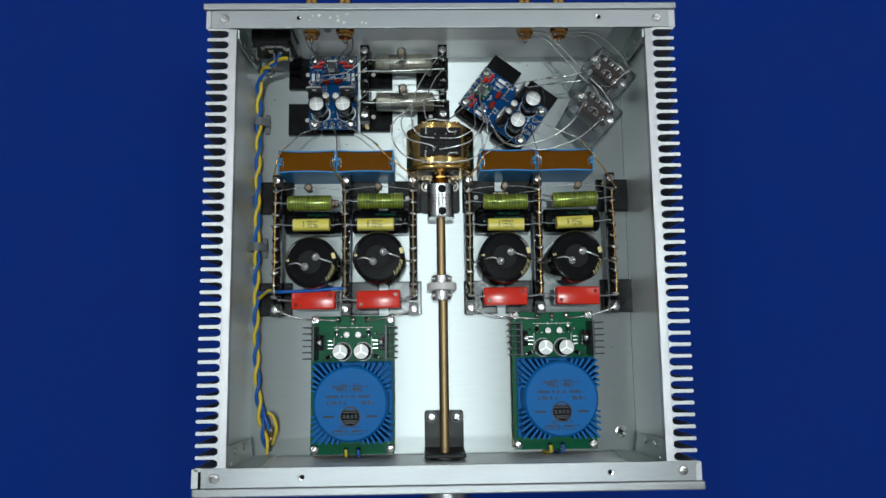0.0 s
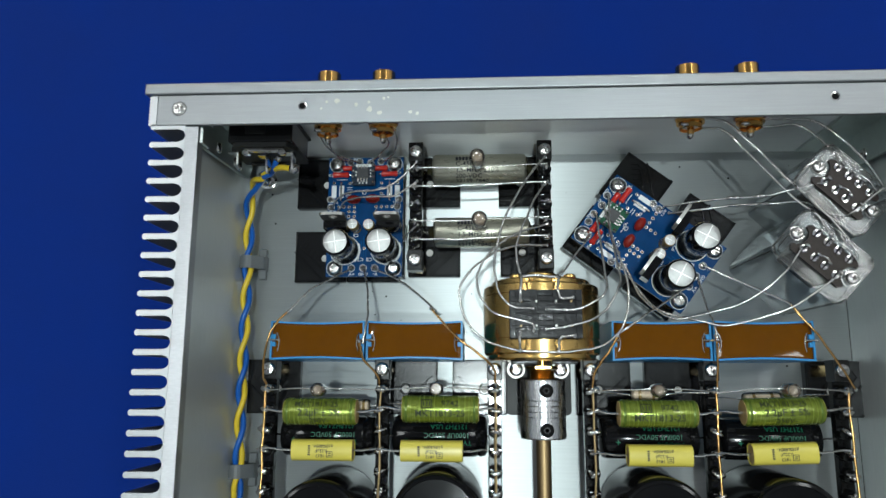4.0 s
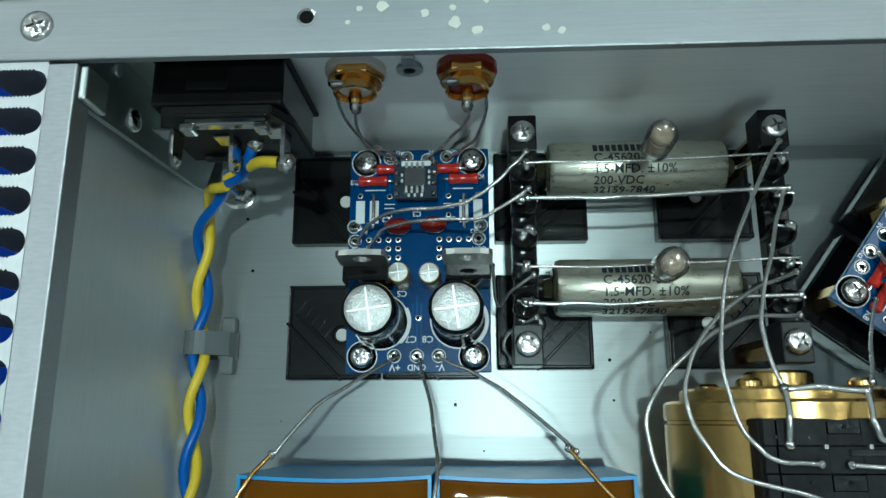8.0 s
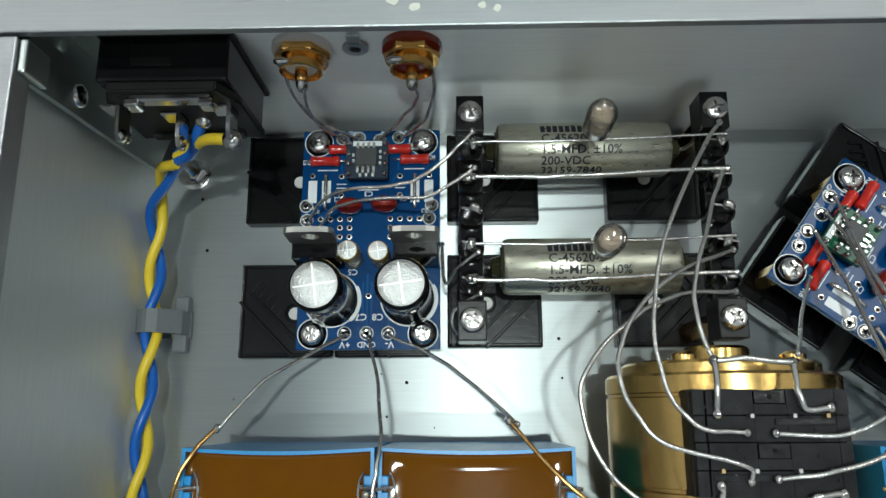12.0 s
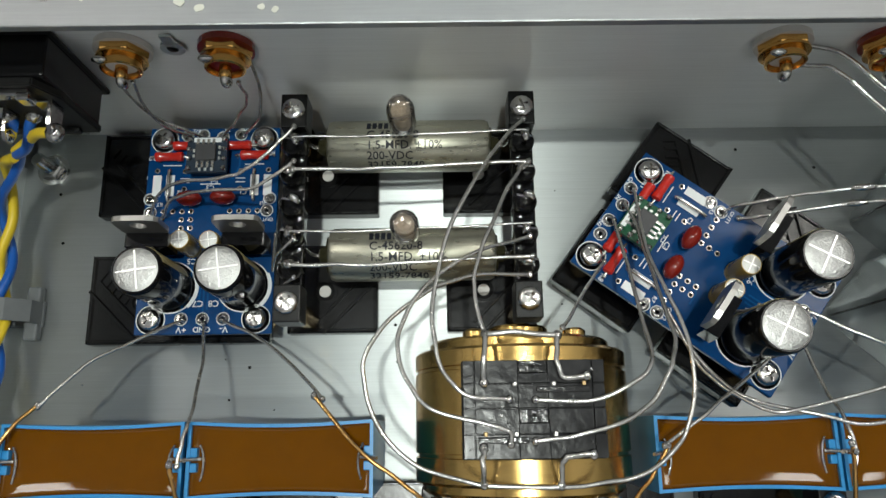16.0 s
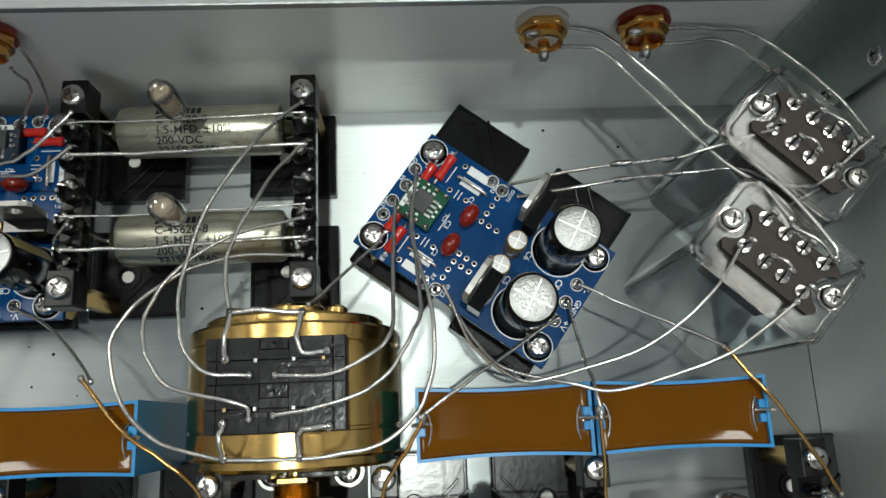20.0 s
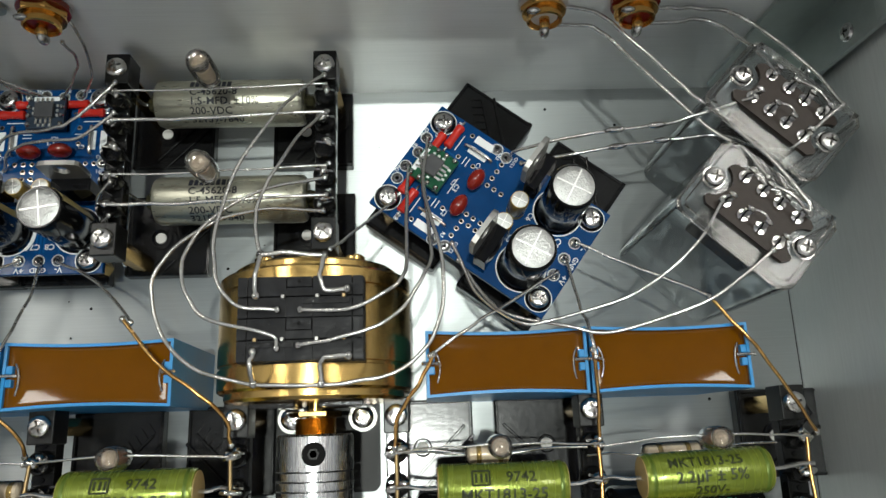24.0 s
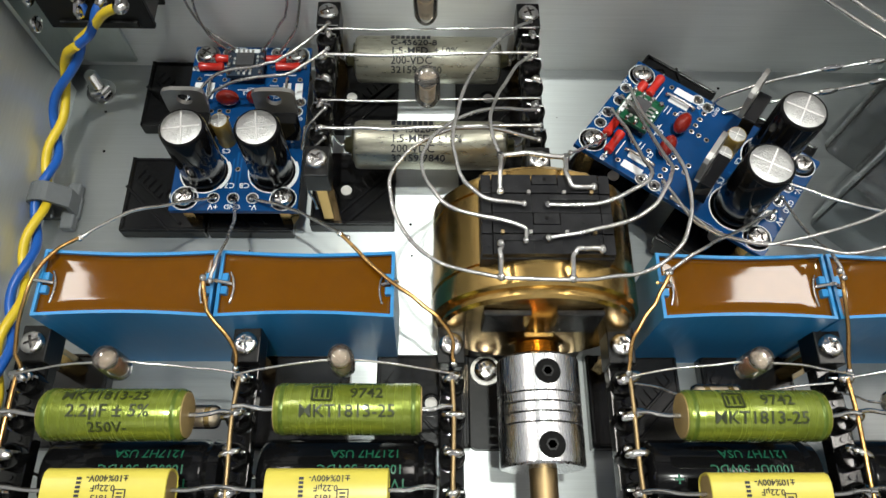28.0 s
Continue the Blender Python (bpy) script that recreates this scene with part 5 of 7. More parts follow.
    for s, x, y, z in (("C7", -0.0016, -0.0190, 0.0022), ("C8", 0.0022, -0.0190, 0.0022), ("C5", -0.0038, -0.0085, 0.0020), ("+V", -0.0052, -0.0253, 0.0022), ("GND", -0.0003, -0.0253, 0.0019), ("V-", 0.0050, -0.0253, 0.0022),
                       ("R8", -0.0155, 0.0185, 0.0018), ("R2", 0.0145, 0.0195, 0.0018), ("R1", 0.0090, 0.0225, 0.0018), ("IN", 0.0030, 0.0259, 0.0014), ("GND", 0.0075, 0.0259, 0.0014), ("N2", -0.0048, 0.0259, 0.0014), ("C3", -0.0005, 0.0105, 0.0018), ("R5", -0.0110, 0.0216, 0.0016), ("R3", 0.0128, 0.0062, 0.0014), ("R7", -0.0128, 0.0062, 0.0014), ("C1", 0.0078, 0.0092, 0.0016), ("C2", -0.0078, 0.0092, 0.0016), ("C6", 0.0040, -0.0095, 0.0020), ("IC1", 0.0004, 0.0118, 0.0014), ("OUT1", 0.0140, 0.0020, 0.0013), ("OUT2", -0.0140, 0.0020, 0.0013)):
        letters("silk_print", s, z, SILK, e, pose(x, y, T + 0.00002, 0, 0, 180), thick=0.00003)
    return e


amp_a = amp_board(ADAPTER_GREY, "dark grey chip adapter board")
amp_a.matrix_basis = pose(-0.0742, 0.1193, 0.0129)
amp_b = amp_board(ADAPTER_GREEN, "green chip adapter board")
amp_b.matrix_basis = pose(0.0440, 0.1048, 0.0235, 0, 0, 53.5)
AB = Matrix(pose(0.0440, 0.1048, 0, 0, 0, 53.5))
# spacers under both, and the slanted plates under the second
for x, y in ((-0.0127, 0.0233), (0.0126, 0.0233), (-0.0127, -0.0229), (0.0126, -0.0229)):
    collar_post(-0.0742 + x, 0.1193 + y, 0.0042, 0.0129)
    p = AB @ Vector((x, y, 0))
    collar_post(p.x, p.y, 0.0108, 0.0235)
for x, y in ((0.0213, 0.0170), (-0.0074, 0.0160), (0.0213, -0.0145), (-0.0074, -0.0145)):
    p = AB @ Vector((x, y, 0))
    copy_thing(plate_b, Matrix(pose(p.x, p.y, 0.0065, 0, 0, 53)))
    q = thing("plate_riser", (p.x, p.y, 0), "black plastic block under a mounting plate", "riser", "plate risers", rz=53)
    part("block", box(B(), -0.0105, 0.0105, -0.0105, 0.0105, 0, 0.0065, 0.0004), BLACK, q)

# ---------- volume control, couplings and shaft ----------
AX, AZ = 0.0, 0.0262
pot = thing("volume_potentiometer", (AX, 0.0720, 0), "large polished brass volume potentiometer with black terminal wafers", "potentiometer")


def ybody(profile, y0, seg=64, x=AX, z=AZ, o=(0, 0.0720)):
    """A solid turned round the shaft line; profile: (radius, distance behind y0)."""
    bm = B()
    turn(bm, profile, Matrix.Translation((x - o[0], y0 - o[1], z)) @ Matrix.Rotation(radians(-90), 4, "X"), seg)
    return bm


R = 0.0228
part("body", ybody([(R * 0.97, 0), (R, 0.0006), (R, 0.0052), (R * 0.975, 0.0054), (R * 0.975, 0.0060), (R, 0.0062), (R, 0.0222), (R * 0.975, 0.0224), (R * 0.975, 0.0230), (R, 0.0232), (R, 0.0262), (R * 0.97, 0.0268)], 0.0592), BRASS, pot, smooth=30)
part("rear_cap", ybody([(0.0195, 0), (0.0195, 0.0018), (0.0188, 0.0024)], 0.0860), BRASS, pot, smooth=30)
part("rear_boss", ybody([(0.0066, 0), (0.0066, 0.0030), (0.0060, 0.0036)], 0.0883, 32), BRASS, pot, smooth=30)
for a in (50, 130, 230, 310):
    part("cap_screw", ybody([(0.0024, 0), (0.0024, 0.0010), (0.0016, 0.0016)], 0.0884, 16, AX + 0.0160 * math.cos(radians(a)), AZ + 0.0160 * math.sin(radians(a))), BRASS, pot, smooth=35)
# terminal block on top
bm = B()
Y0 = 0.0720
box(bm, -0.0134, 0.0134, 0.0645 - Y0, 0.0827 - Y0, AZ + 0.016, 0.0490, 0.0003)
blk = part("terminal_block", bm, BLOCK, pot, "black moulded wafer block with recesses")
for k, (ya, yb) in enumerate(((0.0647, 0.0690), (0.0692, 0.0736), (0.0738, 0.0781), (0.0783, 0.0825))):
    b = B()
    z = 0.0511 + 0.0002 * (k % 2)
    for xa, xb in ((-0.0132, -0.0112), (-0.0110, -0.0030), (-0.0030, 0.0026), (0.0026, 0.0108), (0.0110, 0.0132)):
        if k % 2 and xa == -0.0030:
            box(b, xa, xb, ya - Y0, ya + 0.0018 - Y0, 0.0488, z, 0.0001)
            continue
        box(b, xa, xb, ya - Y0, yb - Y0, 0.0488, z - (0.0003 if abs(xa + xb) > 0.02 else 0), 0.0001)
    w = part("wafer", b, BLOCK, blk)
    if k % 2:
        part("inset_plate", box(B(), -0.0028, 0.0024, ya + 0.0019 - Y0, yb - 0.0001 - Y0, 0.0488, z + 0.0002, 0.0001), BLOCK_GLOSS, w, "glossy inset with a small hole")
    else:
        part("lead_channel", box(B(), (-0.0106, 0.0004)[k // 2], (-0.0012, 0.0104)[k // 2], yb - 0.0016 - Y0, yb - 0.0004 - Y0, z - 0.0001, z + 0.0004, 0.0002), BLOCK_GLOSS, w)
for x, y in ((-0.0092, 0.0783), (-0.0036, 0.0783), (0.0036, 0.0783), (0.0092, 0.0783), (-0.0092, 0.0693), (-0.0036, 0.0693), (0.0036, 0.0693), (0.0092, 0.0693)):
    part("contact", box(B(), x - 0.00035, x + 0.00035, y - 0.0006 - Y0, y + 0.0002 - Y0, 0.0500, 0.0521, 0.0001), RODBRASS if abs(x) > 0.005 else GREY_TAB, blk)
for y in (0.0716, 0.0805):
    part("wafer_hole", turn(B(), [(0.0005, 0.0510), (0.0004, 0.0516)], pose(-0.0002, y + 0.0008 - Y0, 0), 10), DARK_HOLE, blk)
rnd = random.Random(5)
for i in range(14):
    b = B()
    turn(b, [(0.0003, 0.0515), (0.00026, 0.05156)], pose(rnd.choice((-1, 1)) * rnd.uniform(0.005, 0.012), rnd.choice((0.0669, 0.0714, 0.0759, 0.0803)) - Y0 + rnd.uniform(-0.001, 0.001), 0), 8)
    part("moulding_mark", b, BLOCK_GLOSS, blk)
# stepped front ring and the dark board edges with their rows of pins
part("front_ring", ybody([(0.0150, 0), (0.0205, 0.0003), (0.0212, 0.0010), (0.0212, 0.0026)], 0.0568), BRASS, pot, smooth=30)
for xa, xb in ((-0.0124, -0.0026), (0.0026, 0.0124)):
    fb = part("front_board", box(B(), xa, xb, 0.0556 - Y0, 0.0568 - Y0, 0.0295, 0.0408, 0.0003), BLOCK_GLOSS, pot, "dark board edge at the front of the potentiometer")
    pin = None
    for k in range(9):
        at = pose(xa + 0.0005 + k * 0.0011, 0, 0)
        if pin is None:
            pin = part("board_pin", box(B(), -0.00022, 0.00022, 0.0558 - Y0, 0.0563 - Y0, 0.0406, 0.0410, 0.0001), BLOCK_GLOSS, fb, m=at)
        else:
            again(pin, at, fb)
# bushing and shaft stub
part("shaft_stub", ybody([(0.0021, 0), (0.0021, 0.0070)], 0.0525, 24), BRASS, pot, smooth=30)
prof = []
for k in range(8):
    prof += [(0.0045, k * 0.00060), (0.0051, k * 0.00060 + 0.00030)]
part("threaded_bushing", ybody(prof[:14], 0.0496, 32), BRASS, pot)
part("bushing_nut", ybody([(0.0056, 0), (0.0062, 0.0002), (0.0062, 0.0011), (0.0056, 0.0013)], 0.0538, 6), BRASS, pot)


def foot_bracket(yfoot0, yfoot1, ywall0, ywall1, height, xw, label, ys, lugs, ring):
    e = thing("shaft_bracket", (0, (yfoot0 + yfoot1) / 2, 0), label, "bracket", "shaft brackets")
    oy = (yfoot0 + yfoot1) / 2
    b = B()
    prism(b, rrect(-xw, xw, yfoot0 - oy, yfoot1 - oy, 0.0020, 4), 0, 0.0030)
    part("foot_plate", b, INLET_BLACK, e)
    b = B()
    box(b, -xw, xw, ywall0 - oy, ywall1 - oy, 0.0030, height, 0.0006)
    part("upright", b, INLET_BLACK, e)
    for sx in (-1, 1):
        b = B()
        turn(b, [(0.0039, 0.0030), (0.0038, 0.0036)], pose(sx * lugs, ys - oy, 0), 24)
        part("washer", b, ring, e, smooth=35)
        s = screw_part(e, (0, 0, 0), 0.0030, 0.0020)
        s.matrix_basis = pose(sx * lugs, ys - oy, 0.0036, 0, 0, 30)
    return e


foot_bracket(0.0350, 0.0590, 0.0576, 0.0590, 0.0290, 0.0138, "black bracket holding the potentiometer, two nuts on its foot", 0.0541, 0.0094, GREY_TAB)
fb = foot_bracket(-0.1300, -0.1008, -0.1275, -0.1250, 0.0365, 0.0132, "black bracket with a bearing near the front wall", -0.1052, 0.0086, DARK_FIN)
fb.location.x = 0.0008

cpl = thing("flexible_coupling", (AX, 0.0386, 0), "turned aluminium helical shaft coupling with two grub screws", "coupling")
o = (0, 0.0386)
rc = 0.0089
prof = [(rc * 0.95, 0), (rc, 0.0005), (rc, 0.0078)]
for k in range(4):
    y = 0.0080 + k * 0.0021
    prof += [(rc, y), (rc * 0.62, y + 0.00003), (rc * 0.62, y + 0.00037), (rc, y + 0.00040)]
prof += [(rc, 0.0222), (rc * 0.95, 0.0227)]
part("barrel", ybody(prof, 0.0272, 56, o=o), COUPLER, cpl, smooth=30)
for y in (0.0308, 0.0456):
    b = B()
    turn(b, [(0.0027, 0), (0.0026, 0.0004), (0.0024, 0.0004)], pose(0.0008, y - 0.0386, AZ + rc - 0.0003), 24)
    part("grub_screw", b, DARK_HOLE, cpl, "dark recessed grub screw", smooth=35)
    b = B()
    turn(b, [(0.0013, 0), (0.0013, 0.0002), (0.0009, 0.0002), (0.0009, 0)], pose(0.0008, y - 0.0386, AZ + rc + 0.0001), 6)
    part("grub_socket", b, INLET_BLACK, cpl)

rodt = thing("drive_shaft", (AX, -0.05, 0), "long dull brass drive shaft in two lengths", "shaft")
part("rear_length", ybody([(0.0029, 0), (0.0029, 0.0430)], -0.0150, 24, o=(0, -0.05)), RODBRASS, rodt, smooth=30)
part("front_length", ybody([(0.0024, 0), (0.0030, 0.0008), (0.0030, 0.1130)], -0.1370, 24, o=(0, -0.05), x=AX + 0.0008), RODBRASS, rodt, smooth=30)
b = ybody([(0.0050, 0), (0.0052, 0.0003), (0.0052, 0.0020), (0.0048, 0.0024)], -0.1292, 24, o=(0, -0.05), x=AX + 0.0008)
part("bearing_nut", b, STEEL, rodt, "knurled bearing nut")

jt = thing("disc_coupling", (AX, -0.0187, 0), "disc coupling with a white nylon disc between two clamp hubs", "coupling")
o = (0, -0.0187)
part("nylon_disc", ybody([(0.0094, 0), (0.0098, 0.0004), (0.0098, 0.0044), (0.0094, 0.0048)], -0.0211, 40, o=o), WHITE_NYLON, jt, "white nylon disc", smooth=35)
for y0, y1, sx in ((-0.0162, -0.0112, 1), (-0.0276, -0.0212, -1)):
    part("hub", ybody([(0.0056, 0), (0.0060, 0.0004), (0.0060, y1 - y0 - 0.0004), (0.0056, y1 - y0)], y0, 32, o=o), COUPLER, jt, smooth=35)
    for s in (-1, 1):
        b = B()
        rod(b, (s * 0.0042, (y0 + y1) / 2 + 0.0187, AZ + 0.0035), (s * 0.0068, (y0 + y1) / 2 + 0.0187, AZ + 0.0035), 0.0017, 14, 0.0004)
        part("clamp_screw", b, STEEL, jt, smooth=35)

# ---------- amber resin boxes ----------
def resin_box(x0, x1, y0, y1, H, notch_right):
    e = thing("resin_capacitor", ((x0 + x1) / 2, (y0 + y1) / 2, 0), "light blue box capacitor potted with amber resin, open side up", "capacitor", "resin box capacitors")
    w, d = (x1 - x0) / 2, (y1 - y0) / 2
    t = 0.0007
    n = 14
    def side(off, bow):
        top = [(-w + off + 2 * (w - off) * i / n, d - off - bow * math.sin(math.pi * i / n)) for i in range(n + 1)]
        bot = [(w - off - 2 * (w - off) * i / n, -d + off + bow * math.sin(math.pi * i / n)) for i in range(n + 1)]
        return bot[::-1][::-1] + top
    bow = 0.0007
    outer, inner = side(0, bow), side(t, bow)
    b = B()
    vo0 = [b.verts.new((x * 0.985, y * 0.97, 0)) for x, y in side(0, 0)]
    vo1 = [b.verts.new((x, y, H)) for x, y in outer]
    vi1 = [b.verts.new((x, y, H)) for x, y in inner]
    vi0 = [b.verts.new((x, y, H - 0.0035)) for x, y in inner]
    N = len(outer)
    for i in range(N):
        j = (i + 1) % N
        b.faces.new((vo0[i], vo0[j], vo1[j], vo1[i]))
        b.faces.new((vo1[i], vo1[j], vi1[j], vi1[i]))
        b.faces.new((vi1[i], vi1[j], vi0[j], vi0[i]))
    b.faces.new(vo0[::-1])
    part("case", b, BLUE_BOX, e, "light blue plastic case")
    b = B()
    # resin with a meniscus rising at the walls
    rings = []
    for k, (f, z) in enumerate(((1.0, H - 0.0008), (0.985, H - 0.0012), (0.95, H - 0.0015), (0.85, H - 0.0017), (0.4, H - 0.00175))):
        rings.append([b.verts.new((x * (1 - (1 - f) * (d / w)), y * f, z)) for x, y in inner])
    for a, c in zip(rings, rings[1:]):
        for i in range(N):
            j = (i + 1) % N
            b.faces.new((a[i], a[j], c[j], c[i]))
    b.faces.new(rings[-1])
    part("resin", b, RESIN, e, "glossy amber potting resin", smooth=60)
    # tabs at the ends with the bent leads
    for s in (-1, 1):
        b = B()
        for yy in (-0.0030, 0.0030):
            box(b, s * (w - 0.0012) - 0.0008, s * (w - 0.0012) + 0.0008, yy * 0.5 - 0.0009, yy * 0.5 + 0.0009, H - 0.004, H - 0.0003, 0.0002)
        part("end_tab", b, BLUE_BOX, e)
        part("bent_lead", tube(B(), [(s * (w - 0.0022), 0.0030, H - 0.0014), (s * (w - 0.0030), 0.0012, H - 0.0012), (s * (w - 0.0032), -0.0016, H - 0.0012), (s * (w - 0.0026), -0.0042, H - 0.0016)], 0.00026, 6), TIN, e, smooth=60)
        part("lead", tube(B(), [(s * (w - 0.0026), 0.0002, H - 0.0012), (s * (w - 0.0010), 0.0002, H - 0.0001), (s * (w + 0.0008), 0.0, H + 0.0012)], 0.00045, 6), TIN, e, smooth=60)
    return e


for x0, x1 in ((-0.1072, -0.0698), (-0.0690, -0.0312), (0.0263, 0.0638), (0.0644, 0.1020)):
    resin_box(x0, x1, 0.0570, 0.0723, 0.0352, True)

# ---------- silver capacitors beside the first amplifier board ----------
for y, z, x0, x1 in ((0.1385, 0.0186, -0.0444, -0.0046), (0.1111, 0.0176, -0.0436, -0.0038)):
    e = thing("silver_capacitor", ((x0 + x1) / 2, y, z), "aged silver-grey tubular capacitor with printed rating, above mounting plates", "capacitor", "silver capacitors")
    L = x1 - x0
    r = 0.0064
    b = B()
    turn(b, [(r * 0.74, 0), (r * 0.93, 0.0004), (r, 0.0014), (r, L - 0.0014), (r * 0.93, L - 0.0004), (r * 0.74, L)], along((-L / 2, 0, 0), (L / 2, 0, 0)), 40)
    part("can", b, WAX, e, smooth=35)
    for s in (-1, 1):
        b = B()
        turn(b, [(r * 0.72, -0.0002), (r * 0.70, 0.0004), (0.0024, 0.0006), (0.0020, 0.0022), (0.0010, 0.0028)], along((s * L / 2, 0, 0), (s * (L / 2 + 0.01), 0, 0)), 24)
        part("end_seal", b, OLIVE_GLASS, e, "dark olive glass end seal", smooth=40)
        part("lead", tube(B(), [(s * (L / 2 + 0.002), 0, 0), (s * (L / 2 + 0.0040), 0.0, 0.001), (s * (L / 2 + 0.0062), 0.001, 0.008), (s * (L / 2 + 0.0064), 0.0015, 0.0135)], 0.0004, 6), TIN, e, smooth=60)
    for q in range(8):
        part("maker_mark", box(B(), -0.0100 + q * 0.0014, -0.0090 + q * 0.0014, -0.0010, 0.0010, r, r + 0.00014), DARK_PRINT, e, m=pose(0, 0, 0, -29))
    for k, s in enumerate(("C-45620-8", "1.5-MFD. \u00b110%", "200-VDC", "32159-7840")):
        letters("print", s, 0.0029, DARK_PRINT, e, pose(-0.0100, 0, 0, -5 + k * 23), bend=r + 0.00012, align="LEFT")
# clear capsules standing on the thin wires above them
capsule((-0.0248, 0.1352, 0.0372), (-0.0252, 0.1352, 0.0510), 0.0118, 0.0030)
capsule((-0.0242, 0.1110, 0.0362), (-0.0245, 0.1106, 0.0510), 0.0112, 0.0030)


def wire(name, material, r, pts, label="", group=""):
    base = "thin bare tinned connecting wire" if material is TIN else "bent copper coloured connecting wire"
    o = Vector(pts[0])
    if material in (TIN, COPPER) and len(pts) > 2:
        # bent by hand: short straights with slight kinks
        rk = random.Random(int(abs(o.x * 9e5 + o.y * 7e5)) + len(pts))
        sm = spline(pts, 3)
        pts = [sm[0]] + [p + Vector((rk.uniform(-1, 1), rk.uniform(-1, 1), rk.uniform(-0.6, 0.6))) * 0.00018 for p in sm[1:-1]] + [sm[-1]]
        r *= 0.90
    ob = part(name, tube(B(), [Vector(p) - o for p in pts], r, 8, 3 if len(pts) > 6 else 7), material, smooth=60)
    ob.location = o
    tagged(ob, label or base, "wire", group or name.replace("_", " ") + "s")
    for p in (pts[0], pts[-1]) if material in (TIN, COPPER) else ((pts[-1],) if "branch" in name or "tail" in name else (pts[0],)):
        b = B()
        bmesh.ops.create_icosphere(b, subdivisions=2, radius=1, matrix=Matrix.Translation(Vector(p) - o) @ Matrix.Diagonal((r * 1.7, r * 1.9, r * 1.4, 1)))
        part("solder_joint", b, SOLDER, ob, smooth=60)
    return ob


def splice(ob, p0, p1):
    """Two soldered lap joints on a wire, a little apart."""
    for k, p in enumerate((p0, p1)):
        d = (Vector(p1) - Vector(p0)).normalized()
        b = B()
        bmesh.ops.create_icosphere(b, subdivisions=2, radius=1, matrix=along(Vector(p) - ob.location, Vector(p) - ob.location + d) @ Matrix.Diagonal((0.0008, 0.0010, 0.0030 - 0.0006 * k, 1)))
        part("lap_joint", b, SOLDER, ob, smooth=60)


# thin wires from strip to strip
for y, z, r in ((0.1345, 0.0352, 0.0003), (0.1272, 0.0342, 0.0005), (0.1125, 0.0352, 0.0003), (0.1052, 0.0342, 0.0005)):
    wire("strip_wire", TIN, r, [(-0.0500, y, z), (-0.0350, y - 0.0002, z + 0.0001), (-0.0200, y + 0.0002, z + 0.0003), (0.0030, y + 0.0012, z)])
for i, (xa, xb) in enumerate(GAPS):
    y = (0.0462, 0.0466, 0.0464, 0.0468)[i]
    wire("strip_wire", TIN, 0.00028, [(xa, 0.0452, 0.0325), (xa + 0.012, y - 0.0003, 0.0368), ((xa + xb) / 2, y, 0.0387), (xb - 0.012, y - 0.0002, 0.0370), (xb, 0.0456, 0.0325)])

# bus wires along the long strips with a solder joint at each terminal
for i, x in enumerate(STRIPS):
    pitch = (0.0950 - 0.0170) / 10
    ys = [0.0104 - 0.0475 + 0.0085 + (k + 0.5) * pitch for k in range(10)]
    e = thing("bus_wire", (x, ys[0], 0.0300), "stiff brass coloured bus wire soldered along a terminal strip", "wire", "bus wires")
    rnd = random.Random(i)
    pts = [(rnd.uniform(-0.0003, 0.0003), y - ys[0], rnd.uniform(-0.0002, 0.0004)) for y in ys]
    part("wire", tube(B(), pts, 0.0005, 8, 4), COPPER if i in (0, 4, 5) else RODBRASS, e, smooth=60)
    for px, py, pz in pts:
        b = B()
        bmesh.ops.create_icosphere(b, subdivisions=2, radius=1, matrix=Matrix.Translation((px, py, pz - 0.0006)) @ pose(0, 0, 0, 0, 0, rnd.uniform(-25, 25)) @ Matrix.Diagonal((rnd.uniform(0.0015, 0.0030), rnd.uniform(0.0007, 0.0015), rnd.uniform(0.0008, 0.0014), 1)))
        part("solder_joint", b, SOLDER, e, smooth=60)

# wires from the strip ends to the power boards
for sgn, x0, xs in ((-1, -0.0596, (-0.1098, -0.0187)), (1, 0.0740, (0.0190, 0.1150))):
    for x in xs:
        s = 1 if x < x0 else -1
        wire("rail_wire", TIN, 0.0005, [(x, -0.0300, 0.0290), (x + s * 0.004, -0.0345, 0.0285), (x + s * 0.018, -0.0385, 0.0260), (x0 - s * 0.012, -0.0400, 0.0215), (x0 - s * 0.0090, -0.0395, 0.0185)])

# ---------- mains inlet ----------
e = thing("mains_inlet", (-0.1092, 0.1430, 0.0), "black mains inlet with fuse clip and metal lugs", "mains inlet")
oy = 0.1430
yz = Matrix(((1, 0, 0, 0), (0, 0, 1, 0), (0, 1, 0, 0), (0, 0, 0, 1)))
b = B()
box(b, -0.0126, 0.0126, 0.1400 - oy, 0.1503 - oy, 0.0295, 0.0548, 0.0006)
part("body", b, INLET_GLOSS, e)
b = B()
prism(b, [(-0.0134, 0.0300), (0.0134, 0.0300), (0.0134, 0.0478), (0.0104, 0.0545), (-0.0104, 0.0545), (-0.0134, 0.0478)], 0.1382 - oy, 0.1400 - oy, yz)
bmesh.ops.bevel(b, geom=b.edges[:], offset=0.0003, segments=2, affect="EDGES")
part("lug_plate", b, INLET_BLACK, e)
part("rib", box(B(), -0.0100, 0.0100, 0.1372 - oy, 0.1382 - oy, 0.0315, 0.0335, 0.0003), INLET_BLACK, e)
part("moulded_pad", box(B(), -0.0060, 0.0020, 0.1430 - oy, 0.1475 - oy, 0.0546, 0.0551, 0.0002), INLET_BLACK, e)
part("flange", box(B(), -0.0132, 0.0132, 0.1492 - oy, 0.1504 - oy, 0.0270, 0.0580, 0.0004), INLET_BLACK, e)
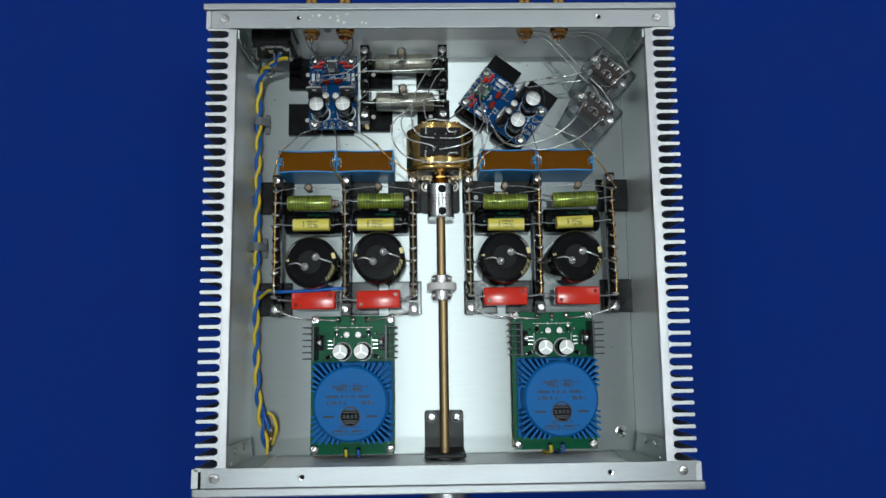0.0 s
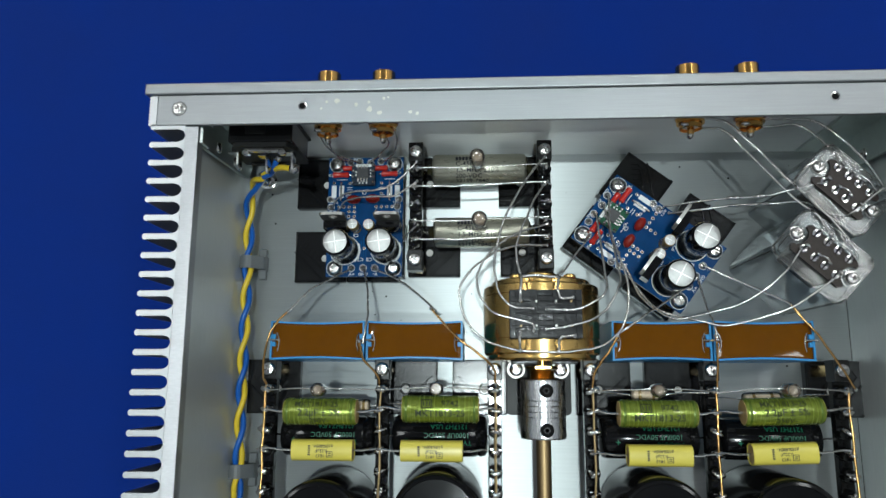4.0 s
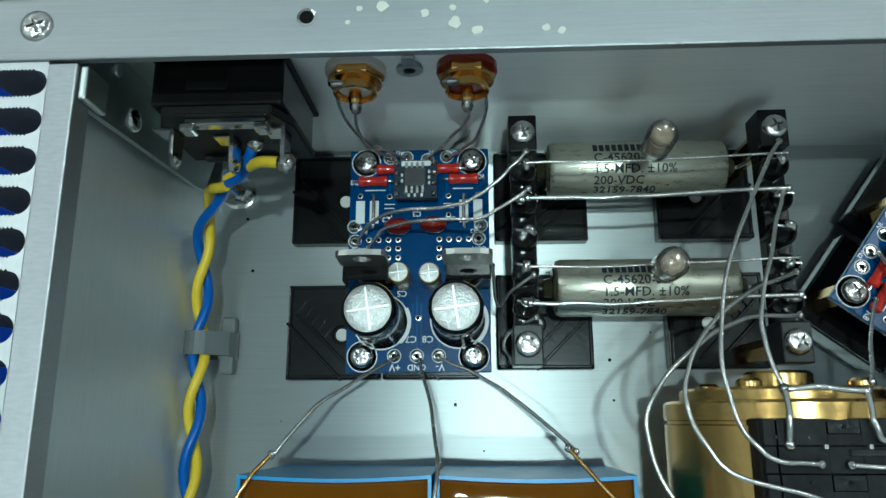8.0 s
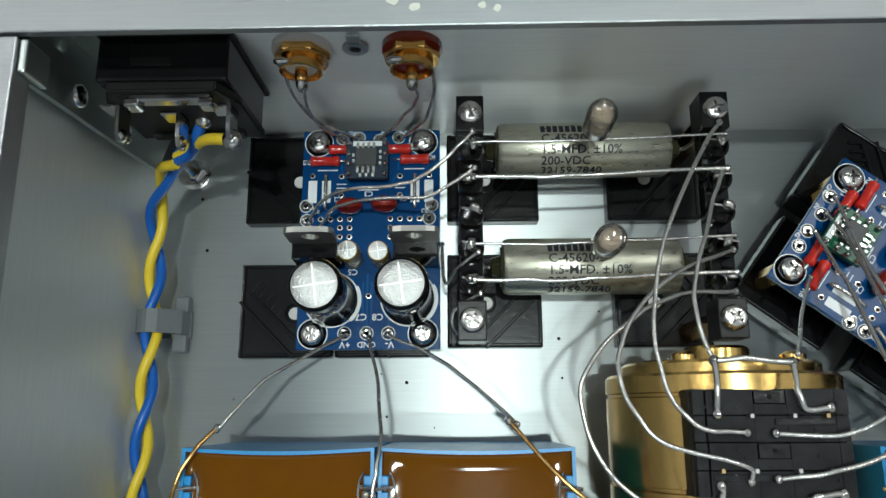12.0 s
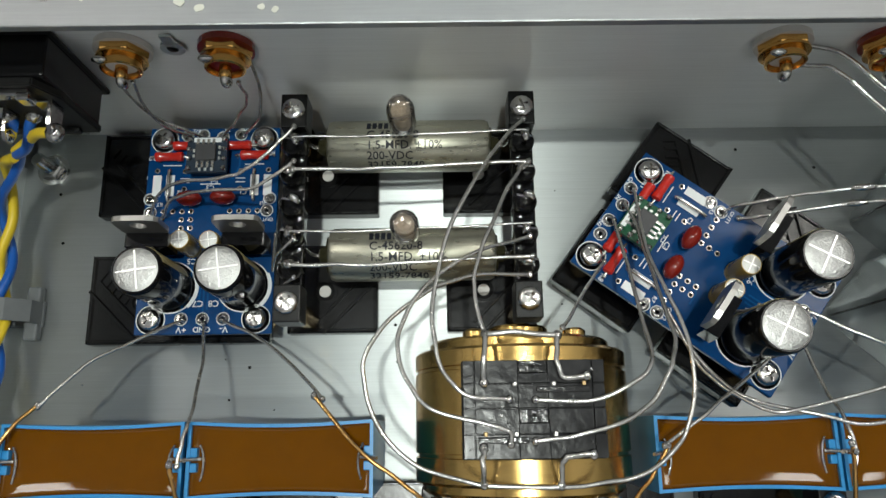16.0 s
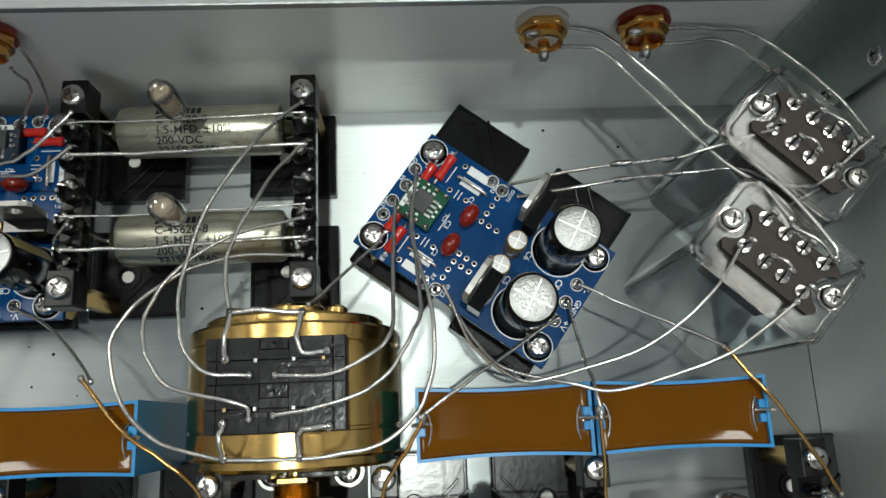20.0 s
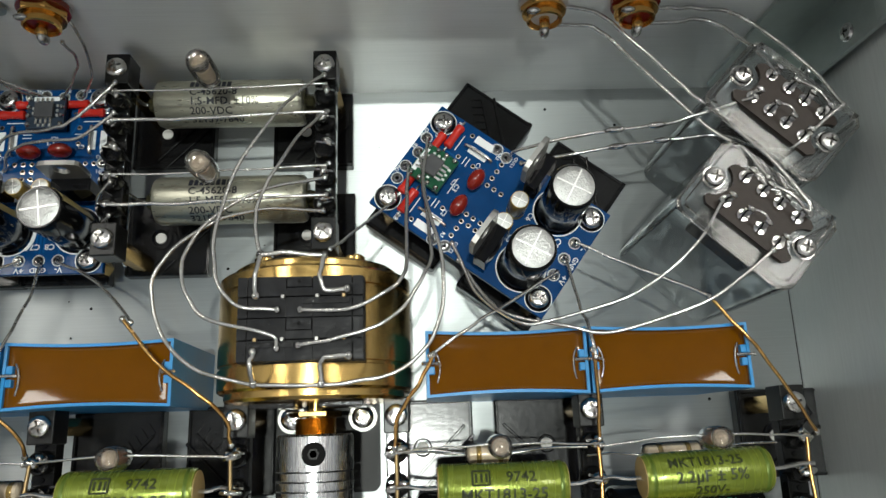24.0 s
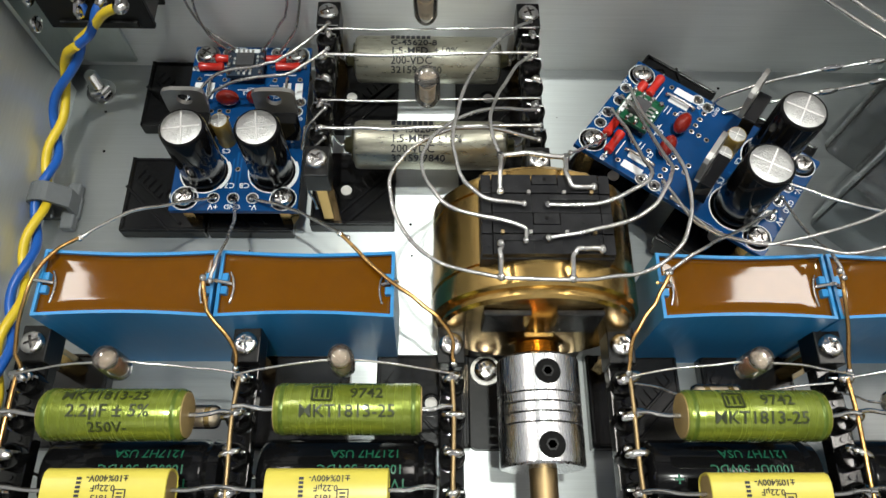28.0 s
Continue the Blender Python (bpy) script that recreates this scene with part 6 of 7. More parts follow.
part("fuse_clip", box(B(), -0.0066, 0.0092, 0.1366 - oy, 0.1382 - oy, 0.0506, 0.0534, 0.0004), STEEL, e, "flat metal fuse clip")
for cx in (-0.0058, 0.0084):
    part("clip_end", box(B(), cx - 0.0014, cx + 0.0014, 0.1354 - oy, 0.1372 - oy, 0.0502, 0.0538, 0.0005), STEEL, e)
for x, z in ((-0.0104, 0.0468), (0.0000, 0.0428), (0.0112, 0.0460)):
    b = B()
    prism(b, [(0.1384 - oy, z - 0.0026), (0.1326 - oy, z - 0.0022), (0.1308 - oy, z - 0.0012), (0.1308 - oy, z + 0.0012), (0.1326 - oy, z + 0.0022), (0.1384 - oy, z + 0.0026)], x - 0.0004, x + 0.0004, Matrix(((0, 0, 1, 0), (1, 0, 0, 0), (0, 1, 0, 0), (0, 0, 0, 1))))
    part("lug", b, STEEL, e, "bright metal solder lug")
    b = B()
    box(b, x - 0.0038, x + 0.0004, 0.1374 - oy, 0.1381 - oy, z - 0.0024, z + 0.0024, 0.0002)
    part("lug_foot", b, STEEL, e)
    b = B()
    bmesh.ops.create_icosphere(b, subdivisions=2, radius=1, matrix=Matrix.Translation((x, 0.1322 - oy, z)) @ Matrix.Diagonal((0.0011, 0.0015, 0.0017, 1)))
    part("solder_joint", b, SOLDER, e, smooth=60)

# ---------- phono sockets ----------
for x, ring in ((-0.0842, GOLD), (-0.0622, RED_GLOSS), (0.0570, GOLD), (0.0796, RED_GLOSS)):
    z = 0.0476
    e = thing("phono_socket", (x, 0.1500, z), "gold plated phono socket through the rear wall", "socket", "phono sockets")

    def yturn(profile, seg=28):
        b = B()
        turn(b, profile, Matrix.Rotation(radians(90), 4, "X"), seg)
        return b
    part("insulator", yturn([(0.0060, -0.0004), (0.0060, 0.0010)]), ring if ring is RED_GLOSS else WHITE_NYLON, e, "red insulating ring" if ring is RED_GLOSS else "pale insulating ring")
    part("hex_nut", yturn([(0.0055, 0.0010), (0.0056, 0.0013), (0.0056, 0.0023), (0.0053, 0.0026)], 6), GOLD, e)
    part("ground_ring", yturn([(0.0053, 0.0026), (0.0053, 0.0031), (0.0042, 0.0032), (0.0043, 0.0052), (0.0038, 0.0054), (0.0035, 0.0040)]), GOLD, e, smooth=35)
    part("centre_insulator", yturn([(0.0034, 0.0034), (0.0032, 0.0043), (0.0014, 0.0044)]), RED_GLOSS if ring is RED_GLOSS else WHITE_NYLON, e, smooth=35)
    part("centre_pin", yturn([(0.0013, 0.0042), (0.0013, 0.0066), (0.0010, 0.0072)], 14), GOLD, e, smooth=35)
    b = B()
    bmesh.ops.create_icosphere(b, subdivisions=2, radius=1, matrix=Matrix.Translation((0, -0.0072, -0.0012)) @ Matrix.Diagonal((0.0013, 0.0016, 0.0022, 1)))
    part("solder_joint", b, SOLDER, e, smooth=60)
    b = B()
    bmesh.ops.create_icosphere(b, subdivisions=2, radius=1, matrix=Matrix.Translation((-0.0030, -0.0046, 0.0036)) @ Matrix.Diagonal((0.0018, 0.0008, 0.0012, 1)))
    part("solder_joint", b, SOLDER, e, smooth=60)
    b = B()
    turn(b, [(0.0064, 0.0072), (0.0064, 0.0090), (0.0046, 0.0092), (0.0046, 0.0200), (0.0040, 0.0202), (0.0036, 0.0180)], Matrix.Rotation(radians(-90), 4, "X"), 28)
    part("outer_sleeve", b, GOLD, e, smooth=35)
e = thing("ground_lug", (-0.0735, 0.1500, 0.0480), "small ring solder lug on the rear wall", "solder lug")
b = B()
turn(b, [(0.0026, 0), (0.0026, 0.0006), (0.0012, 0.0006), (0.0012, 0)], Matrix.Rotation(radians(90), 4, "X"), 20)
box(b, -0.0012, 0.0012, -0.0006, 0.0, 0.0020, 0.0050)
part("ring", b, ZINC, e)

# ---------- clear relays ----------
def relay(cx, cy, rz):
    W, D, H = 0.0158, 0.0112, 0.0492
    e = thing("clear_relay", (cx, cy, 0), "relay in a clear plastic case standing upside down, pins up", "relay", "clear relays", rz=rz)
    b = B()
    prism(b, rrect(-W, W, -D, D, 0.0034, 6), 0.0002, H)
    bmesh.ops.bevel(b, geom=[g for g in b.edges if g.verts[0].co.z > H - 0.001 and g.verts[1].co.z > H - 0.001], offset=0.0009, segments=3, affect="EDGES")
    cs = part("case", b, CLEAR, e, "clear plastic case", smooth=40)
    # clear rods added along the edges to draw their bright highlight lines
    ring = [Vector((x, y, H - 0.0004)) for x, y in rrect(-W + 0.0003, W - 0.0003, -D + 0.0003, D - 0.0003, 0.0032, 6)]
    part("case_edge", tube(B(), ring + [ring[0]], 0.00045, 6, 2), GLASSY, cs, smooth=60)
    lip = [Vector((x, y, H + 0.0001)) for x, y in rrect(-W + 0.0017, W - 0.0017, -D + 0.0017, D - 0.0017, 0.0022, 6)]
    part("case_lip", tube(B(), lip + [lip[0]], 0.00022, 6, 2), GLASSY, cs, smooth=60)
    # the same added highlight rods down the four corners
    for ex, ey in ((-1, -1), (-1, 1), (1, -1), (1, 1)):
        part("case_corner", tube(B(), [(ex * (W - 0.0014), ey * (D - 0.0014), 0.0006), (ex * (W - 0.0014), ey * (D - 0.0014), H - 0.001)], 0.00035, 6), GLASSY, cs, smooth=60)
    b = B()
    box(b, -0.0085, 0.0085, -0.0055, 0.0055, 0.0300, H - 0.0004, 0.0008)
    part("coil_body", b, RELAY_GREY, e)
    # base plate with notched outline
    pts = [(-0.0104, -0.0064), (0.0104, -0.0064), (0.0116, -0.0050)] + arc(0.0124, 0, 0.0042, 255, 105, 9) + [(0.0112, 0.0050), (0.0100, 0.0060), (-0.0100, 0.0060), (-0.0112, 0.0050)] + arc(-0.0124, 0, 0.0042, 75, -75, 9) + [(-0.0116, -0.0050)]
    part("terminal_plate", prism(B(), pts, H, H + 0.0012), RELAY_GREY, e, "dark brown terminal plate notched round the screws")
    for sx in (-1, 1):
        b = B()
        turn(b, [(0.0026, H), (0.0026, H + 0.0005)], pose(sx * 0.0124, 0, 0), 20)
        part("washer", b, STEEL, e)
        s = screw_part(e, (0, 0, 0), 0.0024, 0.0017)
        s.matrix_basis = pose(sx * 0.0124, 0, H + 0.0005, 0, 0, 25)
    for i in range(4):
        for j in range(2):
            x, y = (-0.0073, -0.0024, 0.0022, 0.0071)[i], (-0.0034, 0.0043)[j]
            b = B()
            turn(b, [(0.00155, H + 0.0012), (0.00145, H + 0.0017), (0.0003, H + 0.0018)], pose(x, y, 0), 16)
            p = part("rivet", b, STEEL, e, "split metal rivet", smooth=35)
            part("slot", box(B(), x - 0.0002, x + 0.0002, y - 0.0014, y + 0.0014, H + 0.0016, H + 0.00186), DARK_HOLE, p)
            b = B()
            box(b, -0.0009, 0.0009, -0.0002, 0.0002, H + 0.0012, H + 0.0044, 0.0001, m=pose(x + 0.0002, y + 0.0010, 0, 0, 0, 12 * (i - 1.5)))
            q = part("lug", b, STEEL, e)
            b = B()
            bmesh.ops.create_icosphere(b, subdivisions=2, radius=1, matrix=Matrix.Translation((x + 0.0002, y + 0.0010, H + 0.0042)) @ Matrix.Diagonal((0.0011, 0.0006, 0.0008, 1)))
            part("solder_joint", b, SOLDER, q, smooth=60)
    for y, xa, xb in ((-0.0024, -0.0022, 0.0030), (0.0053, -0.0022, 0.0074)):
        part("bridge_wire", tube(B(), [(xa, y, H + 0.0042), ((xa + xb) / 2, y + 0.0006, H + 0.0050), (xb, y, H + 0.0042)], 0.0003, 6), TIN, e, smooth=60)
    return e


relay(0.1112, 0.1199, -44)
relay(0.1015, 0.0948, -43)

# ---------- twisted mains cable along the wall ----------
way = spline([(-0.1150, 0.1335, 0.0300), (-0.1212, 0.1320, 0.0215), (-0.1256, 0.1272, 0.0140), (-0.1268, 0.1180, 0.0095), (-0.1268, 0.1000, 0.0085), (-0.1268, 0.0700, 0.0085), (-0.1265, 0.0300, 0.0085),
              (-0.1262, 0.0000, 0.0085), (-0.1258, -0.0400, 0.0085), (-0.1248, -0.0750, 0.0080), (-0.1225, -0.1000, 0.0070), (-0.1190, -0.1180, 0.0060), (-0.1170, -0.1270, 0.0050)], 24)
cable = thing("mains_cable", way[0], "twisted yellow and blue mains wires clipped along the case side", "cable")
for k, mt in enumerate((WIRE_YELLOW, WIRE_BLUE)):
    pts, s = [], 0.0
    for i, p in enumerate(way):
        d = (way[min(i + 1, len(way) - 1)] - way[max(i - 1, 0)]).normalized()
        s += (p - way[max(i - 1, 0)]).length
        u = Vector((0, 0, 1)).cross(d).normalized()
        v = d.cross(u)
        a = 2 * math.pi * s / 0.0270 + math.pi * k + 0.4
        pts.append(p - way[0] + 0.0014 * (math.cos(a) * u + math.sin(a) * v))
    part("wire", tube(B(), pts, 0.00120, 10, 1), mt, cable, smooth=60)
wire("yellow_inlet_wire", WIRE_YELLOW, 0.0012, [(-0.0980, 0.1318, 0.0452), (-0.1003, 0.1324, 0.0438), (-0.1050, 0.1340, 0.0398), (-0.1100, 0.1346, 0.0342), (-0.1150, 0.1338, 0.0302)], "yellow insulated wire soldered to the mains inlet lug")
wire("blue_inlet_wire", WIRE_BLUE, 0.0012, [(-0.1060, 0.1385, 0.0400), (-0.1075, 0.1360, 0.0385), (-0.1105, 0.1335, 0.0335), (-0.1150, 0.1330, 0.0298)], "blue insulated wire soldered to the mains inlet lug")
wire("blue_branch_wire", WIRE_BLUE, 0.0011, [(-0.1245, -0.0200, 0.0090), (-0.1180, -0.0205, 0.0180), (-0.1050, -0.0212, 0.0310), (-0.0850, -0.0208, 0.0330), (-0.0680, -0.0195, 0.0325), (-0.0637, -0.0200, 0.0300)], "blue insulated wire branching from the twisted cable")
wire("yellow_branch_wire", WIRE_YELLOW, 0.0011, [(-0.1240, -0.0240, 0.0090), (-0.1190, -0.0215, 0.0160), (-0.1140, -0.0200, 0.0260), (-0.1098, -0.0205, 0.0300)], "yellow insulated wire branching from the twisted cable")
wire("blue_tail_wire", WIRE_BLUE, 0.0011, [(-0.1215, -0.0950, 0.0070), (-0.1190, -0.1020, 0.0090), (-0.1165, -0.1080, 0.0090), (-0.1150, -0.1120, 0.0080)], "short blue wire tail with a soldered end")
wire("yellow_tail_wire", WIRE_YELLOW, 0.0011, [(-0.1165, -0.1000, 0.0100), (-0.1125, -0.1030, 0.0120), (-0.1105, -0.1100, 0.0110), (-0.1130, -0.1180, 0.0060), (-0.1150, -0.1220, 0.0030)], "yellow wire loop beside a soldered joint")
# copper strands twisted together where the two tails meet
e = thing("twisted_joint", (-0.1178, -0.1180, 0.0), "bare copper strands twisted together into a joint", "wire joint")
coil = [(0.0014 * math.cos(k * 0.9) + 0.0002 * k - 0.0022, 0.0016 * math.sin(k * 0.9) + 0.0002 * k - 0.0022, 0.0045 + 0.0016 * math.cos(k * 0.9 + 1.2)) for k in range(24)]
part("coil", tube(B(), coil, 0.00045, 6, 3), COPPER, e, smooth=60)
part("core", tube(B(), [(-0.0030, -0.0030, 0.0030), (0.0, 0.0, 0.0048), (0.0030, 0.0034, 0.0075), (0.0034, 0.0060, 0.0085)], 0.0007, 8, 5), COPPER, e, smooth=60)
part("loose_end", tube(B(), [(0.0020, 0.0022, 0.0066), (0.0040, -0.0010, 0.0060), (0.0036, -0.0046, 0.0030), (0.0020, -0.0080, 0.0006)], 0.0004, 8, 5), TIN, e, smooth=60)
part("foot_solder", blob(B(), (0.0010, -0.0010, 0.0012), 0.0013, 0.9), SOLDER, e, smooth=60)
for y, z0 in ((0.1003, 0), (0.0115, 0)):
    e = thing("cable_clip", (-0.1262, y, 0), "grey nylon cable clip stuck to the floor round the twisted wires", "cable clip", "cable clips")
    b = B()
    box(b, 0.0022, 0.0058, -0.0070, 0.0070, 0.0, 0.0030, 0.0006)
    box(b, -0.0044, 0.0062, -0.0034, 0.0034, 0.0, 0.0016, 0.0004)
    part("base", b, GREY_CLIP, e)
    b = B()
    outl = [(-0.0046, 0.0)] + arc(-0.0006, 0.0076, 0.0040, 180, 40, 8) + [(0.0060, 0.0070), (0.0060, 0.0004), (0.0050, 0.0004), (0.0050, 0.0064)] + arc(-0.0006, 0.0076, 0.0031, 40, 180, 8) + [(-0.0037, 0.0)]
    prism(b, outl, -0.0028, 0.0028, Matrix(((1, 0, 0, 0), (0, 0, -1, 0), (0, 1, 0, 0), (0, 0, 0, 1))))
    part("strap", b, GREY_CLIP, e)

# runs of bare wire, from joint to joint
wire("supply_wire", TIN, 0.00045, [(-0.0788, 0.0963, 0.0150), (-0.0858, 0.0915, 0.0210), (-0.0939, 0.0852, 0.0280), (-0.0997, 0.0775, 0.0330), (-0.1012, 0.0757, 0.0335)])
wire("copper_tail", COPPER, 0.0005, [(-0.1012, 0.0760, 0.0335), (-0.1052, 0.0708, 0.0360), (-0.1084, 0.0631, 0.0360), (-0.1104, 0.0519, 0.0320), (-0.1095, 0.0471, 0.0290)])
wire("supply_wire", TIN, 0.00045, [(-0.0738, 0.0953, 0.0150), (-0.0707, 0.0849, 0.0240), (-0.0688, 0.0751, 0.0340), (-0.0689, 0.0693, 0.0380), (-0.0697, 0.0637, 0.0385)])
wire("supply_wire", TIN, 0.00045, [(-0.0697, 0.0962, 0.0150), (-0.0590, 0.0909, 0.0200), (-0.0500, 0.0840, 0.0260), (-0.0421, 0.0765, 0.0330)])
wire("copper_tail", COPPER, 0.0005, [(-0.0437, 0.0772, 0.0340), (-0.0339, 0.0664, 0.0365), (-0.0248, 0.0593, 0.0360), (-0.0193, 0.0543, 0.0340), (-0.0184, 0.0481, 0.0310)])
wire("copper_tail", COPPER, 0.0005, [(-0.0709, 0.0640, 0.0395), (-0.0697, 0.0573, 0.0370), (-0.0644, 0.0510, 0.0340), (-0.0641, 0.0470, 0.0310)])
wire("supply_wire", TIN, 0.00045, [(0.0652, 0.0948, 0.0268), (0.0765, 0.0885, 0.0290), (0.0862, 0.0832, 0.0330), (0.0936, 0.0786, 0.0360)])
wire("copper_tail", COPPER, 0.0005, [(0.0936, 0.0786, 0.0360), (0.0982, 0.0719, 0.0370), (0.1030, 0.0662, 0.0368), (0.1108, 0.0555, 0.0340), (0.1175, 0.0466, 0.0305)])
wire("supply_wire", TIN, 0.00045, [(0.0622, 0.0910, 0.0268), (0.0633, 0.0791, 0.0320), (0.0641, 0.0703, 0.0385), (0.0646, 0.0648, 0.0395)])
wire("copper_tail", COPPER, 0.0005, [(0.0640, 0.0664, 0.0395), (0.0653, 0.0573, 0.0360), (0.0660, 0.0468, 0.0310)])
wire("supply_wire", TIN, 0.00045, [(0.0597, 0.0872, 0.0268), (0.0470, 0.0792, 0.0320), (0.0364, 0.0726, 0.0375), (0.0273, 0.0663, 0.0380)])
wire("copper_tail", COPPER, 0.0005, [(0.0280, 0.0665, 0.0380), (0.0243, 0.0598, 0.0365), (0.0198, 0.0531, 0.0340), (0.0187, 0.0463, 0.0310)])
wire("output_wire", TIN, 0.00045, [(-0.0884, 0.1226, 0.0150), (-0.0853, 0.1253, 0.0210), (-0.0783, 0.1268, 0.0270), (-0.0682, 0.1266, 0.0300), (-0.0610, 0.1281, 0.0320), (-0.0550, 0.1325, 0.0335), (-0.0501, 0.1375, 0.0340)])
wire("output_wire", TIN, 0.00045, [(-0.0859, 0.1217, 0.0150), (-0.0811, 0.1243, 0.0220), (-0.0721, 0.1247, 0.0270), (-0.0610, 0.1240, 0.0300), (-0.0551, 0.1262, 0.0320), (-0.0498, 0.1292, 0.0340)])
wire("output_wire", TIN, 0.0004, [(-0.0492, 0.1110, 0.0340), (-0.0536, 0.1085, 0.0300), (-0.0564, 0.1068, 0.0220), (-0.0571, 0.1166, 0.0170)])
wire("output_wire", TIN, 0.0004, [(-0.0489, 0.1024, 0.0340), (-0.0537, 0.1005, 0.0280), (-0.0548, 0.0986, 0.0180), (-0.0531, 0.0954, 0.0120)])
wire("input_wire", TIN, 0.00042, [(-0.0859, 0.1472, 0.0380), (-0.0869, 0.1452, 0.0290), (-0.0844, 0.1436, 0.0210), (-0.0809, 0.1438, 0.0150)])
wire("input_wire", TIN, 0.00042, [(-0.0890, 0.1512, 0.0430), (-0.0896, 0.1475, 0.0360), (-0.0865, 0.1448, 0.0250), (-0.0772, 0.1432, 0.0150)])
wire("input_wire", TIN, 0.00042, [(-0.0621, 0.1466, 0.0380), (-0.0625, 0.1467, 0.0290), (-0.0671, 0.1453, 0.0210), (-0.0721, 0.1431, 0.0150)])
wire("input_wire", TIN, 0.00042, [(-0.0595, 0.1511, 0.0430), (-0.0581, 0.1472, 0.0350), (-0.0608, 0.1447, 0.0240), (-0.0668, 0.1435, 0.0150)])
wire("ground_link", TIN, 0.0003, [(-0.0880, 0.1508, 0.0450), (-0.0809, 0.1523, 0.0470), (-0.0732, 0.1528, 0.0475), (-0.0662, 0.1522, 0.0470), (-0.0601, 0.1503, 0.0450)])
wire("volume_wire", TIN, 0.00048, [(0.0023, 0.1387, 0.0340), (-0.0064, 0.1266, 0.0420), (-0.0148, 0.1100, 0.0470), (-0.0186, 0.0943, 0.0500), (-0.0177, 0.0830, 0.0520), (-0.0131, 0.0765, 0.0530), (-0.0047, 0.0753, 0.0520)])
wire("volume_wire", TIN, 0.00048, [(0.0020, 0.1282, 0.0340), (-0.0042, 0.1163, 0.0420), (-0.0097, 0.1028, 0.0470), (-0.0104, 0.0943, 0.0490), (-0.0088, 0.0878, 0.0505)])
wire("volume_wire", TIN, 0.00048, [(0.0027, 0.1110, 0.0340), (-0.0104, 0.1052, 0.0420), (-0.0206, 0.0971, 0.0470), (-0.0252, 0.0877, 0.0500), (-0.0241, 0.0799, 0.0520), (-0.0184, 0.0735, 0.0530), (-0.0059, 0.0700, 0.0530), (-0.0047, 0.0673, 0.0518)])
wire("volume_wire", TIN, 0.00048, [(0.0024, 0.1024, 0.0340), (-0.0105, 0.1008, 0.0410), (-0.0217, 0.0954, 0.0470), (-0.0303, 0.0869, 0.0490), (-0.0318, 0.0793, 0.0490), (-0.0284, 0.0697, 0.0490), (-0.0209, 0.0633, 0.0490), (-0.0096, 0.0603, 0.0500), (0.0044, 0.0598, 0.0500), (0.0165, 0.0610, 0.0500), (0.0252, 0.0654, 0.0500), (0.0298, 0.0746, 0.0500), (0.0304, 0.0855, 0.0490), (0.0287, 0.0953, 0.0450), (0.0267, 0.1064, 0.0390), (0.0284, 0.1240, 0.0268)])
wire("volume_wire", TIN, 0.00048, [(0.0001, 0.0752, 0.0520), (0.0095, 0.0749, 0.0530), (0.0168, 0.0773, 0.0540), (0.0218, 0.0815, 0.0530), (0.0227, 0.0893, 0.0470), (0.0226, 0.1029, 0.0380), (0.0232, 0.1164, 0.0268)])
wire("volume_wire", TIN, 0.00048, [(-0.0002, 0.0678, 0.0520), (0.0092, 0.0693, 0.0530), (0.0199, 0.0732, 0.0530), (0.0255, 0.0810, 0.0520), (0.0279, 0.0868, 0.0480), (0.0275, 0.0985, 0.0410), (0.0268, 0.1115, 0.0340), (0.0261, 0.1205, 0.0268)])
wire("volume_link", TIN, 0.0006, [(-0.0088, 0.0876, 0.0505), (-0.0038, 0.0878, 0.0510), (0.0049, 0.0872, 0.0505)])
wire("volume_link", TIN, 0.0006, [(-0.0088, 0.0876, 0.0505), (-0.0093, 0.0828, 0.0525), (-0.0093, 0.0784, 0.0515)])
wire("volume_link", TIN, 0.0006, [(0.0049, 0.0872, 0.0505), (0.0043, 0.0824, 0.0525), (0.0055, 0.0792, 0.0525), (0.0098, 0.0794, 0.0518)])
wire("volume_link", TIN, 0.0006, [(-0.0096, 0.0667, 0.0515), (-0.0099, 0.0637, 0.0525), (-0.0096, 0.0603, 0.0500)])
wire("volume_link", TIN, 0.0006, [(0.0102, 0.0654, 0.0520), (0.0059, 0.0652, 0.0528), (0.0045, 0.0639, 0.0520), (0.0044, 0.0600, 0.0500)])
wire("volume_link", TIN, 0.0004, [(0.0061, 0.0887, 0.0500), (0.0121, 0.0966, 0.0400), (0.0195, 0.1059, 0.0300)])
r1 = wire("relay_wire", TIN, 0.00045, [(0.0497, 0.1186, 0.0255), (0.0512, 0.1188, 0.0300), (0.0619, 0.1190, 0.0365), (0.0736, 0.1191, 0.0410), (0.0827, 0.1188, 0.0440), (0.0900, 0.1200, 0.0450), (0.0997, 0.1218, 0.0490), (0.1035, 0.1218, 0.0525)])
splice(r1, (0.0736, 0.1191, 0.0410), (0.0827, 0.1188, 0.0440))
r2 = wire("relay_wire", TIN, 0.00045, [(0.0527, 0.1169, 0.0255), (0.0592, 0.1166, 0.0290), (0.0757, 0.1179, 0.0333), (0.0857, 0.1172, 0.0385), (0.1001, 0.1170, 0.0410), (0.1043, 0.1133, 0.0445), (0.1107, 0.1104, 0.0480), (0.1139, 0.1117, 0.0515), (0.1230, 0.1190, 0.0535)])
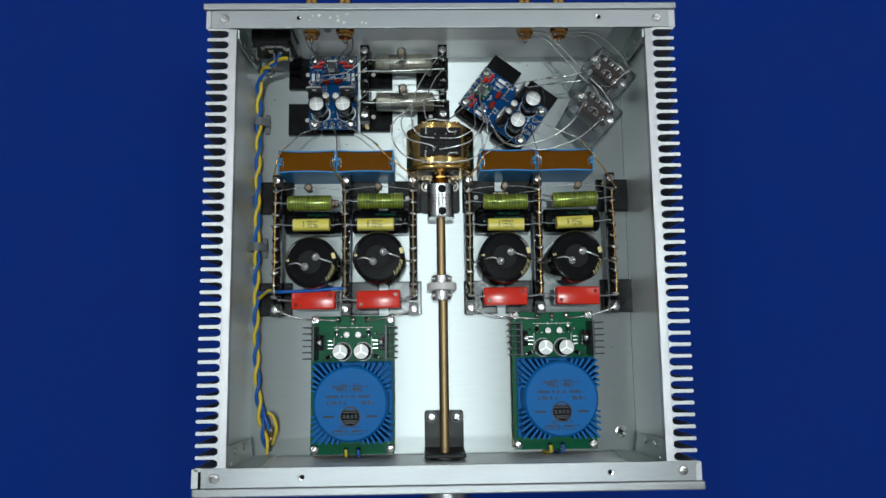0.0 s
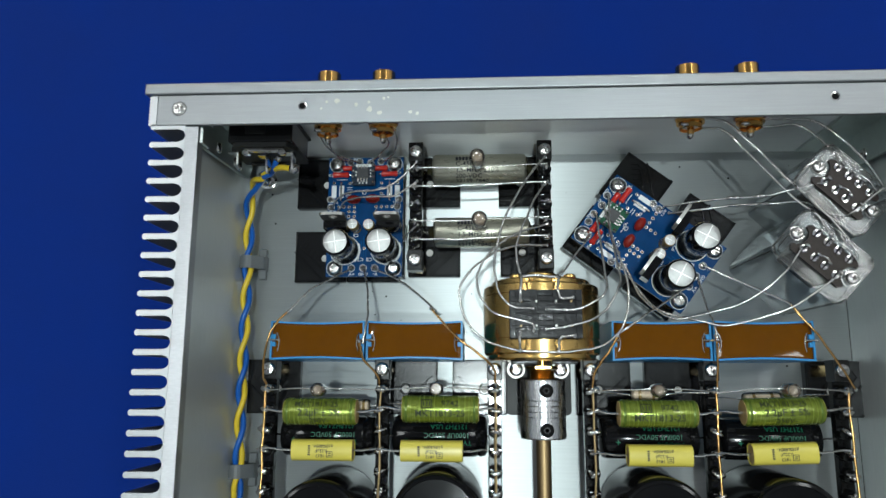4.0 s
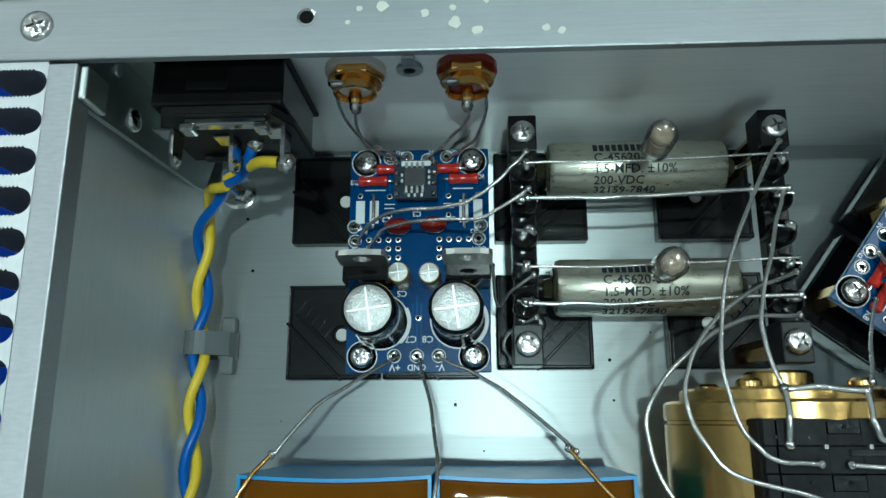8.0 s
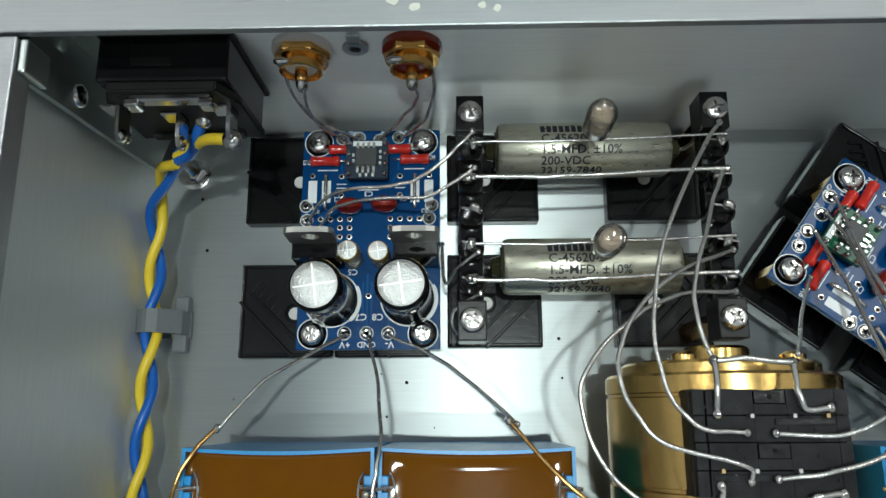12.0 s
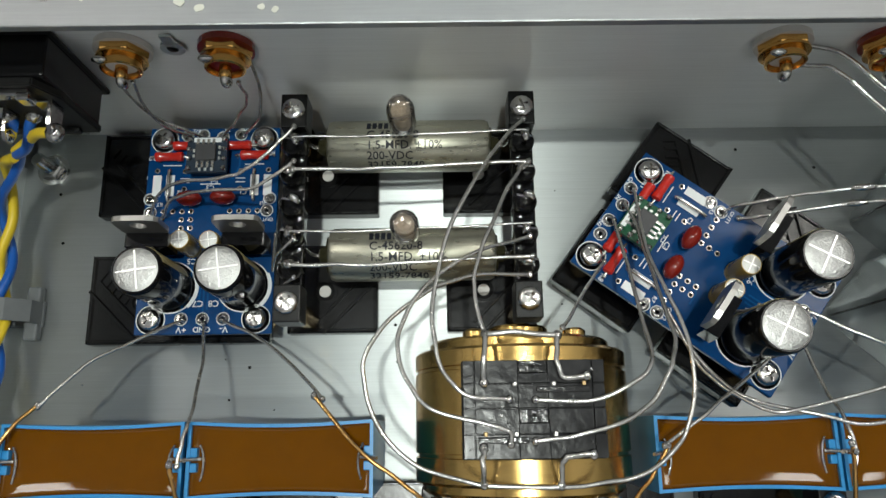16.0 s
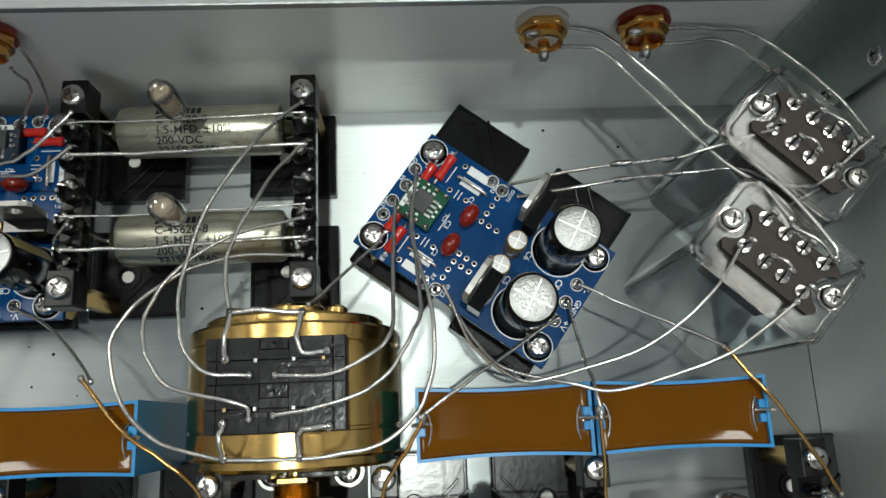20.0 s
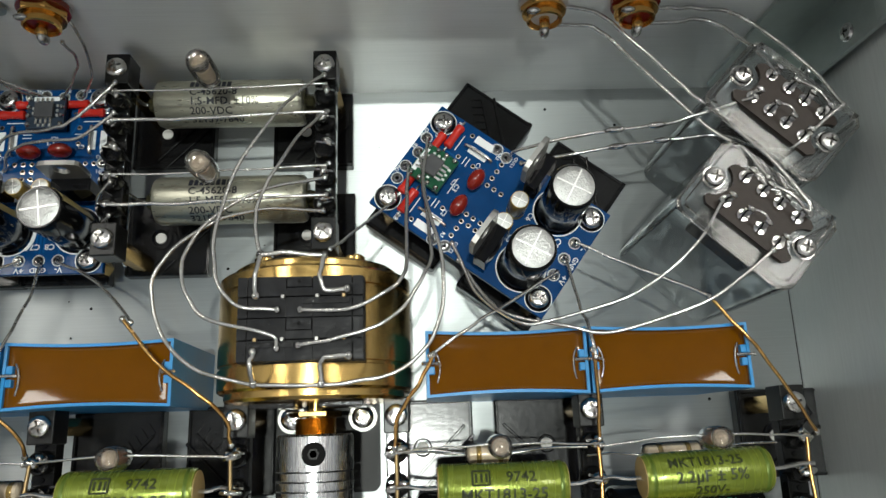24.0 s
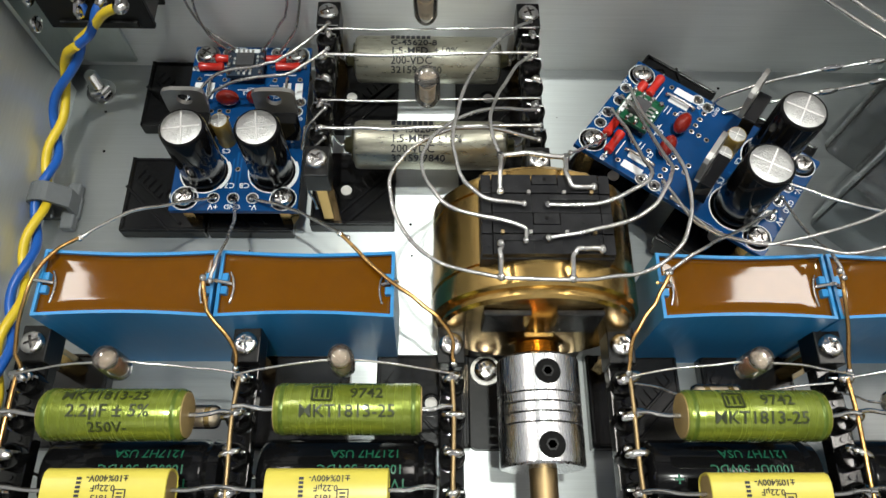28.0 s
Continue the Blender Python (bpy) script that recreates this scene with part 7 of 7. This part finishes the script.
splice(r2, (0.0757, 0.1179, 0.0333), (0.0857, 0.1172, 0.0385))
wire("phono_wire", TIN, 0.00055, [(0.0605, 0.1499, 0.0465), (0.0704, 0.1491, 0.0445), (0.0767, 0.1444, 0.0435), (0.0859, 0.1345, 0.0435), (0.0918, 0.1260, 0.0455), (0.0972, 0.1187, 0.0480), (0.1057, 0.1081, 0.0500), (0.1109, 0.0976, 0.0525), (0.1119, 0.0934, 0.0520)])
wire("phono_wire", TIN, 0.00055, [(0.0584, 0.1466, 0.0430), (0.0697, 0.1470, 0.0415), (0.0759, 0.1422, 0.0410), (0.0837, 0.1325, 0.0420), (0.0947, 0.1177, 0.0450), (0.1005, 0.1104, 0.0490), (0.1038, 0.1024, 0.0520)])
wire("phono_wire", TIN, 0.00055, [(0.0817, 0.1490, 0.0465), (0.0886, 0.1490, 0.0462), (0.0965, 0.1490, 0.0458), (0.1046, 0.1482, 0.0450), (0.1105, 0.1448, 0.0442), (0.1195, 0.1345, 0.0460), (0.1250, 0.1213, 0.0500), (0.1226, 0.1187, 0.0520)])
wire("phono_wire", TIN, 0.00055, [(0.0800, 0.1468, 0.0430), (0.0891, 0.1471, 0.0425), (0.0984, 0.1478, 0.0425), (0.1052, 0.1430, 0.0435), (0.1089, 0.1356, 0.0470), (0.1095, 0.1280, 0.0520)])
wire("relay_wire", TIN, 0.00045, [(0.0927, 0.0971, 0.0520), (0.0867, 0.0874, 0.0460), (0.0749, 0.0789, 0.0430), (0.0622, 0.0749, 0.0405), (0.0504, 0.0726, 0.0395), (0.0440, 0.0760, 0.0350), (0.0387, 0.0828, 0.0300), (0.0337, 0.0954, 0.0268)])
wire("relay_wire", TIN, 0.00045, [(0.1025, 0.0855, 0.0520), (0.0912, 0.0768, 0.0460), (0.0769, 0.0719, 0.0420), (0.0665, 0.0701, 0.0405), (0.0575, 0.0723, 0.0395), (0.0464, 0.0753, 0.0355), (0.0410, 0.0807, 0.0310), (0.0352, 0.0910, 0.0268)])
